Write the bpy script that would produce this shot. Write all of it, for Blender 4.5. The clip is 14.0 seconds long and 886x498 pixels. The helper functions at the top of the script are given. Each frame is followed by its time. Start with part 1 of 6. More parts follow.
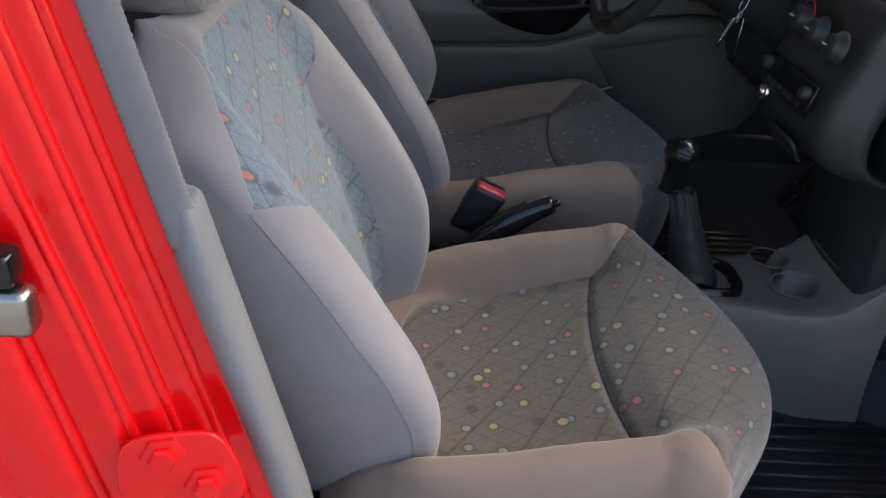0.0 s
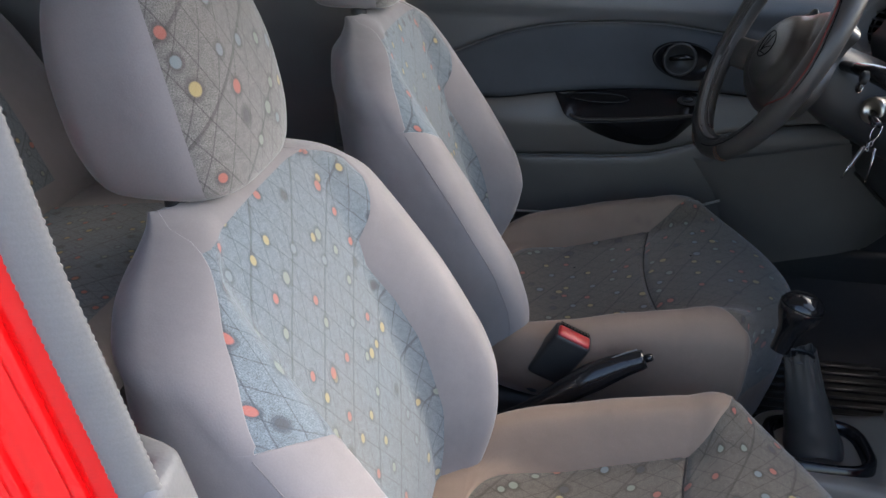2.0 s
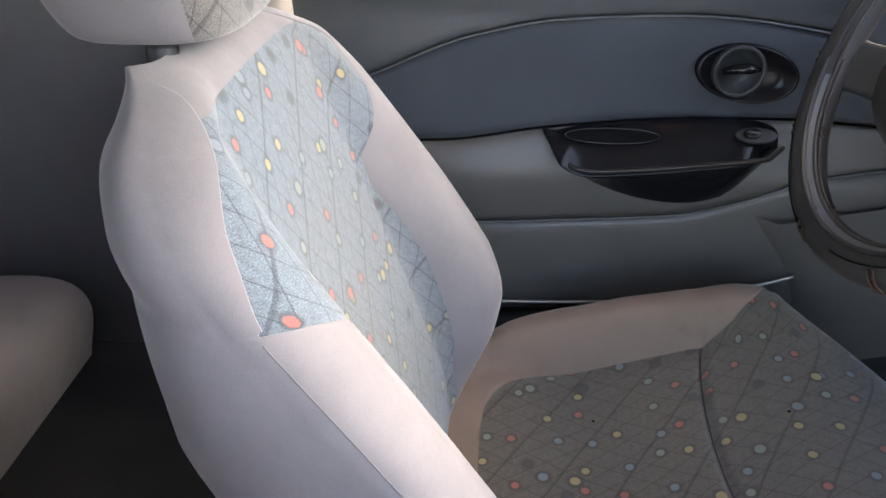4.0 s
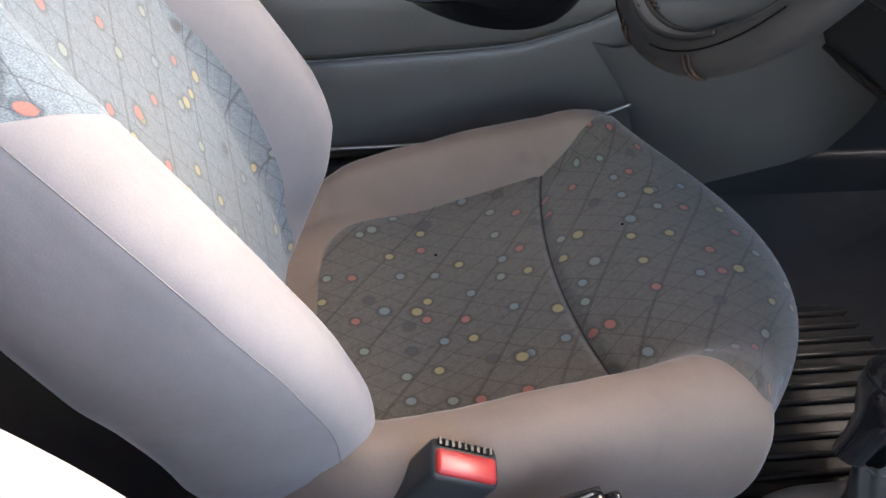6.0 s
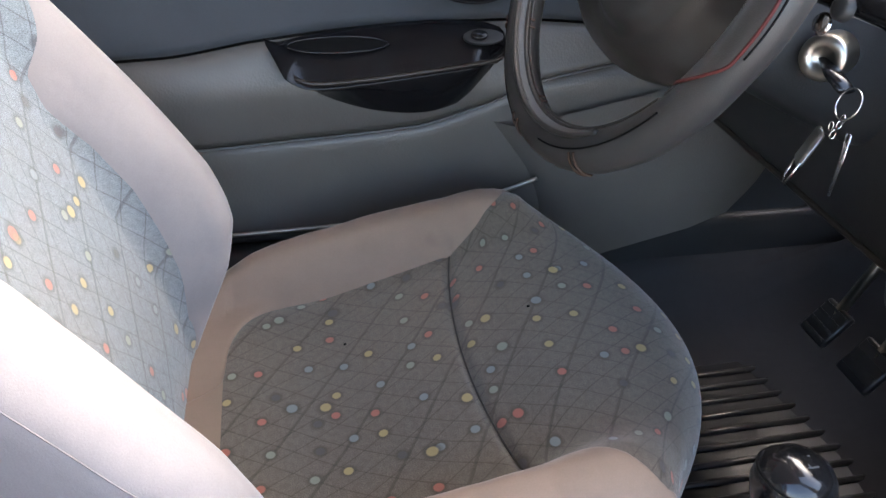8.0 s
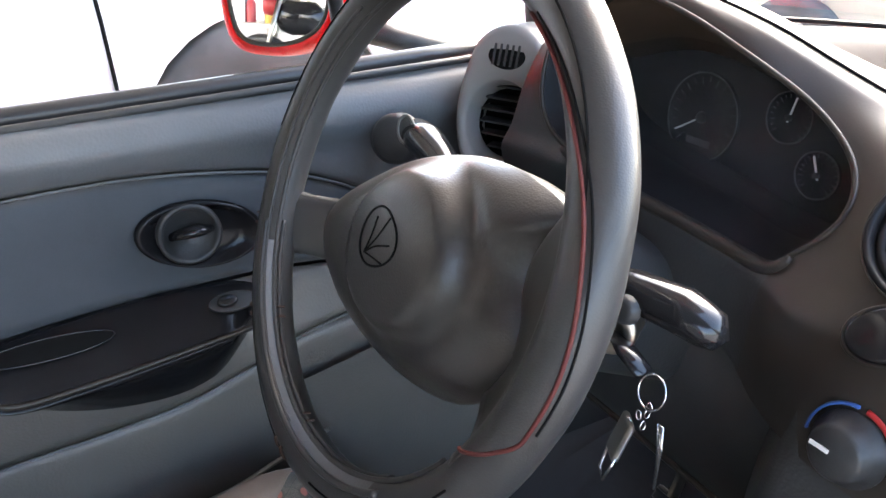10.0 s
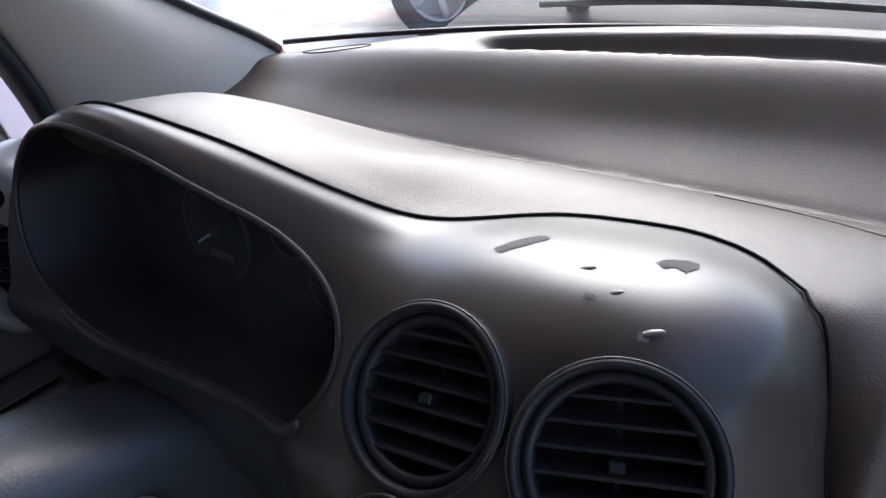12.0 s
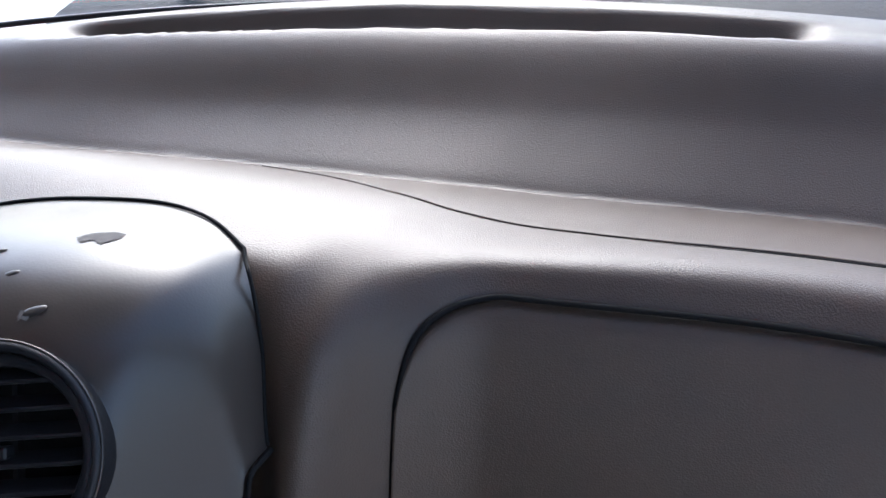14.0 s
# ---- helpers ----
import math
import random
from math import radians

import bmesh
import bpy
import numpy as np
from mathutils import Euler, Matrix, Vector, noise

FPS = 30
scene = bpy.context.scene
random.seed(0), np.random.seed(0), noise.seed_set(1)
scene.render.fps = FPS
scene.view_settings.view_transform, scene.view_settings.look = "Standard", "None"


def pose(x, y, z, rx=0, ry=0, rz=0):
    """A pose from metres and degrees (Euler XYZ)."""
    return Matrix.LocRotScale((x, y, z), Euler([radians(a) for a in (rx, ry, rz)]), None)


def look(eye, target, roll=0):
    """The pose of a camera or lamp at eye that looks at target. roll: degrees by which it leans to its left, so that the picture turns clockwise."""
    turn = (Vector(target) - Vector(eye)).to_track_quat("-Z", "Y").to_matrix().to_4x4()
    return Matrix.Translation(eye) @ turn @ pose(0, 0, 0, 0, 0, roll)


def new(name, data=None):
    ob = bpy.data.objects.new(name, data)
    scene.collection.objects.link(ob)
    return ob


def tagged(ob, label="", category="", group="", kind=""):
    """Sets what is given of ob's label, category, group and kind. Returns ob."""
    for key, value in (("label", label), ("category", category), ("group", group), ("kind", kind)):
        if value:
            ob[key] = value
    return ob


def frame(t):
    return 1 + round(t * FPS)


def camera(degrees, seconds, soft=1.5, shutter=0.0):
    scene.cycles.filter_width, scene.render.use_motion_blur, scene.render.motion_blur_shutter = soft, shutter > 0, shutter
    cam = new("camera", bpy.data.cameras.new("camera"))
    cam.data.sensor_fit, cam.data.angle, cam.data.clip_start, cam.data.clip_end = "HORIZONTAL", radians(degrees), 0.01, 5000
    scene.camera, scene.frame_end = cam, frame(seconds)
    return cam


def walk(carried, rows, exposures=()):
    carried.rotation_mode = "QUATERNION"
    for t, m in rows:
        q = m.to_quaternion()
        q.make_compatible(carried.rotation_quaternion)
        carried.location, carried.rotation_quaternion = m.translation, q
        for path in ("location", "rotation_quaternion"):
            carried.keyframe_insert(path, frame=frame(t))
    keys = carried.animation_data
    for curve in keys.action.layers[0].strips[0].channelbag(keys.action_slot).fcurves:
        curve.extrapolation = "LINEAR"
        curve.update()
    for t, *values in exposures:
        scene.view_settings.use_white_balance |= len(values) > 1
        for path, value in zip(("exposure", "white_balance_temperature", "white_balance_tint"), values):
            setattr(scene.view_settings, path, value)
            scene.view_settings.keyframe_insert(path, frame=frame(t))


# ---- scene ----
import functools

cam = camera(60.1, 14.0)
PATH = [
    (0, (-0.0117, -1.1097, 1.0866), (0.0396, 0.432, 0.1578), 4.4),
    (0.5, (-0.0018, -1.0701, 1.1181), (0.0135, 0.4905, 0.2208), 4.3),
    (1, (-0.0054, -1.0485, 1.1523), (-0.0207, 0.54, 0.3063), 2.5),
    (1.5, (-0.0108, -1.008, 1.1523), (-0.027, 0.585, 0.3144), 2.7),
    (2, (0.0252, -0.936, 1.1478), (-0.18, 0.6525, 0.3261), 1.5),
    (2.2, (0.036, -0.8739, 1.1469), (-0.1998, 0.7173, 0.3387), 3.2),
    (4.3, (-0.0297, -0.297, 1.0677), (-0.0738, 1.2222, 0.102), -1.1),
    (4.5, (-0.0144, -0.297, 1.0497), (-0.0081, 1.1952, 0.0435), -1.1),
    (5, (0.0072, -0.3024, 1.0254), (0.0891, 1.1502, -0.0339), 0.1),
    (5.5, (0.0153, -0.3132, 1.011), (0.1341, 1.1097, -0.0843), 0.7),
    (6, (0.0306, -0.3177, 1.0083), (0.2097, 1.0899, -0.1005), 2),
    (6.5, (0.0423, -0.3186, 1.0083), (0.2565, 1.0809, -0.1032), 2.5),
    (7, (0.0513, -0.3132, 1.0101), (0.3195, 1.0935, -0.0798), 3.7),
    (7.2, (0.0558, -0.3114, 1.0101), (0.3393, 1.1052, -0.0645), 3.5),
    (9.3, (0.0918, -0.2277, 1.1253), (0.6147, 1.287, 0.3063), 0.3),
    (9.5, (0.117, -0.2124, 1.1271), (0.6966, 1.3032, 0.3486), -0.5),
    (10, (0.1638, -0.1143, 1.1262), (0.9549, 1.3041, 0.3495), -0),
    (10.5, (0.1746, -0.0729, 1.1244), (1.0377, 1.3203, 0.381), 1.3),
    (11, (0.2466, -0.0756, 1.1343), (1.2528, 1.2312, 0.4143), -1.1),
    (11.5, (0.3429, -0.0828, 1.2009), (1.4112, 1.0593, 0.309), -7),
    (12, (0.4068, -0.1251, 1.2117), (1.575, 0.8919, 0.2946), -7.2),
    (12.5, (0.4617, -0.18, 1.2207), (1.7235, 0.7038, 0.2901), -7.5),
    (13, (0.5022, -0.2304, 1.2243), (1.836, 0.5382, 0.2919), -7.7),
    (13.5, (0.5121, -0.2817, 1.2126), (1.8756, 0.4176, 0.2676), -7),
    (14, (0.5049, -0.3096, 1.1784), (1.872, 0.3429, 0.2064), -5.9),
]
walk(cam, [(t, look(eye, target, roll)) for t, eye, target, roll in PATH],
     [(0, 1.7, 6450, 11), (1.5, 2.1, 6450, 11), (2.2, 2.3, 6450, 11), (4.3, 3.45, 6800, 13), (7.2, 3.6, 6800, 13), (9.5, 3.95, 6600, 12), (10.5, 3.75, 6500, 11), (11, 3.35, 6200, 11), (11.5, 2.7, 5900, 11), (12.0, 2.2, 5700, 11), (12.5, 2.3, 5600, 11), (13.5, 2.35, 5550, 11), (14, 2.5, 5600, 11)])


# ---------------------------------------------------------------- world, sun, light
world = bpy.data.worlds.new("sky")
scene.world = world
world.use_nodes = True
wn, wl = world.node_tree.nodes, world.node_tree.links
sky = wn.new("ShaderNodeTexSky")
sky.sky_type, sky.sun_disc = "NISHITA", False
sky.sun_elevation, sky.sun_rotation = radians(38), radians(66)
sky.air_density, sky.dust_density, sky.ozone_density = 1.0, 3.0, 1.0
wl.new(sky.outputs[0], wn["Background"].inputs[0])
wn["Background"].inputs[1].default_value = 0.15
sun = new("sun", bpy.data.lights.new("sun", "SUN"))
sun.data.energy, sun.data.angle, sun.data.color = 0.5, radians(40), (1.0, 0.95, 0.88)
sun.matrix_world = look((5.5, 2.45, 4.7), (0, 0, 0))

# ---------------------------------------------------------------- materials


def mat(name, col, rough=0.5, metal=0.0, spec=0.5):
    m = bpy.data.materials.new(name)
    m.use_nodes = True
    b = m.node_tree.nodes["Principled BSDF"]
    b.inputs["Base Color"].default_value = (*col, 1)
    b.inputs["Roughness"].default_value = rough
    b.inputs["Metallic"].default_value = metal
    b.inputs["Specular IOR Level"].default_value = spec
    return m


def node(m, kind, **kw):
    n = m.node_tree.nodes.new(kind)
    for k, v in kw.items():
        n.inputs[k.replace("_", " ")].default_value = v
    return n


def wire(m, a, b):
    m.node_tree.links.new(a, b)


def bsdf(m):
    return m.node_tree.nodes["Principled BSDF"]


def ramp(m, src, stops):
    r = m.node_tree.nodes.new("ShaderNodeValToRGB")
    e = r.color_ramp.elements
    while len(e) < len(stops):
        e.new(0.5)
    for el, (p, c) in zip(e, stops):
        el.position = p
        el.color = (*c, 1) if len(c) == 3 else c
    wire(m, src, r.inputs[0])
    return r.outputs[0]


def maths(m, op, a, b=None):
    n = m.node_tree.nodes.new("ShaderNodeMath")
    n.operation = op
    for i, v in enumerate((a, b)):
        if v is None:
            continue
        if isinstance(v, (int, float)):
            n.inputs[i].default_value = v
        else:
            wire(m, v, n.inputs[i])
    return n.outputs[0]


def mixc(m, fac, a, b, mode="MIX"):
    n = m.node_tree.nodes.new("ShaderNodeMix")
    n.data_type, n.blend_type = "RGBA", mode
    for i, v in ((0, fac), (6, a), (7, b)):
        if isinstance(v, (int, float)):
            n.inputs[i].default_value = v
        elif isinstance(v, tuple):
            n.inputs[i].default_value = (*v, 1)
        else:
            wire(m, v, n.inputs[i])
    return n.outputs[2]


def coords(m, uv=False, scale=None):
    c = m.node_tree.nodes.new("ShaderNodeTexCoord")
    out = c.outputs["UV" if uv else "Object"]
    if scale:
        mp = m.node_tree.nodes.new("ShaderNodeMapping")
        mp.inputs["Scale"].default_value = scale
        wire(m, out, mp.inputs[0])
        out = mp.outputs[0]
    return out


def noise_tex(m, co, scale, detail=3.0, rough=0.55):
    n = node(m, "ShaderNodeTexNoise", Scale=scale, Detail=detail, Roughness=rough)
    wire(m, co, n.inputs["Vector"])
    return n.outputs["Fac"]


def bump(m, height, strength, dist=0.001, prev=None):
    n = m.node_tree.nodes.new("ShaderNodeBump")
    n.inputs["Strength"].default_value, n.inputs["Distance"].default_value = strength, dist
    wire(m, height, n.inputs["Height"])
    if prev:
        wire(m, prev, n.inputs["Normal"])
    wire(m, n.outputs[0], bsdf(m).inputs["Normal"])
    return n.outputs[0]


def plastic(name, col, rough=0.45, grain=0.25, spec=0.5, wear=0.12, scale=420.0, metal=0.0, wavy=0.0):
    """Moulded plastic or vinyl with a leather grain, dull and shiny patches."""
    m = mat(name, col, rough, metal, spec)
    co = coords(m)
    big = noise_tex(m, co, 5.0, 4.0)
    fine = noise_tex(m, co, 60.0, 3.0)
    lo = tuple(max(0, c * (1 - wear)) for c in col)
    hi = tuple(c * (1 + wear) + 0.004 for c in col)
    wire(m, ramp(m, big, [(0.3, lo), (0.7, hi)]), bsdf(m).inputs["Base Color"])
    mixed = maths(m, "ADD", maths(m, "MULTIPLY", big, 0.6), maths(m, "MULTIPLY", fine, 0.4))
    dull = 0.06 if rough > 0.45 else 0.03
    r = ramp(m, mixed, [(0.3, (rough - dull,) * 3), (0.7, (rough + dull,) * 3)])
    wire(m, r, bsdf(m).inputs["Roughness"])
    v = node(m, "ShaderNodeTexVoronoi", Scale=scale)
    wire(m, co, v.inputs["Vector"])
    if wavy:
        prev = bump(m, noise_tex(m, co, 11.0, 1.0), wavy, 0.006)
    else:
        prev = None
    if grain:
        bump(m, maths(m, "ADD", v.outputs["Distance"], maths(m, "MULTIPLY", fine, 0.5)), grain, 0.0006, prev)
    return m


def velour(name, col, sheen=0.3, stains=0.0):
    """Napped seat cloth, brushed patches and faint soiling."""
    m = mat(name, col, 0.95, 0, 0.15)
    co = coords(m)
    big = noise_tex(m, co, 6.0, 5.0, 0.6)
    nap = noise_tex(m, co, 700.0, 2.0)
    c1 = ramp(m, big, [(0.3, tuple(c * 0.86 for c in col)), (0.55, col), (0.75, tuple(min(1, c * 1.08) for c in col))])
    c2 = mixc(m, 0.05, c1, ramp(m, nap, [(0.3, (0.1, 0.1, 0.1)), (0.7, (0.8, 0.8, 0.8))]), "OVERLAY")
    if stains:
        spots = noise_tex(m, co, 17.0, 2.0, 0.4)
        c2 = mixc(m, ramp(m, spots, [(0.68, (0, 0, 0)), (0.80, (stains,) * 3)]), c2, tuple(c * 0.45 for c in col))
    wire(m, c2, bsdf(m).inputs["Base Color"])
    bsdf(m).inputs["Sheen Weight"].default_value = sheen
    bsdf(m).inputs["Sheen Roughness"].default_value = 0.4
    bump(m, maths(m, "ADD", nap, maths(m, "MULTIPLY", noise_tex(m, co, 14.0, 3.0), 24.0)), 0.1, 0.0012, bump(m, noise_tex(m, coords(m, False, (1.0, 1.6, 0.6)), 13.0, 2.0), 0.18, 0.005))
    return m


def fabric(name, ground, tint):
    """Printed seat cloth: crossing thin dark lines, scattered coloured spots with dark rings."""
    m = mat(name, ground, 0.95, 0, 0.15)
    uv = coords(m, True)
    speck = noise_tex(m, uv, 900.0, 2.0)
    col = mixc(m, 0.55, ground, ramp(m, speck, [(0.35, tuple(c * 0.5 for c in ground)), (0.65, tint)]))
    mott = noise_tex(m, uv, 160.0, 3.0)
    col = mixc(m, ramp(m, mott, [(0.38, (0.3, 0.3, 0.3)), (0.60, (0, 0, 0))]), col, tuple(c * 0.45 for c in ground))
    # crossing curved lines
    for ang, sc, seed in ((0.52, 14.0, 0.0), (-0.56, 13.0, 3.7), (0.95, 5.0, 8.0)):
        mp = m.node_tree.nodes.new("ShaderNodeMapping")
        mp.inputs["Rotation"].default_value = (0, 0, ang)
        mp.inputs["Location"].default_value = (seed, seed * 0.7, 0)
        wire(m, uv, mp.inputs[0])
        w = node(m, "ShaderNodeTexWave", Scale=sc, Distortion=0.8, Detail=1.0)
        w.inputs["Detail Scale"].default_value = 0.9
        w.wave_profile = "SAW"
        wire(m, mp.outputs[0], w.inputs["Vector"])
        line = ramp(m, w.outputs["Fac"], [(0.0, (1, 1, 1)), (0.035, (1, 1, 1)), (0.065, (0, 0, 0))])
        col = mixc(m, maths(m, "MULTIPLY", line, 0.5), col, tuple(c * 0.25 for c in ground))
    # spots
    for sc, keep, seed in ((26.0, 0.74, 0.0), (21.0, 0.22, 4.3)):
        mp = m.node_tree.nodes.new("ShaderNodeMapping")
        mp.inputs["Location"].default_value = (seed, seed, 0)
        wire(m, uv, mp.inputs[0])
        v = node(m, "ShaderNodeTexVoronoi", Scale=sc, Randomness=0.6)
        v.voronoi_dimensions = "2D"
        wire(m, mp.outputs[0], v.inputs["Vector"])
        sep = m.node_tree.nodes.new("ShaderNodeSeparateColor")
        wire(m, v.outputs["Color"], sep.inputs[0])
        on = maths(m, "LESS_THAN", sep.outputs[0], keep)
        halo = ramp(m, v.outputs["Distance"], [(0.15, (1, 1, 1)), (0.24, (0, 0, 0))])
        core = ramp(m, v.outputs["Distance"], [(0.105, (1, 1, 1)), (0.135, (0, 0, 0))])
        ring = maths(m, "MULTIPLY", halo, on)
        dot = maths(m, "MULTIPLY", core, on)
        r = ramp(m, sep.outputs[1], [(0.0, (0.48, 0.14, 0.10)), (0.25, (0.46, 0.36, 0.15)), (0.46, (0.27, 0.31, 0.25)), (0.66, (0.22, 0.27, 0.29)), (0.84, (0.07, 0.07, 0.075))])
        m.node_tree.nodes[r.node.name].color_ramp.interpolation = "CONSTANT"
        col = mixc(m, maths(m, "MULTIPLY", ring, 0.6), col, tuple(c * 0.35 for c in ground))
        col = mixc(m, maths(m, "MULTIPLY", dot, 0.62), col, r)
    dirt = noise_tex(m, uv, 4.0, 5.0)
    col = mixc(m, ramp(m, dirt, [(0.4, (0, 0, 0)), (0.75, (0.3, 0.3, 0.3))]), col, (0.16, 0.13, 0.10))
    wire(m, col, bsdf(m).inputs["Base Color"])
    bsdf(m).inputs["Sheen Weight"].default_value = 0.35
    bump(m, speck, 0.3, 0.0008)
    return m


VELOUR = velour("grey_velour", (0.225, 0.210, 0.212))
# cushion copy of the velour: grime and dimmer light both in its colour
SOILSHADE = velour("soiled_shaded_brown_velour", (0.245, 0.182, 0.140), 0.3, 0.35)
FABRIC = fabric("printed_cloth", (0.130, 0.156, 0.176), (0.25, 0.31, 0.352))
HEADCLOTH = fabric("worn_printed_cloth", (0.150, 0.143, 0.136), (0.285, 0.272, 0.255))
# cushion copy of the cloth, browned by grime and by painted-in shade
SOILSHADECLOTH = fabric("soiled_shaded_printed_cloth", (0.112, 0.096, 0.076), (0.195, 0.170, 0.134))
DASH = plastic("dark_grey_dash_vinyl", (0.044, 0.030, 0.020), 0.45, 0.30, 0.31, 0.14, 950)
TRIM = plastic("smooth_dark_trim", (0.026, 0.021, 0.017), 0.34, 0.05, 0.35, 0.12, 700, 0.0, 0.4)
DOORTRIM = plastic("dark_blue_grey_door_vinyl", (0.105, 0.108, 0.110), 0.42, 0.3, 0.45, 0.12, 320)
LOWERTRIM = plastic("grey_lower_door_plastic", (0.112, 0.104, 0.094), 0.40, 0.3, 0.45, 0.12, 320)
POD = plastic("silver_grey_vent_plastic", (0.22, 0.212, 0.205), 0.36, 0.1, 0.5, 0.08, 400)
DOORCLOTH = velour("dark_door_cloth", (0.068, 0.075, 0.082), 0.2)
BLACK = plastic("black_plastic", (0.029, 0.0295, 0.030), 0.42, 0.2, 0.40, 0.2, 400)
GLOSS = plastic("glossy_black_plastic", (0.008, 0.008, 0.009), 0.15, 0.03, 0.45, 0.2, 500)
LEATHER = plastic("black_leather_cover", (0.040, 0.038, 0.036), 0.36, 0.12, 0.45, 0.2, 800)
HUB = plastic("grey_airbag_cover", (0.044, 0.040, 0.036), 0.31, 0.20, 0.5, 0.12, 600)
CONSOLE = plastic("brown_grey_console", (0.20, 0.172, 0.142), 0.38, 0.3, 0.4, 0.15, 400)
GREYTRIM = plastic("light_grey_pillar_trim", (0.165, 0.165, 0.168), 0.5, 0.3, 0.4, 0.1, 350)
WEATHER = velour("grey_flocked_seal", (0.17, 0.168, 0.165), 0.2)
RUBBER = plastic("black_rubber", (0.018, 0.018, 0.019), 0.34, 0.2, 0.5, 0.2, 300)
CARPET = velour("dark_carpet", (0.045, 0.045, 0.047), 0.1)
LINER = velour("beige_headliner", (0.60, 0.565, 0.52), 0.1)
PILLAR = plastic("beige_pillar_trim", (0.40, 0.345, 0.285), 0.55, 0.2, 0.35, 0.06, 350)
CHROME = mat("chrome", (0.75, 0.75, 0.76), 0.14, 1.0)
STEEL = plastic("worn_steel", (0.45, 0.43, 0.38), 0.3, 0.1, 0.5, 0.25, 300, 1.0)
REDPLASTIC = plastic("red_release_button", (0.36, 0.022, 0.022), 0.35, 0.05, 0.5, 0.1, 300)
REDTHREAD = plastic("red_piping", (0.10, 0.018, 0.014), 0.6, 0.2, 0.3, 0.1, 600)
BROWNTHREAD = plastic("brown_thread", (0.055, 0.030, 0.019), 0.7, 0.2, 0.3, 0.1, 600)
PALE = plastic("pale_worn_plastic", (0.10, 0.093, 0.08), 0.4, 0.1, 0.4, 0.15, 300)
BLUEPAINT = mat("blue_marking", (0.03, 0.10, 0.32), 0.5)
REDPAINT = mat("red_marking", (0.45, 0.03, 0.03), 0.5)
WHITEPAINT = mat("white_marking", (0.7, 0.7, 0.7), 0.5)
AMBER = plastic("amber_plastic", (0.55, 0.33, 0.04), 0.4, 0.1, 0.5, 0.1, 300)
GREYMARK = mat("grey_marking", (0.06, 0.062, 0.065), 0.5)
SCUFF = plastic("scuffed_grey_primer", (0.085, 0.08, 0.076), 0.8, 0.4, 0.03, 0.3, 200)
SEAMGREY = velour("grey_sewing_thread", (0.17, 0.158, 0.158), 0.1)
SEAM = velour("dark_sewing_thread", (0.055, 0.050, 0.045), 0.05)
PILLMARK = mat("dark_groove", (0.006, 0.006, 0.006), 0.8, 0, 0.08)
COWL = plastic("dusty_grey_cowl_plastic", (0.030, 0.031, 0.033), 0.6, 0.3, 0.2, 0.25, 250)
VENTBLACK = plastic("matt_black_vent_plastic", (0.009, 0.009, 0.010), 0.5, 0.1, 0.22, 0.2, 400)
PULL = plastic("black_armrest_plastic", (0.007, 0.007, 0.008), 0.18, 0.05, 0.20, 0.2, 400)


def paint(name, col, flake=0.06, rough=0.30):
    m = mat(name, col, rough, 0, 0.1)
    co = coords(m)
    n = noise_tex(m, co, 3.0, 5.0)
    wire(m, ramp(m, n, [(0.3, tuple(c * (1 - flake) for c in col)), (0.7, tuple(min(1, c * (1 + flake)) for c in col))]), bsdf(m).inputs["Base Color"])
    dust = noise_tex(m, co, 40.0, 4.0)
    wire(m, ramp(m, dust, [(0.35, (rough - 0.05,) * 3), (0.7, (rough + 0.14,) * 3)]), bsdf(m).inputs["Roughness"])
    bsdf(m).inputs["Coat Weight"].default_value = 0.6
    bsdf(m).inputs["Coat Roughness"].default_value = 0.03
    return m


RED = paint("red_car_paint", (0.72, 0.003, 0.005))
WHITE = paint("white_car_paint", (0.80, 0.80, 0.79), 0.02, 0.3)
BEIGE = paint("beige_car_paint", (0.55, 0.47, 0.36), 0.05, 0.3)
SILVER = plastic("silver_alloy", (0.56, 0.55, 0.53), 0.42, 0.05, 0.5, 0.1, 200, 0.4)
TYRE = plastic("dusty_tyre_rubber", (0.10, 0.097, 0.092), 0.85, 0.5, 0.3, 0.35, 90)
WALLWHITE = plastic("white_render", (0.80, 0.79, 0.76), 0.85, 0.3, 0.3, 0.04, 60)
ROOFSHEET = plastic("dim_roof_sheet", (0.20, 0.185, 0.165), 0.8, 0.3, 0.2, 0.2, 40)
CONCRETE = plastic("pale_concrete", (0.38, 0.36, 0.33), 0.8, 0.5, 0.3, 0.2, 40)


def clear(name, tint=(1, 1, 1), rough=0.0, ior=1.45):
    """Thin window glass."""
    m = bpy.data.materials.new(name)
    m.use_nodes = True
    nt = m.node_tree
    nt.nodes.remove(nt.nodes["Principled BSDF"])
    t, g, mx, f = (nt.nodes.new(k) for k in ("ShaderNodeBsdfTransparent", "ShaderNodeBsdfGlossy", "ShaderNodeMixShader", "ShaderNodeFresnel"))
    t.inputs[0].default_value = (*tint, 1)
    g.inputs["Roughness"].default_value = rough
    f.inputs[0].default_value = ior
    nt.links.new(f.outputs[0], mx.inputs[0])
    nt.links.new(t.outputs[0], mx.inputs[1])
    nt.links.new(g.outputs[0], mx.inputs[2])
    nt.links.new(mx.outputs[0], nt.nodes["Material Output"].inputs[0])
    return m


GLASS = clear("window_glass", (0.96, 0.98, 0.97))


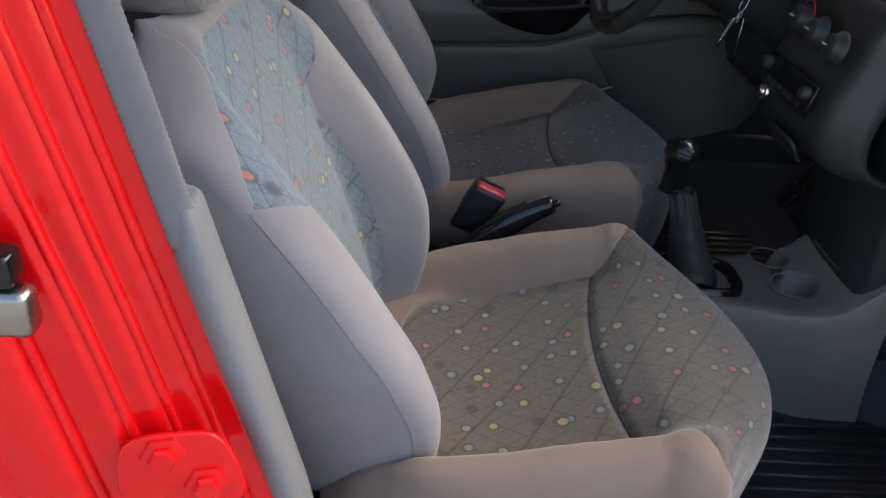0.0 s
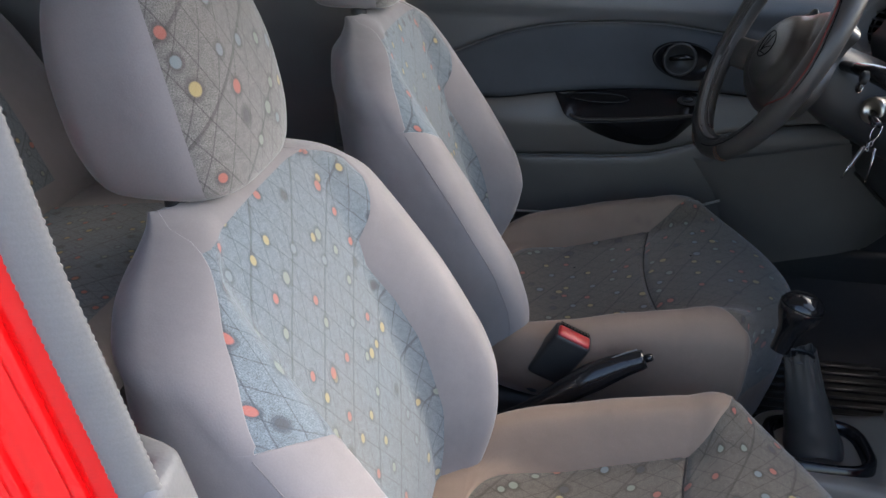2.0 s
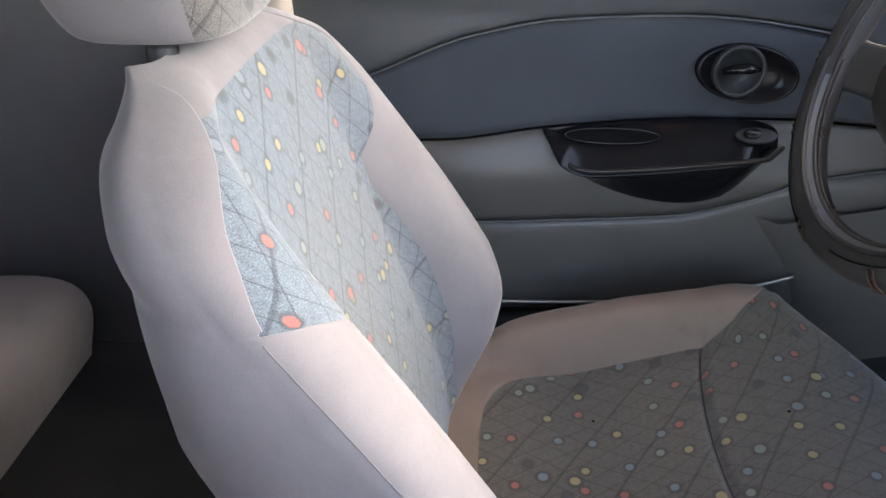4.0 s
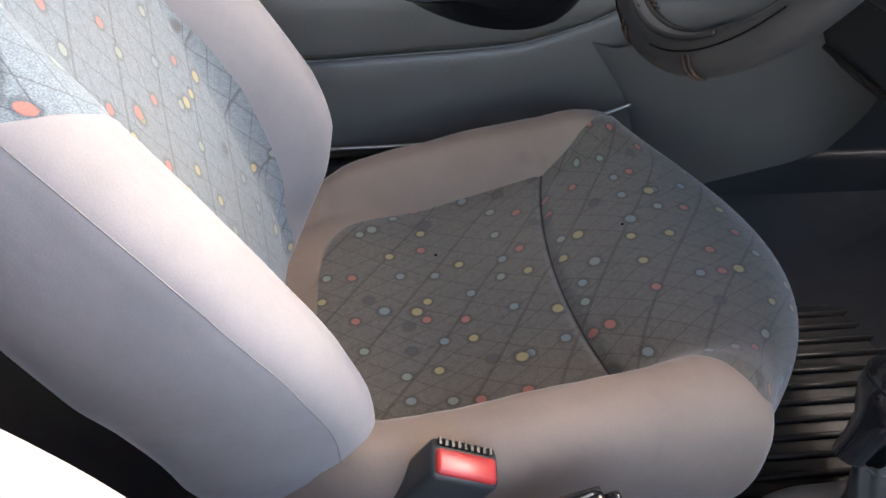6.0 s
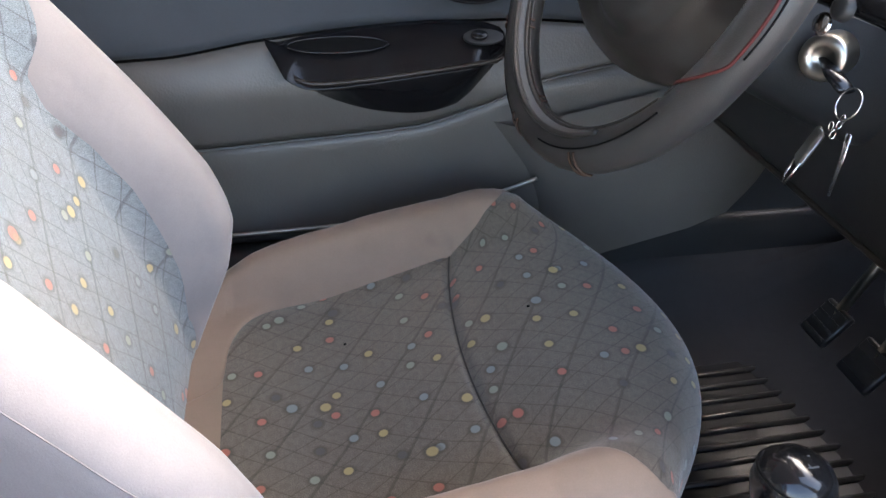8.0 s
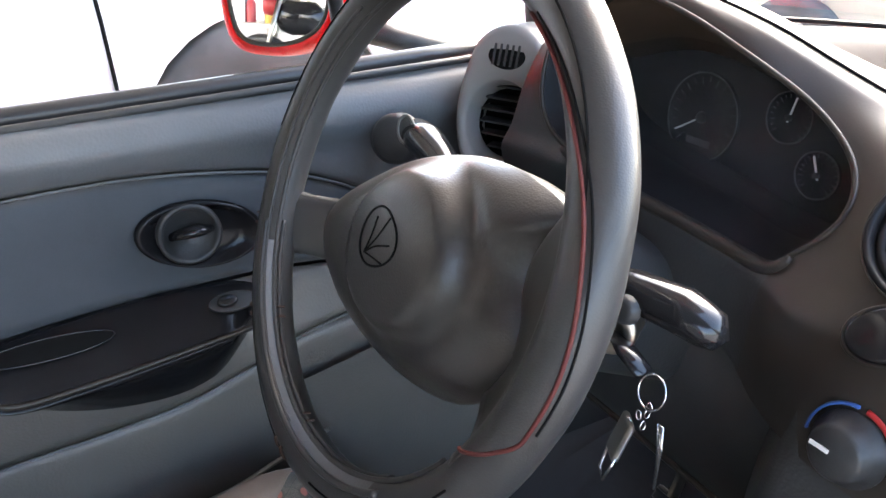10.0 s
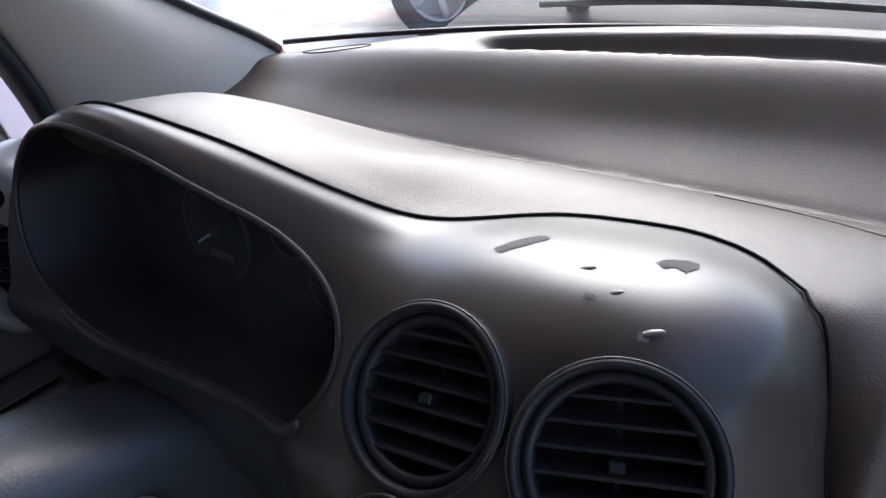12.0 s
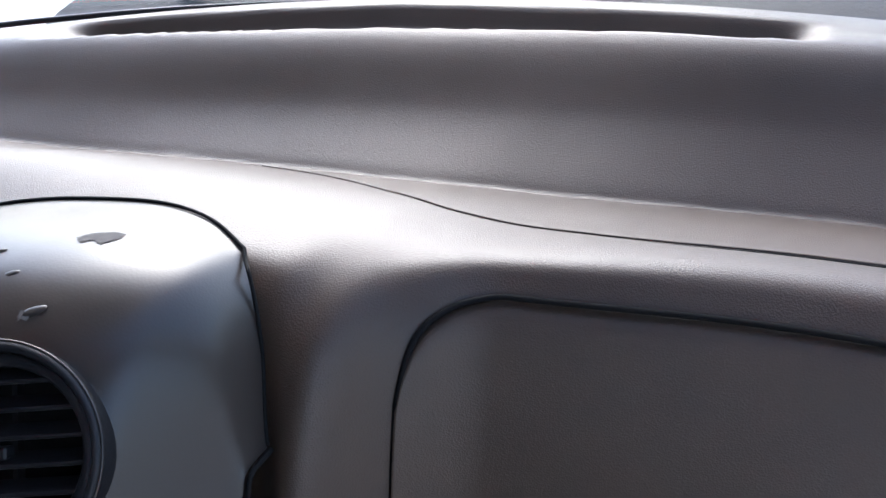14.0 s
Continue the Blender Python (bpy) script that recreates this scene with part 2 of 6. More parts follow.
def dusty(m, amount):
    """Lays a thin film of grey dust and painted haze over a clear material."""
    nt = m.node_tree
    d, mx = nt.nodes.new("ShaderNodeBsdfDiffuse"), nt.nodes.new("ShaderNodeMixShader")
    d.inputs[0].default_value = (0.55, 0.56, 0.60, 1)
    src = nt.nodes["Material Output"].inputs[0].links[0].from_socket
    film = ramp(m, noise_tex(m, coords(m), 25.0, 4.0), [(0.3, (amount * 0.7,) * 3), (0.7, (amount * 1.3,) * 3)])
    nt.links.new(film, mx.inputs[0])
    nt.links.new(src, mx.inputs[1])
    nt.links.new(d.outputs[0], mx.inputs[2])
    nt.links.new(mx.outputs[0], nt.nodes["Material Output"].inputs[0])
    return m


# the grey film also lifts the dark cluster: veiling haze put into the lens
LENS = dusty(clear("cluster_lens", (0.80, 0.81, 0.83), 0.10, 1.10), 0.03)
TINT = clear("light_cutting_rear_glass", (0.20, 0.22, 0.21))
MIRROR = mat("mirror_glass", (0.85, 0.86, 0.87), 0.01, 1.0)

# ---------------------------------------------------------------- mesh helpers


def part(name, bm, material, parent=None, label="", smooth=True, bevel=0.0, thick=0.0):
    """Links a bmesh as one mesh object."""
    me = bpy.data.meshes.new(name)
    if smooth:
        for f in bm.faces:
            f.smooth = True
    bm.to_mesh(me)
    bm.free()
    me.materials.append(material)
    ob = new(name, me)
    if parent is not None:
        ob.parent = parent
    if label:
        ob["label"] = label
    if thick:
        s = ob.modifiers.new("thickness", "SOLIDIFY")
        s.thickness, s.offset = thick, -1
    if bevel:
        b = ob.modifiers.new("bevel", "BEVEL")
        b.width, b.segments, b.limit_method, b.angle_limit = bevel, 3, "ANGLE", radians(40)
        b.harden_normals = False
    return ob


def thing(name, label, category, group="", kind="", at=None):
    ob = new(name)
    ob.empty_display_size = 0.05
    if at is not None:
        ob.matrix_world = at
    return tagged(ob, label, category, group, kind)


def grid(P, close_u=False, close_v=False, uv=None, skip=None):
    """A bmesh from points P[i][j]; uv[i][j] in metres; skip(i, j) leaves a face out."""
    P = np.asarray(P, float)
    n, k = P.shape[:2]
    bm = bmesh.new()
    V = [[bm.verts.new(P[i, j]) for j in range(k)] for i in range(n)]
    lay = bm.loops.layers.uv.new("UVMap") if uv is not None else None
    for i in range(n if close_u else n - 1):
        for j in range(k if close_v else k - 1):
            if skip is not None and skip(i, j):
                continue
            idx = [(i, j), ((i + 1) % n, j), ((i + 1) % n, (j + 1) % k), (i, (j + 1) % k)]
            q = [V[a][b] for a, b in idx]
            if len({tuple(np.round(v.co, 6)) for v in q}) < 3:
                continue
            try:
                f = bm.faces.new(q)
            except ValueError:
                continue
            if lay:
                for lp, (a, b) in zip(f.loops, idx):
                    lp[lay].uv = uv[a][b]
    loose = [v for v in bm.verts if not v.link_faces]
    bmesh.ops.delete(bm, geom=loose, context="VERTS")
    return bm


def spline(pts, n, closed=False):
    """n points along a smooth curve through pts."""
    p = np.asarray(pts, float)
    k = len(p)
    if closed:
        p = np.vstack([p[-1], p, p[0], p[1]])
        segs = k
    else:
        p = np.vstack([2 * p[0] - p[1], p, 2 * p[-1] - p[-2]])
        segs = k - 1
    t = np.linspace(0, segs, n, endpoint=not closed)
    i = np.minimum(t.astype(int), segs - 1)
    f = (t - i)[:, None]
    a, b, c, d = p[i], p[i + 1], p[i + 2], p[i + 3]
    return 0.5 * (2 * b + (c - a) * f + (2 * a - 5 * b + 4 * c - d) * f ** 2 + (3 * b - a - 3 * c + d) * f ** 3)


def even(pts, n):
    """Resample a polyline evenly."""
    p = np.asarray(pts, float)
    s = np.r_[0, np.cumsum(np.linalg.norm(np.diff(p, axis=0), axis=1))]
    t = np.linspace(0, s[-1], n)
    return np.stack([np.interp(t, s, p[:, k]) for k in range(p.shape[1])], 1)


def smooth_fn(xs, ys):
    """Smooth function through (xs, ys) with no overshoot."""
    xs, ys = np.asarray(xs, float), np.asarray(ys, float)
    h, d = np.diff(xs), np.diff(ys, axis=0) / np.diff(xs).reshape((-1,) + (1,) * (ys.ndim - 1))
    m = np.zeros_like(ys)
    m[0], m[-1] = d[0], d[-1]
    prod = d[:-1] * d[1:]
    m[1:-1] = np.where(prod > 0, 2 * prod / np.where(np.abs(d[:-1] + d[1:]) < 1e-9, 1e-9, d[:-1] + d[1:]), 0)

    def f(x):
        x = np.clip(x, xs[0], xs[-1])
        i = min(max(np.searchsorted(xs, x) - 1, 0), len(h) - 1)
        t = (x - xs[i]) / h[i]
        return (2 * t ** 3 - 3 * t ** 2 + 1) * ys[i] + (t ** 3 - 2 * t ** 2 + t) * h[i] * m[i] + (-2 * t ** 3 + 3 * t ** 2) * ys[i + 1] + (t ** 3 - t ** 2) * h[i] * m[i + 1]
    return f


def tube(pts, r, sides=10, closed=False, flat=1.0, caps=True):
    """Sweeps a round section along pts; r: number or one per point; flat squashes it along its up side."""
    p = np.asarray(pts, float)
    n = len(p)
    r = np.full(n, r) if np.isscalar(r) else np.asarray(r, float)
    tan = np.gradient(p, axis=0) if not closed else (np.roll(p, -1, 0) - np.roll(p, 1, 0))
    tan /= np.linalg.norm(tan, axis=1)[:, None] + 1e-12
    up = np.array([0, 0, 1.0]) if abs(tan[0][2]) < 0.9 else np.array([1.0, 0, 0])
    rows, side = [], np.cross(tan[0], up)
    for i in range(n):
        side = side - tan[i] * side.dot(tan[i])
        side /= np.linalg.norm(side)
        w = np.cross(side, tan[i])
        a = np.linspace(0, 2 * np.pi, sides, endpoint=False)
        rows.append(p[i] + r[i] * (np.outer(np.cos(a), side) + flat * np.outer(np.sin(a), w)))
    bm = grid(rows, closed, True)
    if caps and not closed:
        bm.verts.ensure_lookup_table()
        for vs in (bm.verts[:sides], bm.verts[-sides:]):
            try:
                bm.faces.new(vs)
            except ValueError:
                pass
    bmesh.ops.recalc_face_normals(bm, faces=bm.faces)
    return bm


def lathe(profile, seg=32, m=None):
    """Turns (radius, height) pairs round the z axis, then places them by m."""
    a = np.linspace(0, 2 * np.pi, seg, endpoint=False)
    P = [[(r * np.cos(t), r * np.sin(t), h) for t in a] for r, h in profile]
    bm = grid(P, False, True)
    bmesh.ops.remove_doubles(bm, verts=bm.verts, dist=1e-6)
    bmesh.ops.recalc_face_normals(bm, faces=bm.faces)
    if m is not None:
        bm.transform(m)
    return bm


def box(x0, x1, y0, y1, z0, z1, bev=0.0, seg=2, m=None):
    bm = bmesh.new()
    bmesh.ops.create_cube(bm, size=1.0, matrix=Matrix.Translation(((x0 + x1) / 2, (y0 + y1) / 2, (z0 + z1) / 2)) @ Matrix.Diagonal((x1 - x0, y1 - y0, z1 - z0, 1)))
    if bev:
        bmesh.ops.bevel(bm, geom=bm.edges[:], offset=bev, segments=seg, affect="EDGES", profile=0.5)
    if m is not None:
        bm.transform(m)
    return bm


def slab(outline, h, m=None, bev=0.0):
    """A flat plate from an outline in its own xy plane, h thick."""
    bm = bmesh.new()
    f = bm.faces.new([bm.verts.new((x, y, 0)) for x, y in outline])
    g = bmesh.ops.extrude_face_region(bm, geom=[f])
    bmesh.ops.translate(bm, verts=[v for v in g["geom"] if isinstance(v, bmesh.types.BMVert)], vec=(0, 0, h))
    if bev:
        top = [e for e in bm.edges if all(abs(v.co.z - h) < 1e-7 for v in e.verts)]
        bmesh.ops.bevel(bm, geom=top, offset=bev, segments=3, affect="EDGES", profile=0.5)
    bmesh.ops.recalc_face_normals(bm, faces=bm.faces)
    if m is not None:
        bm.transform(m)
    return bm


def join(*bms):
    out = bmesh.new()
    for b in bms:
        tmp = bpy.data.meshes.new("tmp")
        b.to_mesh(tmp)
        b.free()
        out.from_mesh(tmp)
        bpy.data.meshes.remove(tmp)
    return out


def facing(o, normal, up=(0, 0, 1)):
    """A pose at o whose z axis is normal and whose y axis leans to up."""
    z = Vector(normal).normalized()
    x = Vector(up).cross(z).normalized()
    y = z.cross(x)
    return Matrix.Translation(o) @ Matrix((x, y, z)).transposed().to_4x4()


def ellipse(a, b, n=40, rot=0.0):
    t = np.linspace(0, 2 * np.pi, n, endpoint=False)
    c, s = np.cos(rot), np.sin(rot)
    return [(a * np.cos(u) * c - b * np.sin(u) * s, a * np.cos(u) * s + b * np.sin(u) * c) for u in t]

# ---------------------------------------------------------------- setting: ground, yard, car shell


def plane_bm(x0, x1, y0, y1, z, nx=2, ny=2):
    return grid([[(x, y, z) for x in np.linspace(x0, x1, nx)] for y in np.linspace(y0, y1, ny)])


ground = part("ground", plane_bm(-60, 60, -60, 60, 0.0), CONCRETE, None, "pale dusty concrete yard floor", False)
tagged(ground, category="ground", kind="structure")
# unseen roof, added to block sky light and keep reflections dim
sky_blocker = part("ceiling_sky_blocker", box(-7.2, 1.5, -0.6, 7.0, 3.0, 3.12), ROOFSHEET, None, "unseen grey roof added over the car to block sky light", False)
tagged(sky_blocker, category="ceiling", kind="structure")
for y in (6.9,):
    post = part("post", box(1.30, 1.45, y - 0.08, y + 0.08, 0, 3.0, 0.01), WALLWHITE, None, "white painted post added under the unseen roof", False)
    tagged(post, category="post", kind="structure")

shell = thing("car_shell", "red painted small hatchback body shell with dark floor", "car body", kind="structure")


# floor pan, tunnel, bulkhead
prof = [(-0.66, 0.34), (-0.62, 0.34), (-0.58, 0.22), (-0.30, 0.19), (-0.14, 0.20), (-0.09, 0.30), (0, 0.32), (0.09, 0.30), (0.14, 0.20), (0.30, 0.19), (0.58, 0.22), (0.62, 0.34), (0.66, 0.34)]
rows = []
for x, dz in ((-1.55, 0.2), (-1.0, 0.2), (-0.72, 0.03), (-0.4, 0), (0.0, 0), (0.5, 0), (0.75, 0.0), (0.95, 0.10), (1.08, 0.32), (1.12, 0.50), (1.14, 0.56)):
    rows.append([(x, y, min(0.78, max(z + (dz if abs(y) < 0.6 else 0), z))) for y, z in even(prof, 45)])
part("floor_pan", grid(rows), CARPET, shell, "black carpeted floor and bulkhead")
# roof and headliner
rows_o, rows_i = [], []
for x, z, hw in ((-1.62, 1.30, 0.50), (-1.3, 1.40, 0.54), (-0.7, 1.45, 0.56), (-0.1, 1.46, 0.56), (0.25, 1.43, 0.55), (0.45, 1.38, 0.53)):
    rows_o.append([(x, y * hw, z - 0.05 * abs(y) ** 3) for y in np.linspace(-1, 1, 21)])
    rows_i.append([(x, y * hw, z - 0.045 - 0.03 * abs(y) ** 3) for y in np.linspace(-1, 1, 21)])
part("roof", grid(rows_o), RED, shell, thick=0.006)
part("headliner", grid(rows_i), LINER, shell, "pale headliner", thick=0.006)


def bar(name, a, b, w, d, material, label="", bulge=None):
    """A body pillar from a to b, w along the car, d across it."""
    a, b = np.array(a, float), np.array(b, float)
    P = []
    for t in np.linspace(0, 1, 9):
        c = a + (b - a) * t + (np.array(bulge) * 4 * t * (1 - t) if bulge else 0)
        P.append([c + (w / 2 * np.cos(u), d / 2 * np.sin(u), 0) for u in np.linspace(0, 2 * np.pi, 16, endpoint=False)])
    return part(name, grid(P, False, True), material, shell, label)


for s in (1, -1):
    bar("rear_pillar", (-1.45, 0.62 * s, 0.75), (-1.15, 0.53 * s, 1.42), 0.30, 0.06, PILLAR, "pale rear pillar trim")
    bar("roof_rail", (-1.5, 0.53 * s, 1.36), (0.47, 0.525 * s, 1.37), 0.06, 0.06, RED)
bar("centre_pillar", (-0.30, 0.655, 0.35), (-0.33, 0.545, 1.40), 0.11, 0.05, PILLAR, "pale centre pillar trim")
# left rear side and tail
part("left_rear_side", box(-1.65, -0.35, 0.64, 0.70, 0.25, 0.93, 0.01), DOORTRIM, shell, "dark rear door lining")
part("tailgate", box(-1.72, -1.62, -0.62, 0.62, 0.3, 0.95, 0.02), DOORTRIM, shell)
part("right_rear_side", box(-1.65, -0.36, -0.70, -0.635, 0.25, 0.93, 0.01), RED, shell, "red rear door skin")
# rear glass; the dark tint is added to hold back daylight from behind
for s in (1, -1):
    tg = part("rear_side_glass", grid([[(-1.50, 0.66 * s, 0.92), (-0.37, 0.68 * s, 0.92)], [(-1.35, 0.55 * s, 1.38), (-0.37, 0.56 * s, 1.38)]]), TINT, shell, "rear side glass, dark tint added to cut light", False)
tg = part("tailgate_glass", grid([[(-1.70, -0.55, 0.93), (-1.70, 0.55, 0.93)], [(-1.60, -0.48, 1.33), (-1.60, 0.48, 1.33)]]), TINT, shell, "tailgate glass, dark tint added to cut light", False)
part("left_sill", box(-0.45, 1.05, 0.635, 0.70, 0.24, 0.41, 0.015), BLACK, shell, "black door sill with bright strip")
part("sill_strip", tube(spline([(-0.40, 0.626, 0.448), (0.0, 0.626, 0.452), (0.25, 0.626, 0.462), (0.348, 0.626, 0.488), (0.412, 0.622, 0.513)], 40), 0.003, 8), STEEL, shell, "bright sill edge strip")
part("right_sill", box(-0.15, 1.0, -0.69, -0.60, 0.24, 0.38, 0.02), RED, shell, "red door sill")

# near centre pillar: stepped red door jamb, flocked seal and grey inner trim


def jamb_edge(z):
    return float(np.interp(z, [0.30, 0.52, 0.80, 0.96, 1.08, 1.40], [-0.085, -0.120, -0.187, -0.222, -0.240, -0.27]))


steps = [(-0.012, -0.622), (-0.008, -0.632), (-0.006, -0.637), (-0.024, -0.640), (-0.032, -0.652), (-0.046, -0.655), (-0.054, -0.668), (-0.070, -0.671), (-0.080, -0.683), (-0.108, -0.687), (-0.122, -0.676), (-0.130, -0.655), (-0.16, -0.650)]
rows = []
for z in np.linspace(0.30, 1.40, 34):
    w = 1.0 + max(0, 0.75 - z) * 0.55
    rows.append([(jamb_edge(z) + dx * w, y + max(0, z - 1.08) * 0.3, z) for dx, y in even(steps, 56)])
part("door_jamb", grid(rows), RED, shell, "glossy red stepped door jamb")
for dx, y in ((-0.026, -0.6425), (-0.049, -0.6575), (-0.074, -0.6735), (-0.110, -0.6875)):
    pts = []
    for z in np.linspace(0.50, 1.40, 40):
        w = 1.0 + max(0, 0.75 - z) * 0.55
        pts.append((jamb_edge(z) + dx * w, y + max(0, z - 1.08) * 0.3, z))
    part("jamb_bead", tube(pts, 0.0048, 12), RED, shell, "red pressed bead")
rows = []
for z in np.linspace(0.28, 0.815, 16):
    top = max(0, (z - 0.80) / 0.015)
    e = jamb_edge(z) + 0.004
    rows.append(spline([(e - 0.012, -0.632 + 0.012 * top, z), (e + 0.000, -0.641 + 0.01 * top, z), (e + 0.008, -0.635, z), (e + 0.010, -0.62, z), (e + 0.002, -0.60, z), (e - 0.05, -0.585, z)], 20))
last = np.array(rows[-1])
for k, dz in ((0.93, 0.003), (0.80, 0.0045), (0.4, 0.005), (0.02, 0.005)):
    rows.append([tuple(p) for p in last.mean(0) + (last - last.mean(0)) * k + np.array((0, 0, dz))])
part("pillar_trim", grid(rows), GREYTRIM, shell, "grey plastic lower pillar trim", thick=0.004)
rows = []
for z in np.linspace(0.79, 1.36, 280):
    e = jamb_edge(z) + 0.002
    y = -0.634 + max(0, z - 1.08) * 0.3
    k = 0.0005 * math.sin(z * 1250)
    rows.append([(e + r * math.cos(u) * 1.15 + 0.003, y + r * 0.45 * math.sin(u) + 0.3 * r * math.cos(u), z) for u in np.linspace(0, 2 * np.pi, 14, endpoint=False) for r in (0.0108 + k,)])
part("door_seal", grid(rows, False, True), WEATHER, shell, "grey ribbed flocked door seal")
rows = [[(jamb_edge(z) - 0.008, -0.622 + max(0, z - 1.08) * 0.3, z), (jamb_edge(z) - 0.06, -0.608 + max(0, z - 1.08) * 0.3, z), (jamb_edge(z) - 0.13, -0.625 + max(0, z - 1.08) * 0.3, z)] for z in np.linspace(0.3, 1.4, 12)]
part("inner_pillar", grid(rows), GREYTRIM, shell, "pale inner pillar lining", thick=0.01)
# rear door leading edge with latch handle
rows = []
for z in np.linspace(0.28, 0.93, 24):
    e = jamb_edge(z) - 0.115 - max(0, 0.75 - z) * 0.06
    rows.append(spline([(e + 0.004, -0.64, z), (e + 0.006, -0.668, z), (e + 0.002, -0.694, z), (e - 0.012, -0.703, z), (e - 0.05, -0.708, z), (e - 0.25, -0.722, z), (e - 0.7, -0.725, z)], 36))
part("rear_door_skin", grid(rows), RED, shell, "red rear door edge")
handle = thing("rear_door_handle", "worn bright metal rear door latch handle on red door", "door handle")
part("grip", box(-0.42, -0.256, -0.722, -0.700, 0.765, 0.800, 0.006), STEEL, handle, "worn bright metal grip")
part("cover", box(-0.42, -0.262, -0.720, -0.698, 0.802, 0.826, 0.004), GLOSS, handle, "dark plastic cover")
hinge = thing("hinge_plate", "red painted bolted door hinge plate on pillar", "hinge")
hm = facing((-0.190, -0.682, 0.612), (0.25, -1, 0.15))
part("plate", slab(spline([(-0.045, -0.02), (-0.040, 0.030), (0.0, 0.036), (0.030, 0.028), (0.046, -0.012), (0.040, -0.036), (0, -0.04)], 36, True), 0.004, hm, 0.002), RED, hinge)
for dx, dy in ((-0.012, 0.018), (0.018, -0.014)):
    b = part("bolt", lathe([(0, 0.014), (0.009, 0.014), (0.011, 0.011), (0.011, 0.008), (0.017, 0.007), (0.018, 0.004)], 6 if dx < 0 else 6, hm @ pose(dx, dy, 0)), RED, hinge, "red painted hexagon bolt", smooth=False)

# A pillars, windscreen, cowl, bonnet
for s in (1, -1):
    P = []
    xf = smooth_fn([0.90, 0.97, 1.053, 1.20, 1.40], [1.09, 1.01, 0.884, 0.69, 0.47])
    xr = smooth_fn([0.90, 0.97, 1.07, 1.20, 1.40], [0.76, 0.742, 0.705, 0.59, 0.37])
    for z in np.linspace(0.90, 1.40, 18):
        a, b, cy = float(xf(z)), float(xr(z)), 0.668 - 0.30 * max(0, z - 0.94)
        P.append(spline([(a, cy * s, z), (a - 0.02, (cy - 0.018) * s, z), ((a + b) / 2, (cy - 0.040) * s, z), (b + 0.025, (cy - 0.028) * s, z), (b, (cy + 0.004) * s, z), ((a + b) / 2, (cy + 0.05) * s, z)], 32, True))
    part("front_pillar_trim", grid(P, False, True), PILLAR, shell, "pale beige windscreen pillar trim")
    P = []
    for t in np.linspace(0, 1, 14):
        cz = 0.93 + 0.46 * t
        cx = float(xr(cz)) - 0.012
        cy = 0.674 - 0.30 * max(0, cz - 0.94)
        P.append([(cx + 0.012 * math.cos(u), (cy + 0.02 * math.sin(u)) * s, cz) for u in np.linspace(0, 6.283, 12, endpoint=False)])
    part("window_rubber", grid(P, False, True), RUBBER, shell, "black window rubber")
    part("screen_side_rubber", tube([(float(xf(z)) + 0.002, (0.668 - 0.30 * max(0, z - 0.94) - 0.012) * s, z) for z in np.linspace(0.955, 1.39, 40)], 0.0065, 10), RUBBER, shell, "black rubber along the windscreen pillar")


def screen_x(y):
    return 1.225 - 0.28 * (y + 0.10) ** 2 - 0.10 * abs(y) ** 4


rows = []
for t in np.linspace(0, 1, 12):
    rows.append([(screen_x(y) * (1 - t) + (0.47 - 0.06 * (y / 0.55) ** 2) * t + 0.02 * math.sin(3.14 * t), y * (1 - 0.2 * t), 0.972 + 0.415 * t) for y in np.linspace(-0.66, 0.66, 31)])
glass = part("windscreen", grid(rows), GLASS, None, "clear curved windscreen glass")
glass.visible_shadow = False
tagged(glass, category="windscreen", kind="structure")
ys = np.linspace(-0.66, 0.66, 61)
part("screen_rubber", tube([(screen_x(y) + 0.004, y, 0.970 - 0.012 * (y / 0.66) ** 2) for y in ys], 0.0035, 8), RUBBER, shell, "black windscreen rubber")
rows = []
for y in np.linspace(-0.72, 0.485, 49):
    x0, e = screen_x(y) + 0.008, max(0, -y - 0.66) * 1.2
    h = 0.966 - 0.02 * (y / 0.7) ** 2
    rows.append(spline([(x0, y, h - 0.01 - e), (x0 + 0.05, y, h + 0.006 - e), (x0 + 0.12, y, h + 0.018 - e), (x0 + 0.16, y, h + 0.020 - e), (x0 + 0.17, y, h - 0.02 - e)], 14))
part("cowl_panel", grid(rows), COWL, shell, "dusty dark grey plastic cowl panel")
rows = []
for y in np.linspace(-0.72, 0.72, 25):
    x0 = screen_x(y) + 0.185
    h = 0.80 - 0.05 * (y / 0.7) ** 2
    rows.append(spline([(x0, y, h), (x0 + 0.25, y, h - 0.07), (x0 + 0.5, y, h - 0.16), (x0 + 0.68, y, h - 0.30), (x0 + 0.72, y, h - 0.6)], 16))
part("bonnet", grid(rows), RED, shell, "red bonnet", thick=0.004)
part("engine_bay", box(1.30, 2.05, -0.68, 0.68, 0.2, 0.60, 0.05), BLACK, shell)
part("left_wing", box(0.62, 1.95, 0.66, 0.735, 0.2, 0.72, 0.03), RED, shell, "red front wing")
part("right_wing", box(0.85, 1.95, -0.735, -0.66, 0.2, 0.72, 0.03), RED, shell, "red front wing")

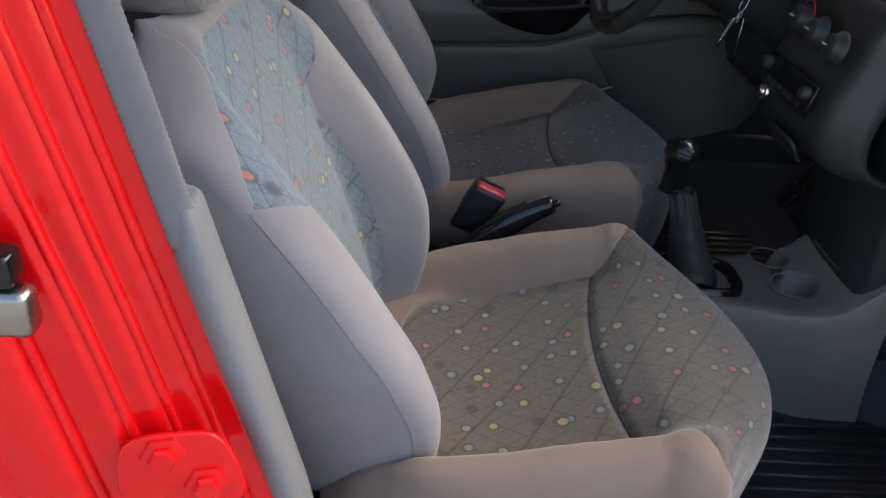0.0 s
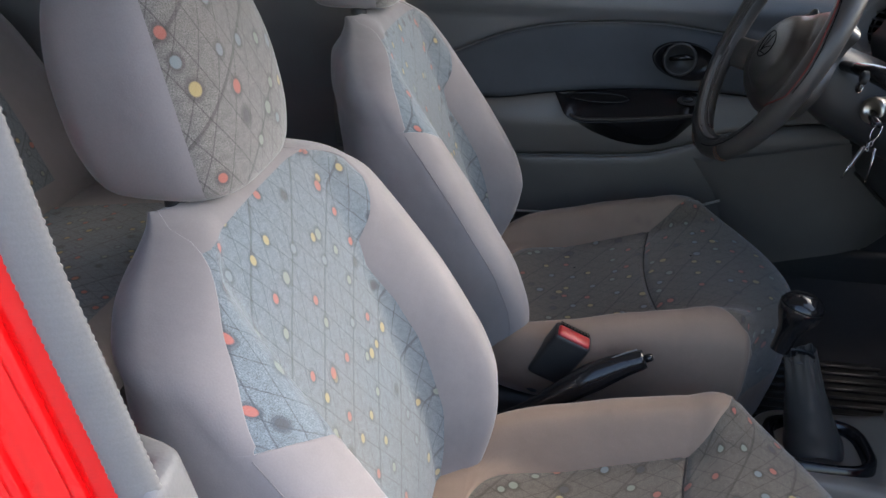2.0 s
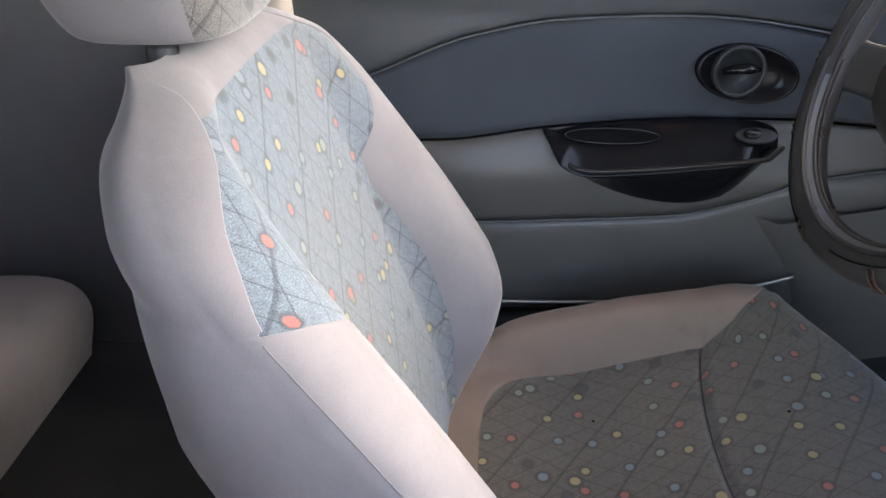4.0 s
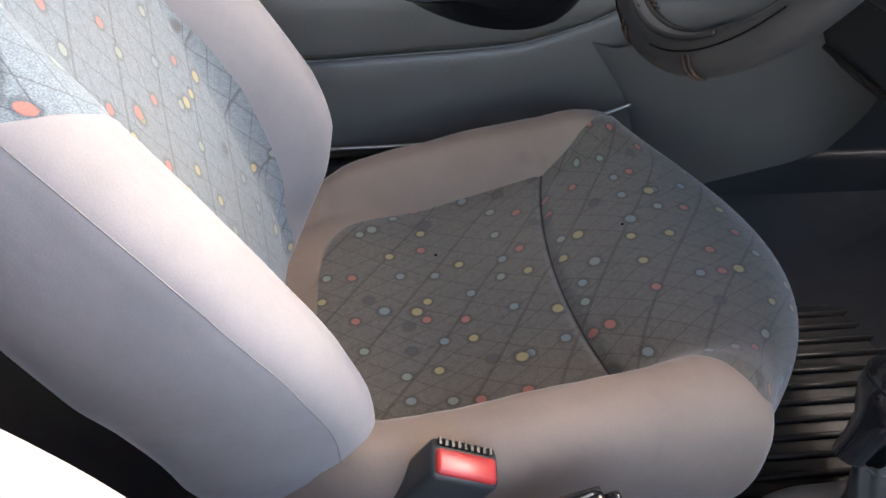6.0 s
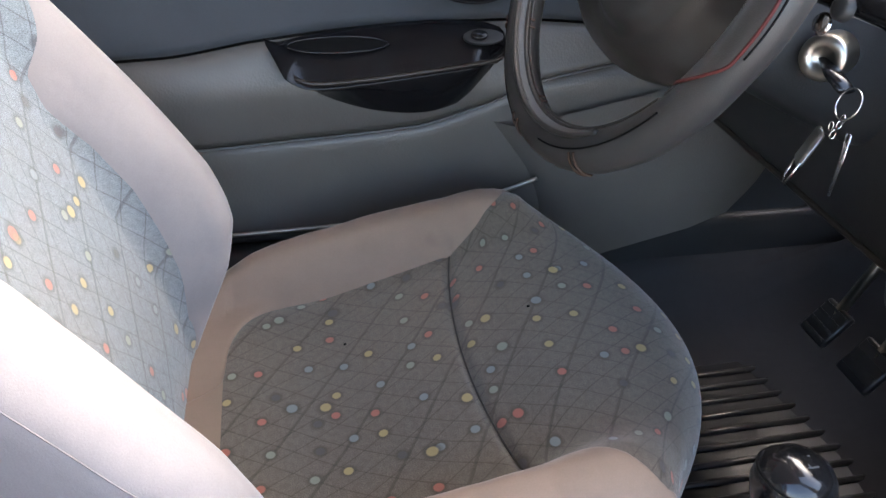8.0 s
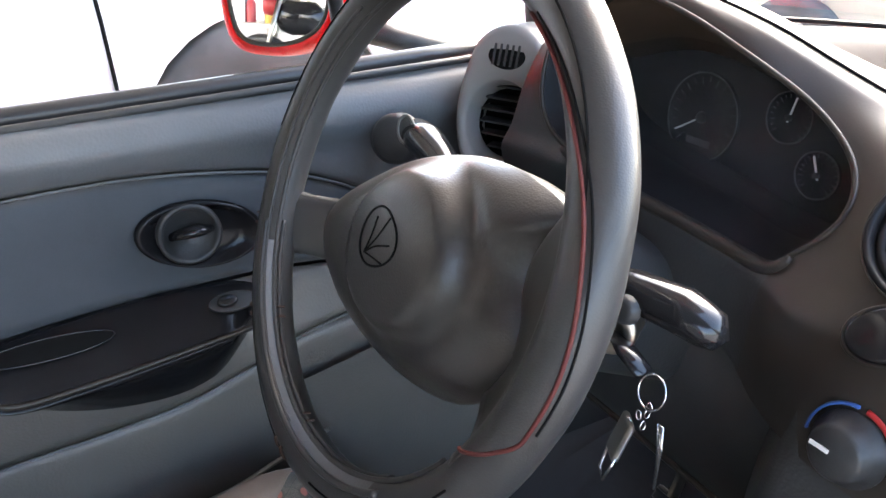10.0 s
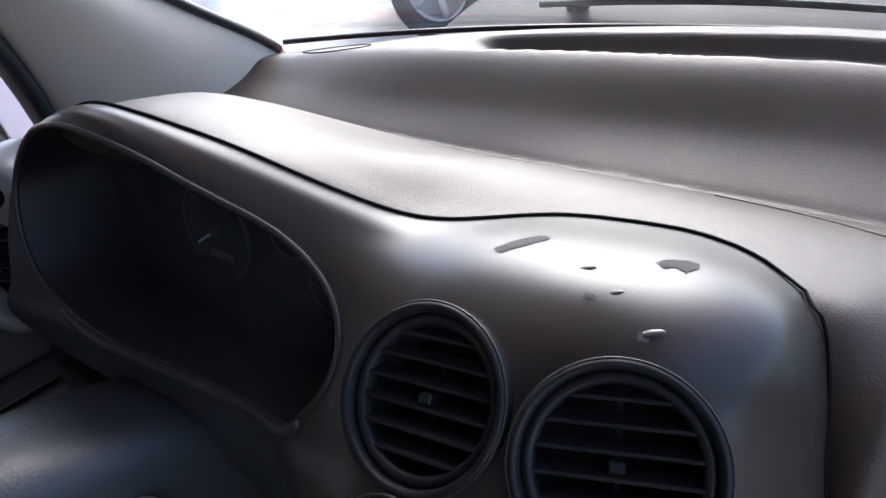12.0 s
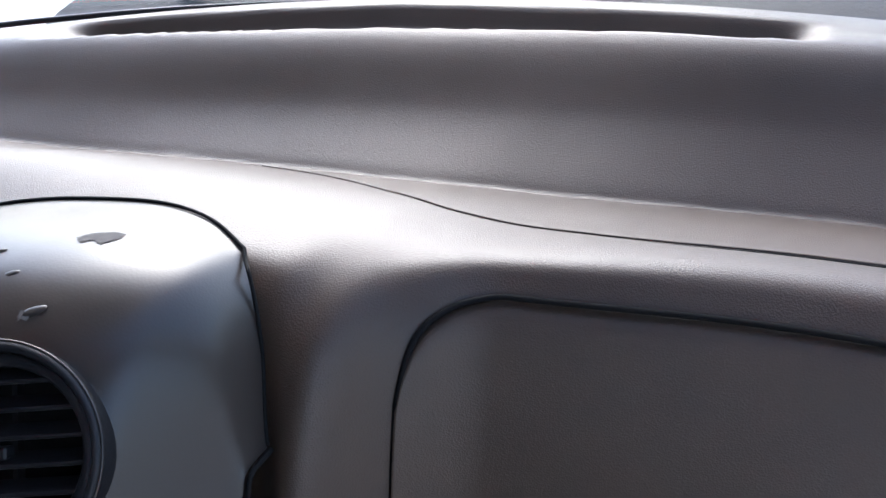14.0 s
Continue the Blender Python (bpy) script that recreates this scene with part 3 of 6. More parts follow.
for y0, y1 in ((0.37, -0.15), (-0.10, -0.60)):
    wp = thing("wiper", "black windscreen wiper resting on the cowl", "wiper", "wipers on the windscreen")
    pts = [(screen_x(y) + 0.045 - 0.05 * t, y, 0.982 + 0.007 * math.sin(3.14 * t) + 0.006 * t) for t, y in zip(np.linspace(0, 1, 20), np.linspace(y0, y1, 20))]
    part("blade", tube(pts, 0.0025, 8, flat=1.6), BLACK, wp)
    arm = [(screen_x(y) + 0.07 - 0.05 * t, y, 0.988 + 0.010 * math.sin(2.2 * t)) for t, y in zip(np.linspace(0, 1, 12), np.linspace(y0 - 0.03, (y0 + y1) / 2, 12))]
    part("arm", tube(arm, [0.006] * 3 + [0.003] * 9, 8), BLACK, wp)
    part("pivot", lathe([(0, 0.018), (0.011, 0.018), (0.014, 0.01), (0.014, -0.004)], 18, pose(screen_x(y0 - 0.03) + 0.075, y0 - 0.03, 0.968)), COWL, wp)

# ---------------------------------------------------------------- driver's door

door = thing("driver_door", "closed front door with dark vinyl lining and cloth insert", "car door")


def door_y(x, z):
    """Inner face of the door lining."""
    f = smooth_fn([0.40, 0.50, 0.60, 0.655, 0.70, 0.78, 0.86, 0.895, 0.918, 0.945], [0.640, 0.634, 0.628, 0.620, 0.632, 0.650, 0.650, 0.638, 0.645, 0.668])
    return f(z) - 0.012 * max(0, x - 0.36) / 0.2


def ins_top(x):
    return float(smooth_fn([-0.45, -0.20, -0.05, 0.07, 0.216, 0.376, 0.47, 0.56], [0.70, 0.775, 0.835, 0.858, 0.864, 0.848, 0.815, 0.75])(x))


def ins_bot(x):
    return float(smooth_fn([-0.45, -0.078, 0.041, 0.2, 0.36, 0.47, 0.56], [0.69, 0.701, 0.718, 0.732, 0.735, 0.73, 0.72])(x))


def pocket(x):
    return float(smooth_fn([-0.45, -0.055, 0.082, 0.236, 0.328, 0.40, 0.56], [0.575, 0.580, 0.588, 0.600, 0.628, 0.66, 0.69])(x))


xs = np.linspace(-0.42, 0.72, 70)
for nm, lo, hi, n, mt, lb in (("upper_lining", ins_top, lambda x: 0.926 + 0.025 * x, 16, DOORTRIM, "dark grained vinyl upper lining"), ("cloth_insert", ins_bot, ins_top, 12, DOORCLOTH, "dark blue-grey cloth insert"),
                              ("middle_lining", pocket, ins_bot, 14, LOWERTRIM, "dark vinyl middle lining with a soft crease"), ("lower_lining", lambda x: 0.42, pocket, 14, LOWERTRIM, "dark plastic lower lining")):
    rows = []
    for x in xs:
        a, b = lo(x) + 0.0012, max(hi(x) - 0.0012, lo(x) + 0.002)
        off = {"cloth_insert": 0.003, "lower_lining": 0.006}.get(nm, 0.0)
        r = []
        for k, z in enumerate(np.linspace(a, b, n)):
            edge = min(k, n - 1 - k)
            r.append((x, door_y(x, z) + off + (0.006 if edge == 0 else 0.0015 if edge == 1 else 0), z))
        rows.append(r)
    part(nm, grid(rows), mt, door, lb, thick=0.01)
for fn, nm in ((ins_top, "seam"), (pocket, "seam")):
    part(nm, tube([(x, door_y(x, fn(x)) + 0.0035, fn(x)) for x in np.linspace(-0.40, 0.50, 60)], 0.0016, 6), DOORTRIM, door, "raised edge bead")
part("door_frame", box(-0.44, 0.76, 0.684, 0.70, 0.30, 0.905, 0.004), BLACK, door, "dark inner door panel")
part("window_strip", tube([(x, 0.674, 0.928 + 0.032 * x) for x in np.linspace(-0.42, 0.66, 14)], 0.011, 10, flat=0.9), RUBBER, door, "black window sealing strip")
part("inner_strip", tube([(x, 0.655, 0.922 + 0.032 * x) for x in np.linspace(-0.42, 0.64, 14)], 0.0045, 8), BLACK, door, "thin dark waist rail")
dg = part("door_glass", grid([[(-0.33, 0.68, 0.915), (0.68, 0.68, 0.945)], [(-0.33, 0.555, 1.37), (0.30, 0.555, 1.37)]]), GLASS, door, "side window glass", False)
dg.visible_shadow = False
part("quarter_window_bar", tube(spline([(0.486, 0.676, 0.932), (0.474, 0.666, 0.985), (0.464, 0.655, 1.036), (0.456, 0.645, 1.071), (0.41, 0.605, 1.20), (0.345, 0.562, 1.36)], 30), 0.011, 12, flat=0.7), RUBBER, door, "black upright bar in front of the side window")
# lower front kick panel beyond the door edge
part("footwell_side", grid([[(x, 0.66 - 0.01 * math.sin((x - 0.45) * 4), z) for z in np.linspace(0.22, 0.72, 8)] for x in np.linspace(0.45, 1.12, 12)]), CARPET, shell, "black carpeted footwell side", thick=0.006)
part("kick_panel", grid([spline([(x, 0.64, z) for x, z in ((0.335, 0.60), (0.36, 0.57), (0.40, 0.515), (0.43, 0.44), (0.44, 0.36))], 14), spline([(x, 0.612, z) for x, z in ((0.37, 0.60), (0.40, 0.56), (0.43, 0.51), (0.455, 0.44), (0.46, 0.36))], 14), spline([(x, 0.60, z) for x, z in ((0.62, 0.66), (0.64, 0.61), (0.66, 0.56), (0.67, 0.50), (0.66, 0.42))], 14), spline([(x, 0.605, z) for x, z in ((0.74, 0.68), (0.76, 0.62), (0.77, 0.56), (0.76, 0.50), (0.72, 0.44))], 14), spline([(x, 0.65, z) for x, z in ((0.78, 0.69), (0.80, 0.62), (0.81, 0.55), (0.79, 0.48), (0.74, 0.42))], 14)]), LOWERTRIM, shell, "dark plastic kick panel")

# armrest pull
pull = thing("armrest_pull", "glossy black armrest pull with finger recess and window switch", "armrest")
top = spline([(0.047, 0.716), (0.12, 0.727), (0.20, 0.735), (0.28, 0.737), (0.345, 0.728), (0.366, 0.705)], 30)
bot = spline([(0.047, 0.716), (0.072, 0.680), (0.125, 0.636), (0.188, 0.612), (0.26, 0.609), (0.320, 0.640), (0.366, 0.705)], 30)
lip = spline([(0.047, 0.716), (0.09, 0.683), (0.16, 0.683), (0.25, 0.692), (0.33, 0.702), (0.366, 0.705)], 30)
rows = []
for (tx, tz), (bx, bz), (lx, lz) in zip(top, bot, lip):
    e = min(1.0, 8 * min(tx - 0.046, 0.367 - tx) / 0.32 + 0.05)
    yb = 0.647
    rows.append(spline([(tx, yb, tz), (tx, yb - 0.010 * e, tz - 0.003 * e), ((tx + lx) / 2, yb - 0.030 * e, (tz + lz) / 2 + 0.004), (lx, yb - 0.052 * e, lz), (lx, yb - 0.056 * e, lz - 0.008 * e), ((lx + bx) / 2, yb - 0.040 * e, (lz + bz) / 2), (bx, yb - 0.012 * e, bz)], 26))
part("body", grid(rows), PULL, pull)
lipline = [(lx, 0.5925 + 0.05 * (1 - min(1, 8 * min(lx - 0.046, 0.367 - lx) / 0.32 + 0.05)), lz) for lx, lz in lip[2:-2]]
part("lip", tube(lipline, 0.003, 8), TRIM, pull, "worn shiny lip")
fm = facing((0.135, 0.6195, 0.7175), (0, -0.55, 0.85), (0, 0, 1))
# thin near-black plate: the finger hollow's shade put into colour
part("finger_recess", slab(ellipse(0.060, 0.011, 36), 0.0022, fm, 0.001), PILLMARK, pull, "flat dark plate for the shaded finger recess")
part("recess_rim", tube([tuple(fm @ Vector((x, y, 0.002))) for x, y in ellipse(0.061, 0.012, 40)], 0.0012, 6, True), GLOSS, pull)
fm2 = facing((0.315, 0.616, 0.7235), (0, -0.55, 0.85), (0, 0, 1))
sw = part("window_switch", slab(ellipse(0.026, 0.012, 28), 0.003, fm2, 0.001), BLACK, pull, "small oval window switch plate")
part("rocker", slab(ellipse(0.011, 0.007, 20), 0.005, fm2 @ pose(-0.006, 0, 0.003), 0.002), GLOSS, sw)
# inner release handle
rel = thing("inner_door_handle", "dark oval door release handle set in lining", "door handle")
dm = facing((0.298, 0.6485, 0.795), (0, -1, 0.05))
# facing() has its x axis towards the tail here
oval = ellipse(0.066, 0.037, 48, -0.16)
part("bezel", grid([[tuple(dm @ Vector((x * k, y * k, h))) for x, y in oval] for k, h in ((1.0, 0.0), (1.0, 0.004), (0.96, 0.009), (0.90, 0.008), (0.80, 0.002), (0.55, -0.002), (0.02, -0.002))], False, True), PULL, rel, "oval black bezel")
part("cup_ring", lathe([(0.033, 0.001), (0.033, 0.010), (0.030, 0.012), (0.027, 0.009), (0.024, 0.003), (0.0, -0.001)], 32, dm @ pose(-0.012, 0.004, 0)), BLACK, rel, "round finger cup")
part("lever", tube([tuple(dm @ Vector(p)) for p in ((-0.030, 0.004, 0.006), (-0.018, 0.008, 0.014), (-0.004, 0.010, 0.017), (0.010, 0.008, 0.012))], [0.007, 0.010, 0.011, 0.006], 12, flat=0.6), GLOSS, rel, "curved release lever")
part("lock_screw", lathe([(0, 0.016), (0.003, 0.016), (0.0035, 0.012)], 12, dm @ pose(-0.012, 0.006, 0)), CHROME, rel)

# door mirror
mir = thing("door_mirror", "red door mirror housing reflecting a workshop", "wing mirror")
mo = Vector((0.45, 0.80, 1.02))
mm = facing(mo, (-0.9, -0.52, 0.07))
ml = [(-0.068, 0.052), (0.0, 0.064), (0.075, 0.060), (0.092, 0.020), (0.085, -0.035), (0.045, -0.066), (-0.02, -0.078), (-0.066, -0.066), (-0.080, -0.01)]
mo2 = spline(ml, 48, True)
part("housing", grid([[tuple(mm @ Vector((x * k, y * k, h))) for x, y in mo2] for k, h in ((0.90, 0.004), (0.98, 0.010), (1.06, 0.006), (1.10, -0.012), (1.06, -0.05), (0.80, -0.085), (0.4, -0.10), (0.01, -0.103))], False, True), RED, mir, "glossy red shell")
part("mirror_glass", slab([(x * 0.885, y * 0.885) for x, y in mo2], 0.003, mm @ pose(0, 0, 0.0015)), MIRROR, mir, "clean mirror glass", False)
part("glass_edge", tube([tuple(mm @ Vector((x * 0.90, y * 0.90, 0.0045))) for x, y in mo2], 0.003, 6, True), TRIM, mir, "grey glass surround")
part("arm", tube([(0.53, 0.79, 0.975), (0.58, 0.75, 0.955), (0.66, 0.70, 0.935)], [0.030, 0.022, 0.020], 14, flat=0.7), BLACK, mir, "black mirror arm")

# ---------------------------------------------------------------- seats


def seat(label, at, slide=0.0, drop=0.0, shift=0.0, crown=1.0, step=0.795, holes=(), tucked=1.0):
    st = thing("front_seat", label, "car seat", "front seats", at=at)
    # ---- cushion: x, z, half width, panel half width, bolster height, bend of the row
    S = np.array([(-0.10, 0.42, 0.18, 0.02, 0.00, 0.00), (-0.06, 0.438, 0.212, 0.03, 0.015, 0.00), (-0.026, 0.444, 0.226, 0.05, 0.026, 0.00), (-0.020, 0.445, 0.230, 0.098, 0.028, 0.00), (-0.008, 0.446, 0.236, 0.128, 0.033, 0.00), (0.012, 0.447, 0.244, 0.148, 0.041, 0.0), (0.04, 0.447, 0.252, 0.158, 0.048, 0.0),
                  (0.09, 0.449, 0.262, 0.165, 0.058, 0.006), (0.15, 0.461, 0.271, 0.169, 0.064, 0.016), (0.19, 0.474, 0.272, 0.170, 0.060, 0.026),
                  (0.222, 0.487, 0.271, 0.170, 0.054, 0.033), (0.230, 0.490, 0.271, 0.170, 0.052, 0.034), (0.238, 0.494, 0.270, 0.172, 0.050, 0.032), (0.262, 0.508, 0.268, 0.182, 0.042, 0.018), (0.285, 0.520, 0.266, 0.198, 0.032, 0.004), (0.33, 0.529, 0.260, 0.240, 0.016, -0.012), (0.38, 0.526, 0.252, 0.240, 0.004, -0.032),
                  (0.415, 0.513, 0.244, 0.231, 0.0, -0.048), (0.439, 0.488, 0.238, 0.224, 0.0, -0.060), (0.447, 0.45, 0.232, 0.219, 0.0, -0.068), (0.443, 0.38, 0.226, 0.21, 0.0, -0.072), (0.428, 0.30, 0.22, 0.205, 0.0, -0.072)])
    S[:, 0] += slide * np.clip((S[:, 0] - 0.235) / 0.10, 0, 1)
    NR = 150
    S[:, 2] = np.minimum(S[:, 2], 0.258)
    R = np.array([smooth_fn(np.arange(len(S)), S)(t) for t in np.linspace(0, len(S) - 1, NR)])
    R[:, 3] = np.clip(R[:, 3], 0.02, R[:, 2] - 0.008)
    pan, bol, puv = [], {1: [], -1: []}, []
    s = np.r_[0, np.cumsum(np.hypot(np.diff(R[:, 0]), np.diff(R[:, 1])))]

    def swell(q, w, hb, inner, fall=0.045):
        """Rise of the side bolster over the seat's middle, with a rounded shoulder."""
        u = max(0.0, (abs(q) - inner) / (w - inner))
        up = math.sin(min(1.0, u / 0.5) * 1.5708) ** 1.4
        return hb * up - (fall * (1 - math.sqrt(max(0.0, 1 - ((u - 0.6) / 0.4) ** 2))) if u > 0.6 else 0.0)
    for (x, z, w, b, hb, bend), v in zip(R, s):
        base = min(0.365, z - 0.06)
        inn = min(0.163, w - 0.07)

        def top_pt(t, groove=0.0):
            crease = 0.006 * math.exp(-((x - 0.231) / 0.006) ** 2) * min(1.0, max(0.0, (0.185 - abs(t)) / 0.03))
            pucker = 0.0004 * math.sin(x * 210 + 3 * math.sin(t * 9)) * math.exp(-((abs(t) - b - 0.02) / 0.016) ** 2)
            return (x + (bend * min((t / 0.165) ** 2, 2.0) if bend < 0 else 0.55 * bend * min((t / 0.165) ** 2, 1.2)), t + shift, z + 0.005 * min(1, (t / 0.16) ** 2) + swell(t, w, hb, inn) - groove - crease + pucker)
        y = np.linspace(-b, b, 27)
        pan.append([top_pt(t, 0.003 if k in (0, 26) else 0) for k, t in enumerate(y)])
        puv.append([(t, v) for t in y])
        for sg in (1, -1):
            qs = b + (w - b) * np.r_[0, 0.04, 0.1, np.linspace(0.2, 0.8, 12), 0.87, 0.93, 0.97, 0.99, 1.0]
            r = [top_pt(sg * t, 0.003 if k == 0 else 0) for k, t in enumerate(qs)]
            ex, _, ez = r[-1]
            r += [(ex, shift + sg * (w + 0.003 * math.sin(3.14 * f) - 0.040 * f * f), ez + (base - ez) * f) for f in np.linspace(0.08, 1, 9)]
            bol[sg].append(r)
    first = int(np.argmax(R[:, 0] > -0.026))
    cut = int(np.argmax((R[:, 0] > 0.40) & (R[:, 1] < 0.40)))
    part("cushion_rear", grid(pan[:first + 1]), SOILSHADE, st, "soiled velour strip behind the cloth, shade in its colour")
    part("cushion_panel", grid(pan[first:cut], uv=puv[first:cut]), SOILSHADECLOTH, st, "soiled printed cloth with coloured spots, darkened for shade")
    part("cushion_front", grid(pan[cut - 1:]), SOILSHADE, st)
    for sg in (1, -1):
        part("cushion_bolster", grid(bol[sg]), SOILSHADE, st, "soiled grey-brown velour side bolster, darkened for shade")
    k = int(np.argmin(np.abs(R[:, 0] - 0.231)))
    part("cushion_seam", tube([(p[0], p[1], p[2] + 0.0004) for p in pan[k]], 0.0011, 6), SEAM, st, "dark sewn seam")
    for hx, hy in holes:
        q = min((p for r in pan + bol[1] for p in r), key=lambda p: math.dist(p[:2], (hx, hy)))
        part("burn_hole", lathe([(0, 0.0008), (0.0016, 0.0006), (0.0022, -0.0004)], 10, Matrix.Translation(q)), PILLMARK, st, "small dark burn hole in the cloth")
    # ---- backrest: z, x, half width, panel half width, bolster depth, thickness
    B = np.array([(0.355, -0.058, 0.150, 0.110, 0.030, 0.08), (0.39, -0.060, 0.188, 0.113, 0.056, 0.09), (0.43, -0.063, 0.211, 0.117, 0.080, 0.095), (0.475, -0.068, 0.223, 0.122, 0.094, 0.10), (0.53, -0.080, 0.234, 0.130, 0.102, 0.11), (0.59, -0.098, 0.250, 0.137, 0.100, 0.115), (0.66, -0.122, 0.257, 0.146, 0.085, 0.115), (0.72, -0.1435, 0.258, 0.152, 0.069, 0.11),
                  (0.84, -0.186, 0.250, 0.228, 0.028, 0.10), (0.870, -0.197, 0.232, 0.205, 0.018, 0.095), (0.896, -0.207, 0.204, 0.158, 0.010, 0.088), (0.915, -0.217, 0.165, 0.110, 0.005, 0.078), (0.930, -0.231, 0.132, 0.075, 0.002, 0.060), (0.938, -0.254, 0.110, 0.06, 0.0, 0.03)])
    B[:, 2:4] *= 0.915
    if crown < 1:
        B[:, 2] *= 1 - 0.05 * np.clip((B[:, 0] - 0.84) / 0.06, 0, 1)
    B[:, 0] = np.where(B[:, 0] > 0.80, 0.80 + (B[:, 0] - 0.80) * crown, B[:, 0])
    tz = B[-1, 0]
    fB, tt = smooth_fn(np.arange(len(B)), B), np.linspace(0, len(B) - 1, 1200)
    fine = np.array([fB(t) for t in tt])
    zz = np.unique(np.round(np.r_[np.linspace(B[0, 0], tz, 100), np.linspace(step - 0.030, step + 0.004, 34)], 5))
    R = np.stack([zz] + [np.interp(zz, fine[:, 0], fine[:, k]) for k in range(1, 6)], 1)
    zs = R[:, 0]
    # cloth edge: a stepped wing on one side, a soft taper on the other
    down = (tz - zs) / (tz - step)
    wing = np.interp(down, [0.0, 0.08, 0.2, 0.4, 0.55, 0.8, 1.0], [0.10, 0.112, 0.142, 0.182, 0.203, 0.222, 0.229])
    under = np.interp(step - zs, [0.0, 0.004, 0.012, 0.022, 0.045, 0.08, 0.30], [0.222, 0.208, 0.192, 0.174, 0.152, 0.141, 0.132])
    wing = np.convolve(np.pad(np.minimum(wing, R[:, 2] - 0.002), 4, mode="edge"), np.ones(9) / 9, mode="valid")
    edge_l = np.clip(np.where(zs > step, wing, under), 0.03, R[:, 2] - 0.0015)
    edge_r = np.interp(zs, [0.40, 0.48, 0.55, 0.65, 0.70, 0.745, 0.775, 0.80, 0.836, tz - 0.035, tz - 0.02, tz], [0.125, 0.132, 0.137, 0.140, 0.137, 0.129, 0.132, 0.150, 0.172, 0.165, 0.140, 0.09])
    edge_r = np.clip(edge_r, 0.03, R[:, 2] - 0.004)
    pan, bol, puv, back, sewn = [], {1: [], -1: []}, [], [], {1: [], -1: []}
    s = np.r_[0, np.cumsum(np.hypot(np.diff(R[:, 0]), np.diff(R[:, 1])))]
    for (z, x, w, _, hb, th), lb, rb, v in zip(R, edge_l, edge_r, s):
        inn = min(0.125, w - 0.06)
        far = float(np.interp(z, [0.36, 0.43, 0.50, 0.57, 0.64], [0.80, 0.85, 0.91, 0.97, 1.0]))
        low = float(np.interp(z, [0.43, 0.48, 0.53, 0.58, 0.64], [0.0, 0.30, 0.62, 0.88, 1.0]))
        far, low = 1 - (1 - far) * tucked, 1 - (1 - low) * tucked

        def front_pt(t, groove=0.0):
            wt = w * far if t > 0 else w
            return (x + 0.005 * min(1, (t / 0.15) ** 2) + swell(t, wt, hb * low if t > 0 else hb, min(0.125, wt - 0.06), min(0.045, 0.4 * th + 0.004)) - groove, t, z)
        rb = min(rb, w * far - 0.03)
        y = np.linspace(-lb, rb, 33)
        pan.append([front_pt(t, 0.0015 if k in (0, 32) else 0) for k, t in enumerate(y)])
        arc = np.r_[0, np.cumsum([math.dist(pan[-1][k], pan[-1][k + 1]) for k in range(32)])]
        puv.append([(1.93 + a - np.interp(0.0, y, arc), v + 2.14) for a in arc])
        high, near_top = float(np.clip((z - 0.70) / 0.12, 0, 1)), float(np.clip((z - tz + 0.05) / 0.05, 0, 1))
        w0, tuck = w, 0.05 + 0.05 * high + 0.02 * near_top
        for sg in (1, -1):
            b = rb if sg > 0 else lb
            ws = w0 * (far if sg > 0 else 1.0)
            b = min(b, ws - 0.03) if sg > 0 else b
            qs = b + (ws - b) * np.r_[0, 0.04, 0.1, np.linspace(0.2, 0.8, 12), 0.87, 0.93, 0.97, 0.99, 1.0]
            r = [front_pt(sg * t, 0.0015 if k == 0 else 0) for k, t in enumerate(qs)]
            ex = r[-1][0]
            sp = front_pt(sg * (min(0.125, ws - 0.06) + (ws - min(0.125, ws - 0.06)) * 0.976))
            sewn[sg].append((sp[0] + 0.0003, sp[1] + sg * 0.0003, sp[2]))
            r += [(ex + (x - th - ex) * f, sg * (ws + 0.004 * math.sin(3.14 * f) - tuck * f ** (7 - 4.5 * high)), z - 0.035 * near_top * f ** 2) for f in np.linspace(0.06, 1, 12)]
            bol[sg].append(r)
        back.append([(x - th, q, z - 0.035 * near_top) for q in np.linspace(bol[-1][-1][-1][1], bol[1][-1][-1][1], 9)])
    ce = int(np.argmax(zs > tz - 0.022 * crown))
    part("backrest_crown", grid(pan[ce - 1:]), VELOUR, st, "grey velour top edge")
    part("backrest_panel", grid(pan[:ce], uv=puv[:ce]), FABRIC, st, "faded blue-grey printed cloth with coloured spots")
    for sg in (1, -1):
        part("backrest_bolster", grid(bol[sg]), VELOUR, st, "grey velour side bolster")
        part("bolster_seam", tube([p for p in sewn[sg] if 0.47 < p[2] < step - 0.004], 0.0005, 6), SEAMGREY, st)
    part("backrest_rear", grid(back), VELOUR, st)
    lid = [p for p in pan[-1]]
    rim_l, rim_r = bol[-1][-1], bol[1][-1]
    part("backrest_top", grid([lid, [(q[0], q[1], q[2]) for q in np.linspace(rim_l[-1], rim_r[-1], len(lid))]]), VELOUR, st)
    # ---- headrest
    H = np.array([(0.948, -0.270, 0.080, 0.050), (0.955, -0.272, 0.110, 0.064), (0.985, -0.278, 0.124, 0.072), (1.02, -0.284, 0.128, 0.073), (1.06, -0.291, 0.126, 0.070), (1.10, -0.298, 0.115, 0.060), (1.125, -0.303, 0.096, 0.046), (1.138, -0.306, 0.07, 0.026), (1.141, -0.307, 0.01, 0.005)])
    H[:, 0] -= drop + 0.006
    H[:, 2] *= 0.86
    R = spline(H, 44)
    ang = np.linspace(-np.pi, np.pi, 73)
    rows = []
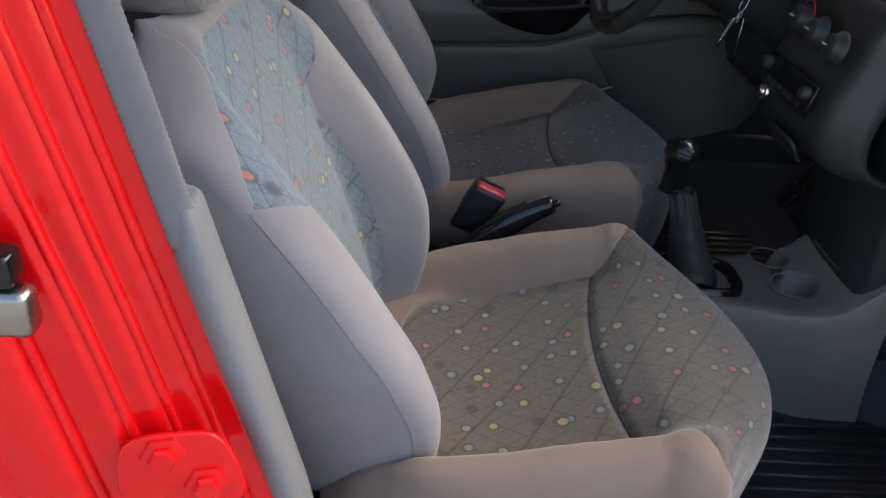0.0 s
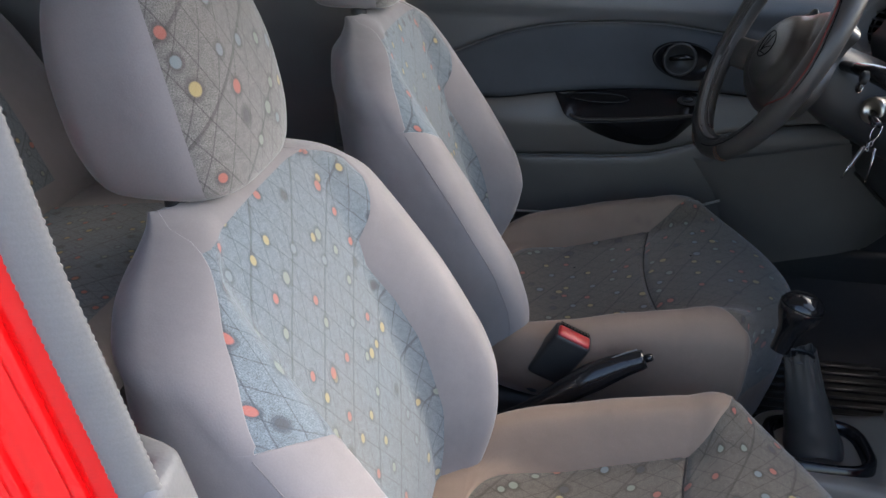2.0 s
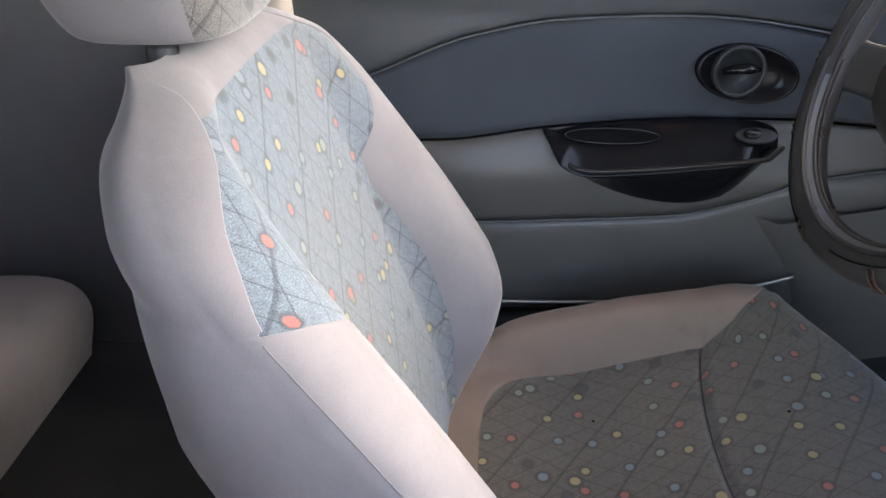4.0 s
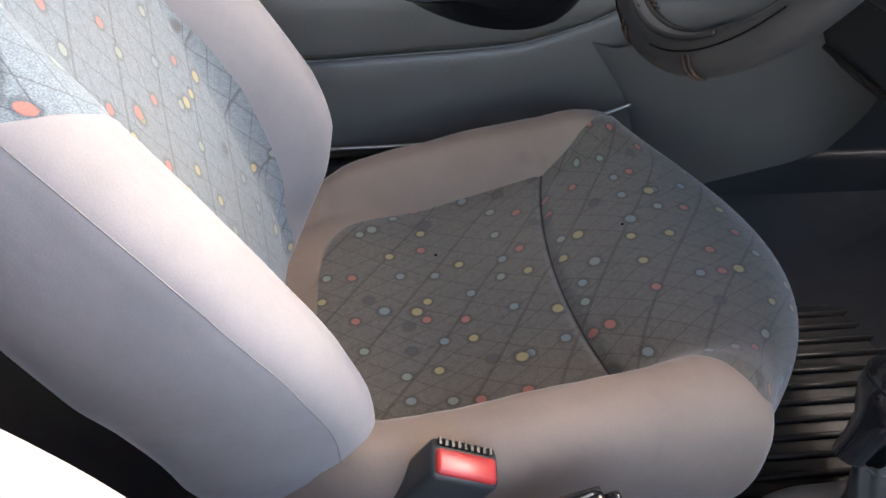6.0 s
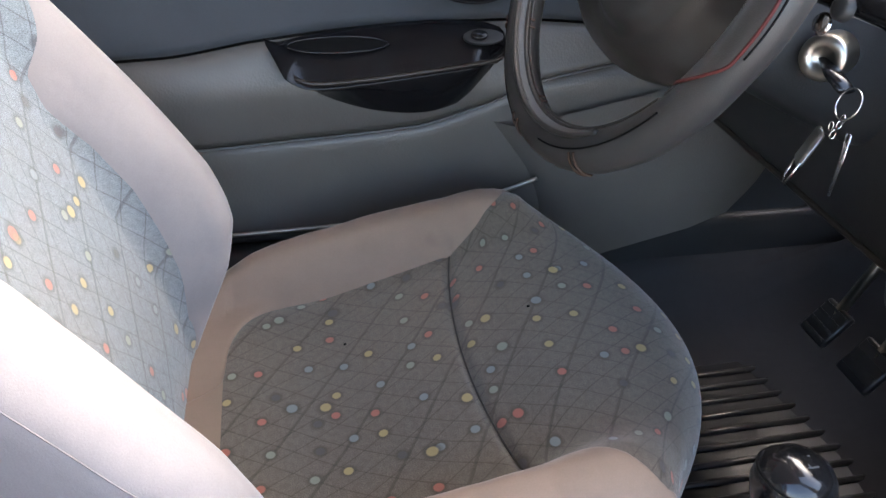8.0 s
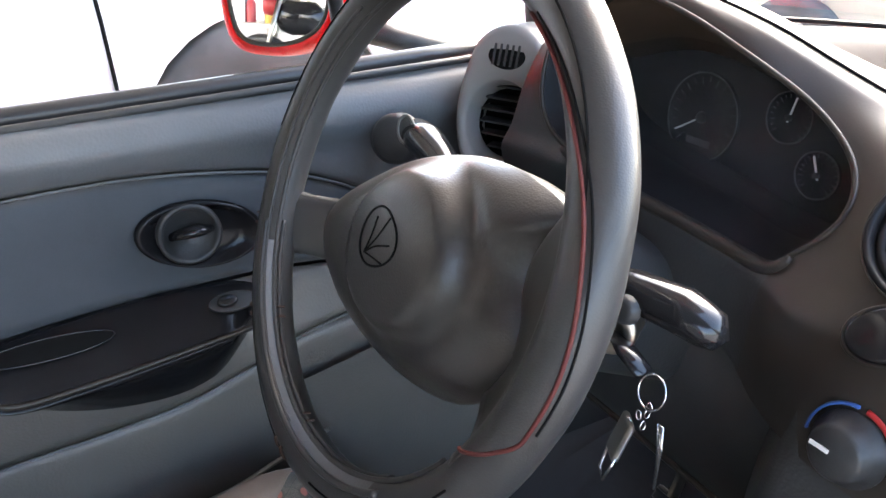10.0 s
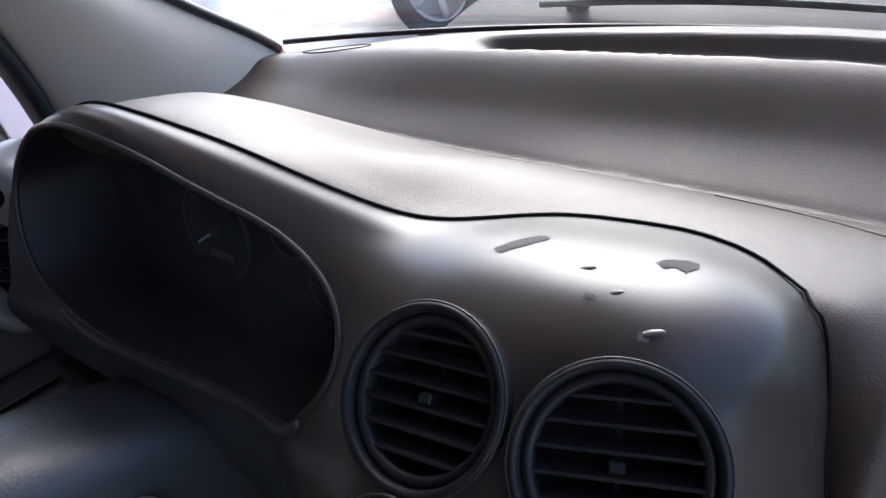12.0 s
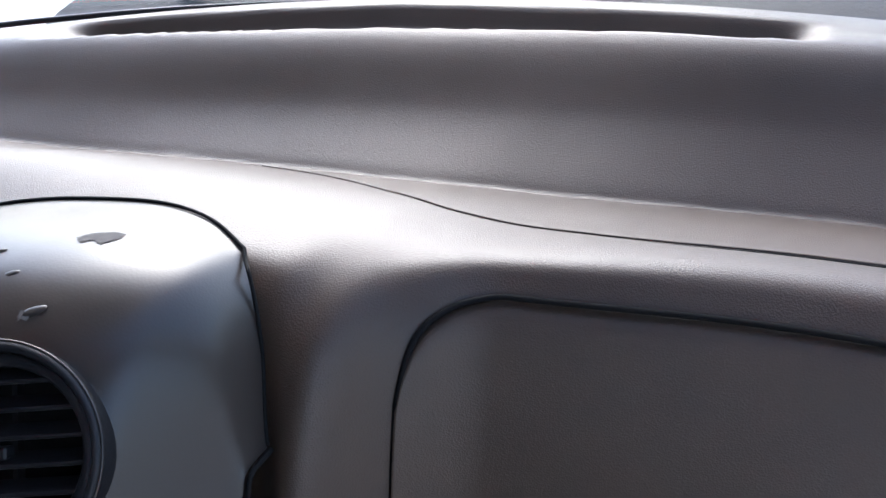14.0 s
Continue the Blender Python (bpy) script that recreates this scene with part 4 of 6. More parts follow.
    for z, x, a, d in R:
        rows.append([(x + d * math.copysign(abs(math.cos(u)) ** 0.62, math.cos(u)), 0.012 + a * math.copysign(abs(math.sin(u)) ** 0.62, math.sin(u)), z) for u in ang])
    f0, f1 = 24, 51
    part("headrest_face", grid([r[f0:f1 + 1] for r in rows], uv=[[(1.3 + w, r[36][2]) for w in np.r_[0, np.cumsum([math.dist(r[j], r[j + 1]) for j in range(f0, f1)])]] for r in rows]), HEADCLOTH, st, "printed cloth headrest face")
    part("headrest_sides", grid([r[f1:] + r[1:f0 + 1] for r in rows]), VELOUR, st, "grey velour headrest")
    for sy in (0.065, -0.065):
        part("headrest_post", tube([(-0.255, sy, 0.90), (-0.267, sy, 0.985)], 0.006, 12), CHROME, st, "bright steel post")
        part("post_guide", lathe([(0.0, 0.006), (0.010, 0.006), (0.012, 0.0), (0.012, -0.012)], 18, pose(-0.259, sy, tz + 0.002)), BLACK, st)
    # ---- base
    part("seat_base", box(-0.12, 0.38, -0.19, 0.19, 0.25, 0.36, 0.03), BLACK, st, "black seat frame")
    for sy in (0.17, -0.17):
        part("seat_rail", box(-0.20, 0.42, sy - 0.02, sy + 0.02, 0.19, 0.25, 0.005), STEEL, st, "steel slide rail")
    part("recliner", lathe([(0, 0.02), (0.035, 0.02), (0.04, 0.012), (0.04, 0)], 20, facing((-0.09, 0.235, 0.42), (0, 1, 0))), BLACK, st, "black recliner cover")
    return st


driver = seat("grey velour front seat with spotted printed cloth, behind the wheel", pose(0, 0.278, 0), 0.040, 0.0, 0.022, 1.0, 0.810, ((0.311, 0.055), (0.107, 0.095)))
passenger = seat("grey velour front seat with spotted printed cloth, beside open doorway", pose(-0.01, -0.320, -0.012), 0.006, 0.042, -0.014, 0.74, 0.786, (), 0.45)

# ---------------------------------------------------------------- dashboard

dash = thing("dashboard", "dark grey moulded dashboard with deep shelf and glossy curved surfaces", "dashboard")
# cross sections of the pad: y, then x and z pairs from windscreen to knee
PAD = [
    (-0.64, (1.13, .955), (1.10, .962), (1.075, .962), (1.04, .930), (.995, .897), (.95, .912), (.885, .926), (.86, .915), (.845, .89), (.80, .80), (.78, .68), (.86, .60)),
    (-0.52, (1.165, .965), (1.13, .969), (1.095, .969), (1.05, .930), (1.0, .894), (.95, .912), (.885, .928), (.862, .918), (.846, .89), (.80, .80), (.77, .68), (.86, .58)),
    (-0.36, (1.205, .971), (1.16, .974), (1.113, .974), (1.06, .930), (1.003, .894), (.95, .912), (.884, .929), (.86, .918), (.842, .89), (.795, .80), (.765, .68), (.86, .58)),
    (-0.19, (1.222, .974), (1.165, .976), (1.115, .976), (1.055, .932), (.988, .899), (.935, .914), (.858, .933), (.835, .925), (.812, .89), (.775, .80), (.745, .68), (.86, .58)),
    (-0.135, (1.224, .974), (1.165, .976), (1.112, .976), (1.05, .932), (.983, .901), (.92, .922), (.842, .938), (.805, .930), (.775, .89), (.742, .80), (.72, .68), (.82, .58)),
    (-0.102, (1.224, .974), (1.165, .976), (1.110, .976), (1.048, .932), (.979, .903), (.905, .930), (.825, .944), (.772, .930), (.735, .89), (.69, .80), (.67, .70), (.78, .62)),
    (-0.075, (1.224, .974), (1.165, .976), (1.108, .976), (1.045, .932), (.976, .904), (.895, .935), (.815, .950), (.775, .942), (.745, .89), (.71, .80), (.69, .70), (.78, .62)),
    (0.03, (1.222, .974), (1.16, .976), (1.10, .976), (1.035, .932), (.970, .906), (.875, .948), (.805, .959), (.77, .953), (.76, .89), (.74, .80), (.72, .70), (.78, .62)),
    (0.11, (1.212, .973), (1.15, .975), (1.09, .975), (1.025, .932), (.964, .908), (.86, .956), (.79, .963), (.755, .956), (.76, .89), (.74, .80), (.72, .70), (.78, .62)),
    (0.183, (1.20, .972), (1.135, .974), (1.08, .974), (1.015, .932), (.958, .909), (.845, .964), (.765, .968), (.73, .960), (.76, .90), (.72, .82), (.68, .68), (.78, .55)),
    (0.28, (1.18, .969), (1.12, .973), (1.065, .973), (1.0, .934), (.95, .911), (.80, .984), (.735, 1.010), (.678, 1.0155), (.74, .93), (.70, .84), (.655, .70), (.78, .56)),
    (0.38, (1.15, .966), (1.09, .971), (1.045, .971), (.985, .935), (.94, .916), (.78, 1.012), (.72, 1.037), (.655, 1.0395), (.74, .95), (.70, .84), (.655, .70), (.78, .56)),
    (0.47, (1.12, .962), (1.07, .967), (1.03, .967), (.97, .937), (.93, .922), (.775, .998), (.715, 1.019), (.650, 1.0180), (.74, .93), (.70, .84), (.655, .70), (.78, .56)),
    (0.53, (1.09, .958), (1.05, .963), (1.02, .963), (.965, .942), (.925, .930), (.80, .967), (.72, .983), (.66, .990), (.70, .90), (.67, .82), (.65, .70), (.78, .56)),
    (0.66, (1.02, .950), (1.00, .953), (.98, .953), (.95, .945), (.91, .940), (.79, .953), (.72, .956), (.655, .953), (.655, .88), (.655, .80), (.66, .70), (.78, .56)),
]
padf = smooth_fn([p[0] for p in PAD], [p[1:] for p in PAD])
ys = np.linspace(-0.64, 0.66, 190)


def section(y):
    """Section of the pad with a tight crease where the deck's wall meets the shelf."""
    c = padf(y)
    v = c[4]
    return np.vstack([c[:4], v + (c[3] - v) * 0.12, v, v + (c[5] - v) * 0.10, c[5:]])




def tray_dip(x, y):
    """Long shallow tray by the windscreen."""
    lip = float(padf(y)[2][0])
    end = float(padf(y)[0][0])
    fx = np.interp(x, [lip + 0.010, lip + 0.018, end - 0.045, end - 0.028], [0, 1, 1, 0])
    fy = np.interp(y, [-0.345, -0.315, 0.36, 0.40], [0, 1, 1, 0])
    return 0.020 * fx * fy


rows, prow = [], None
for y in ys:
    c = even(spline(section(y), 280), 170)
    c = np.vstack([even(c[:52], 74), c[52:]])
    rows.append([(x, y, z - tray_dip(x, y)) for x, z in c])
part("pad", grid(rows), DASH, dash, "dark grey grained vinyl pad")


def on_pad(x, y):
    """Height of the upper pad over (x, y)."""
    c = spline(section(y), 200)[:132]
    i = np.argsort(c[:, 0])
    return float(np.interp(x, c[i, 0], c[i, 1]))


# trim piece over dials and vents: y, then profile from its upper seam down
FACE = [
    (0.510, (.655, .985), (.640, .983), (.625, .972), (.605, .940), (.592, .905), (.580, .880), (.60, .83)),
    (0.495, (.655, 1.005), (.635, 1.002), (.620, .990), (.603, .950), (.590, .908), (.580, .882), (.60, .83)),
    (0.455, (.656, 1.034), (.638, 1.034), (.622, 1.022), (.605, .965), (.592, .910), (.582, .885), (.60, .83)),
    (0.390, (.657, 1.052), (.643, 1.054), (.630, 1.044), (.610, .975), (.597, .912), (.588, .888), (.60, .83)),
    (0.300, (.680, 1.030), (.660, 1.029), (.643, 1.012), (.622, .950), (.608, .897), (.598, .875), (.60, .82)),
    (0.220, (.712, .992), (.690, .990), (.662, .968), (.635, .918), (.618, .882), (.604, .862), (.60, .80)),
    (0.170, (.738, .9715), (.708, .973), (.672, .962), (.632, .922), (.605, .888), (.582, .858), (.575, .79)),
    (0.094, (.793, .9665), (.718, .983), (.672, .974), (.630, .939), (.597, .902), (.566, .870), (.552, .79)),
    (0.012, (.8125, .9628), (.729, .9840), (.682, .9750), (.649, .9435), (.612, .9025), (.578, .869), (.555, .79)),
    (0.035, (.811, .9635), (.722, .985), (.675, .975), (.640, .943), (.603, .903), (.570, .870), (.552, .79)),
    (-0.020, (.805, .961), (.735, .982), (.688, .974), (.656, .944), (.620, .902), (.585, .868), (.557, .79)),
    (-0.036, (.798, .9575), (.738, .976), (.695, .967), (.664, .938), (.630, .897), (.594, .863), (.562, .786)),
    (-0.050, (.787, .953), (.738, .969), (.700, .960), (.670, .932), (.638, .892), (.602, .858), (.568, .78)),
    (-0.059, (.778, .948), (.736, .959), (.707, .949), (.681, .923), (.650, .885), (.614, .850), (.577, .776)),
    (-0.068, (.768, .941), (.732, .946), (.712, .936), (.690, .912), (.660, .876), (.625, .840), (.585, .77)),
    (-0.078, (.752, .915), (.722, .920), (.710, .908), (.695, .888), (.670, .858), (.638, .828), (.600, .765)),
    (-0.084, (.733, .888), (.710, .890), (.702, .878), (.690, .862), (.670, .840), (.645, .815), (.612, .76)),
    (-0.088, (.716, .860), (.701, .860), (.695, .850), (.686, .840), (.670, .825), (.650, .808), (.620, .755)),
]
FACE = FACE[::-1]
facef = smooth_fn([p[0] for p in FACE], [p[1:] for p in FACE])
ys = np.r_[np.linspace(-0.088, -0.05, 40)[:-1], np.linspace(-0.05, 0.510, 190)]
F3 = np.array([[(x, y, z) for x, z in even(spline(facef(y), 140), 110)] for y in ys])
for _ in range(2):
    soft = np.pad(F3, ((5, 5), (0, 0), (0, 0)), mode="edge")
    F3[:, :, ::2] = np.mean([soft[k:k + len(F3)] for k in range(11)], axis=0)[:, :, ::2]
VENTS = [(Vector((0.628, 0.094, 0.9375)), 0.049, Vector((-0.76, 0.0, 0.65)).normalized()), (Vector((0.6427, -0.0101, 0.9303)), 0.049, Vector((-0.72, -0.30, 0.62)).normalized())]
OPEN = np.array(spline([(0.484, 0.985), (0.462, 0.928), (0.410, 0.904), (0.30, 0.888), (0.212, 0.877), (0.186, 0.893), (0.170, 0.920), (0.182, 0.946), (0.228, 0.978), (0.290, 1.012), (0.350, 1.036), (0.405, 1.044), (0.455, 1.028)], 160, True))


def inside(poly, y, z):
    n, c = len(poly), False
    j = n - 1
    for i in range(n):
        if (poly[i][1] > z) != (poly[j][1] > z) and y < (poly[j][0] - poly[i][0]) * (z - poly[i][1]) / (poly[j][1] - poly[i][1]) + poly[i][0]:
            c = not c
        j = i
    return c


# the rounded end of the trim beside the glove box
for turn in range(25):
    mean = (F3[:-2, 1:-1] + F3[2:, 1:-1] + F3[1:-1, :-2] + F3[1:-1, 2:]) / 4
    share = np.clip((0.03 - F3[1:-1, 1:-1, 1:2]) / 0.03, 0, 1) * 0.8
    F3[1:-1, 1:-1] += (mean - F3[1:-1, 1:-1]) * share
hole = np.zeros(F3.shape[:2], int)
for i in range(F3.shape[0]):
    for j in range(F3.shape[1]):
        p = Vector(F3[i, j])
        if inside(OPEN, p.y, p.z):
            hole[i, j] = 1
        for k, (c, r, VN) in enumerate(VENTS):
            q = (p - c) - VN * (p - c).dot(VN)
            if q.length < r:
                hole[i, j] = 2 + k
raw = F3.copy()
for i in range(1, F3.shape[0] - 1):
    for j in range(1, F3.shape[1] - 1):
        if hole[i, j] and (hole[i - 1:i + 2, j - 1:j + 2] == 0).any():
            p = Vector(raw[i, j])
            if hole[i, j] == 1:
                d = np.hypot(OPEN[:, 0] - p.y, OPEN[:, 1] - p.z)
                a, b = OPEN[d.argmin()]
                F3[i, j] = (p.x, a, b)
            else:
                c, r, VN = VENTS[hole[i, j] - 2]
                q = (p - c) - VN * (p - c).dot(VN)
                n = c + q.normalized() * r + VN * (p - c).dot(VN)
                F3[i, j] = n
inner = np.array([[hole[i, j] > 0 and (hole[max(0, i - 1):i + 2, max(0, j - 1):j + 2] > 0).all() for j in range(F3.shape[1])] for i in range(F3.shape[0])])


def below_lip(i, j):
    """Whether a piece of the trim lies below the lip of the dials."""
    p = raw[i, j]
    return p[1] > 0.195 and p[2] < np.interp(p[1], [0.195, 0.30, 0.41, 0.462, 0.51], [0.875, 0.886, 0.902, 0.926, 0.960])


part("dial_and_vent_trim", grid(F3, skip=lambda i, j: hole[i:i + 2, j:j + 2].all() or below_lip(i, j)), TRIM, dash, "smooth worn dark trim round dials and vents")
part("lower_trim", grid(F3, skip=lambda i, j: hole[i:i + 2, j:j + 2].all() or not below_lip(i, j)), BLACK, dash, "matt black panel under the dials")
lift = np.array([max(0.0, on_pad(p[0] + 0.001, p[1]) - p[2]) if -0.07 < p[1] < 0.16 else 0.0 for p in raw[:, 0]])
lift = np.convolve(np.pad(lift, 7, mode="edge"), np.ones(15) / 15, mode="valid")
seam = [(p[0] + 0.001, p[1], p[2] + 0.0007 + h) for p, h in zip(raw[:, 0], lift)]
part("trim_seam", tube(seam, 0.0012, 6), PILLMARK, dash, "dark gap along trim")
part("trim_seam", tube([tuple(raw[0, j] + np.array((0.0, -0.003, 0.0))) for j in range(0, 106)], 0.0016, 6), PILLMARK, dash, "dark gap along trim")

# instrument cluster
cl = thing("instrument_cluster", "dark instrument cluster with speedometer and two small gauges", "instrument cluster")


def face_x(y, z):
    i = int(np.clip(np.searchsorted(ys, y) - 1, 0, len(ys) - 2))
    f = (y - ys[i]) / (ys[i + 1] - ys[i])
    c = raw[i] * (1 - f) + raw[i + 1] * f
    c = c[int(np.argmax(c[:, 2])):]
    return float(np.interp(z, c[::-1, 2], c[::-1, 0]))


ring = [(face_x(a, b), a, b) for a, b in OPEN]
mid = OPEN.mean(0)
rows = [[p for p in ring], [(x + 0.020, mid[0] + (a - mid[0]) * 0.97, mid[1] + (b - mid[1]) * 0.96) for x, a, b in ring], [(0.705 + 0.10 * (b - 0.95), mid[0] + (a - mid[0]) * 0.93, mid[1] + (b - mid[1]) * 0.90) for x, a, b in ring]]
part("hood_lining", grid(rows, False, True), VENTBLACK, cl, "black hood lining")
back = bmesh.new()
back.faces.new([back.verts.new(p) for p in [(0.706 + 0.10 * (b - 0.95), mid[0] + (a - mid[0]) * 0.94, mid[1] + (b - mid[1]) * 0.91) for x, a, b in ring]])
part("face_plate", back, VENTBLACK, cl, "black dial plate", False)
part("opening_edge", tube([(face_x(a, b), a, b) for a, b in OPEN], 0.0024, 8, True), TRIM, cl, "rounded edge of the hood")
part("lower_lip", tube([(face_x(a, b) - 0.003, a, b - 0.003) for a, b in OPEN[22:62]], [0.002 + 0.0040 * math.sin(math.pi * k / 39) ** 0.4 for k in range(40)], 8), TRIM, cl, "shiny lower lip of the hood")


def gauge(y, z, r, needle, nm):
    m = facing((0.703 + 0.10 * (z - 0.95), y, z), (-1, 0, 0.1))
    g = part(nm, lathe([(0, 0), (r * 0.96, 0.0), (r * 0.97, 0.0025), (r, 0.003), (r * 1.03, 0.0)], 44, m), VENTBLACK, cl, "dark dial with pale rim")
    part("rim", tube([tuple(m @ Vector((x, y2, 0.003))) for x, y2 in ellipse(r, r, 44)], 0.0006, 5, True), GREYMARK, g)
    ticks = []
    for k in range(19):
        a = radians(225 - k * 15)
        c, s = math.cos(a), math.sin(a)
        ticks.append(box(r * (0.80 if k % 2 else 0.74), r * 0.90, -0.0004, 0.0004, 0.0005, 0.0011, m=m @ Matrix.Rotation(a, 4, "Z")))
    part("scale_marks", join(*ticks), GREYMARK, g, smooth=False)
    part("needle", box(-0.004, r * 0.82, -0.0007, 0.0007, 0.002, 0.003, m=m @ Matrix.Rotation(radians(needle), 4, "Z")), WHITEPAINT, g, "pale needle", False)
    part("needle_cap", lathe([(0, 0.006), (r * 0.10, 0.006), (r * 0.13, 0.004), (r * 0.13, 0.001)], 20, m), BLACK, g)
    return g, m


g1, gm = gauge(0.364, 0.934, 0.040, 212, "speedometer")
part("odometer_window", box(-0.014, 0.014, -0.026, -0.020, 0.0004, 0.0010, m=gm), GREYMARK, g1, "small counter window", False)
gauge(0.276, 0.955, 0.021, 80, "small_gauge")
gauge(0.239, 0.918, 0.019, 115, "small_gauge")
lens = bmesh.new()
lens.faces.new([lens.verts.new((0.680 + 0.28 * (b - 0.95), mid[0] + (a - mid[0]) * 0.955, mid[1] + (b - mid[1]) * 0.935)) for x, a, b in ring])
lo = part("lens", lens, LENS, cl, "dusty clear lens with veiling haze in its film", False)
lo.visible_shadow = False


def round_vent(c, r, n, up, label, slats=6, gap=1.0):
    v = thing("air_vent", label, "air vent", "round dashboard vents")
    m = facing(c, n, up)
    part("bezel", lathe([(r * 1.015, -0.03), (r * 1.03, -0.004), (r * 1.06, 0.0), (r * 1.05, 0.004), (r * 1.0, 0.006), (r * 0.95, 0.003), (r * 0.93, -0.004), (r * 0.92, -0.03)], 56, m), VENTBLACK, v, "dark ring")
    part("rim_line", tube([tuple(m @ Vector((x, y, 0.0035))) for x, y in ellipse(r * 1.06, r * 1.06, 60)], 0.0007, 6, True), TRIM, v, "worn shiny outer edge")
    part("inner_ring", lathe([(r * 0.93, -0.002), (r * 0.86, 0.001), (r * 0.80, -0.004), (r * 0.80, -0.03)], 56, m), VENTBLACK, v)
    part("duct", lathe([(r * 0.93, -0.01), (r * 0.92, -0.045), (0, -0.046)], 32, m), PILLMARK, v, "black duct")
    for k in range(slats):
        yy = (k - (slats - 1) / 2) * r * 1.55 / slats
        hw = math.sqrt(max(0.0, (r * 0.84) ** 2 - yy * yy))
        part("slat", box(-hw, hw, -0.0012, 0.0012, -0.012, 0.0, 0.0008, 1, m @ pose(0, yy, -0.002, 28, 0, 0)), VENTBLACK, v, smooth=False)
    part("divider", box(-0.0012, 0.0012, -r * 0.78, r * 0.78, -0.022, -0.016, 0, m=m), VENTBLACK, v, smooth=False)
    part("tab", box(-0.004, 0.004, -0.003, 0.003, -0.010, -0.002, 0.001, 1, m), VENTBLACK, v, smooth=False)
    return v


for c, r, VN in VENTS:
    round_vent(c + VN * 0.002, r, VN, (0.3, 0.12, 1), "round black air vent with slanted slats in dashboard centre")
# left end vent housing
lv = thing("end_vent", "silver-grey end vent pod with round louvre by the door", "air vent")
c = Vector((0.604, 0.548, 0.895))
n = Vector((-0.86, -0.42, 0.20)).normalized()
m = facing(c, n)
po = spline([(-0.056, 0.0), (-0.052, 0.045), (-0.036, 0.088), (0.0, 0.104), (0.034, 0.088), (0.050, 0.045), (0.056, 0.0), (0.042, -0.044), (0.0, -0.060), (-0.042, -0.044)], 60, True)
an = [math.atan2(y, x) for x, y in po]
rows = [[(x * 1.06, y * 1.04, -0.045) for x, y in po], [(x, y, -0.004) for x, y in po], [(x * 0.95, y * 0.96, 0.006) for x, y in po], [(x * 0.87, y * 0.90, 0.008) for x, y in po]]
rows += [[(r * math.cos(a), r * math.sin(a) * 1.06, h) for a in an] for r, h in ((0.044, 0.007), (0.042, 0.002), (0.039, -0.010), (0.036, -0.026))]
part("pod", grid([[tuple(m @ Vector(p)) for p in r] for r in rows], False, True), POD, lv, "silver-grey moulded pod")
for k in range(6):
    yy = -0.032 + k * 0.013
    hw = math.sqrt(max(0, 0.034 ** 2 - (yy * 0.85) ** 2))
    part("slat", box(-hw, hw, -0.001, 0.001, -0.024, -0.012, 0, m=m @ pose(0, yy, 0, 20, 0, 0)), BLACK, lv, smooth=False)
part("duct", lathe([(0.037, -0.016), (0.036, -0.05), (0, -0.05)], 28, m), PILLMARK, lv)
dv = m @ pose(0.0, 0.070, 0.0055, -8, 0, 0)
part("demister", slab(ellipse(0.022, 0.014, 28), 0.003, dv, 0.001), PILLMARK, lv, "small demister outlet")
for k in range(5):
    part("demister_slat", box(-0.001, 0.001, -0.011, 0.011, 0.0, 0.005, 0, m=dv @ pose(-0.014 + 0.007 * k, 0, 0)), BLACK, lv, smooth=False)

# glove box, seams, scuffs
glove = thing("glove_box", "closed dark grey glove box lid in dashboard", "glove box")


@functools.lru_cache(None)
def face_curve(y):
    c = even(spline(section(y), 400), 1600)
    k = int(np.argmax(np.where(c[:, 0] < 0.90, c[:, 1], 0)))
    return even(c[k:], 200)


def pad_face(y, t):
    """Point on the passenger face, t from the crest (0) to the knee (1)."""
    q = face_curve(float(y))
    g = np.linspace(0, 1, len(q))
    return np.array((float(np.interp(t, g, q[:, 0])), y, float(np.interp(t, g, q[:, 1]))))


lid_top = smooth_fn([-0.60, -0.38, -0.29, -0.2465, -0.207, -0.187, -0.169, -0.156, -0.149, -0.1455, -0.143], [0.9050, 0.9110, 0.9135, 0.9155, 0.9182, 0.9198, 0.9190, 0.9150, 0.9080, 0.8980, 0.8800])


def lid_outline(y):
    """Upper edge of the lid as a fraction down the face, with a rounded corner."""
    q = np.array([pad_face(y, t)[2] for t in np.linspace(0, 0.5, 40)])
    return float(np.interp(-float(lid_top(y)), -q, np.linspace(0, 0.5, 40)))


yl = np.r_[np.linspace(-0.585, -0.20, 20), np.linspace(-0.19, -0.150, 14), np.linspace(-0.148, -0.143, 6)]
rows = []
for y in yl:
    t0 = lid_outline(y)
    r = []
    for t in np.linspace(t0, 0.60, 30):
        e = min(t - t0, 0.60 - t) / 0.012
        p = pad_face(y, t)
        r.append(p + np.array((-0.0045 if e > 1 else -0.0045 * e, 0, 0)))
    rows.append(r)
part("lid", grid(rows), DASH, glove, "dark grey grained lid", thick=0.004)
edge = [pad_face(y, lid_outline(y)) + np.array((-0.001, 0, 0.002)) for y in yl] + [pad_face(-0.1425, t) + np.array((-0.001, 0.0005, 0)) for t in np.linspace(lid_outline(-0.143) + 0.01, 0.60, 30)]
part("gap", tube(edge, 0.0019, 6), PILLMARK, glove, "dark gap round lid")
part("latch", box(0.755, 0.775, -0.40, -0.32, 0.775, 0.80, 0.005), BLACK, glove, "black latch")

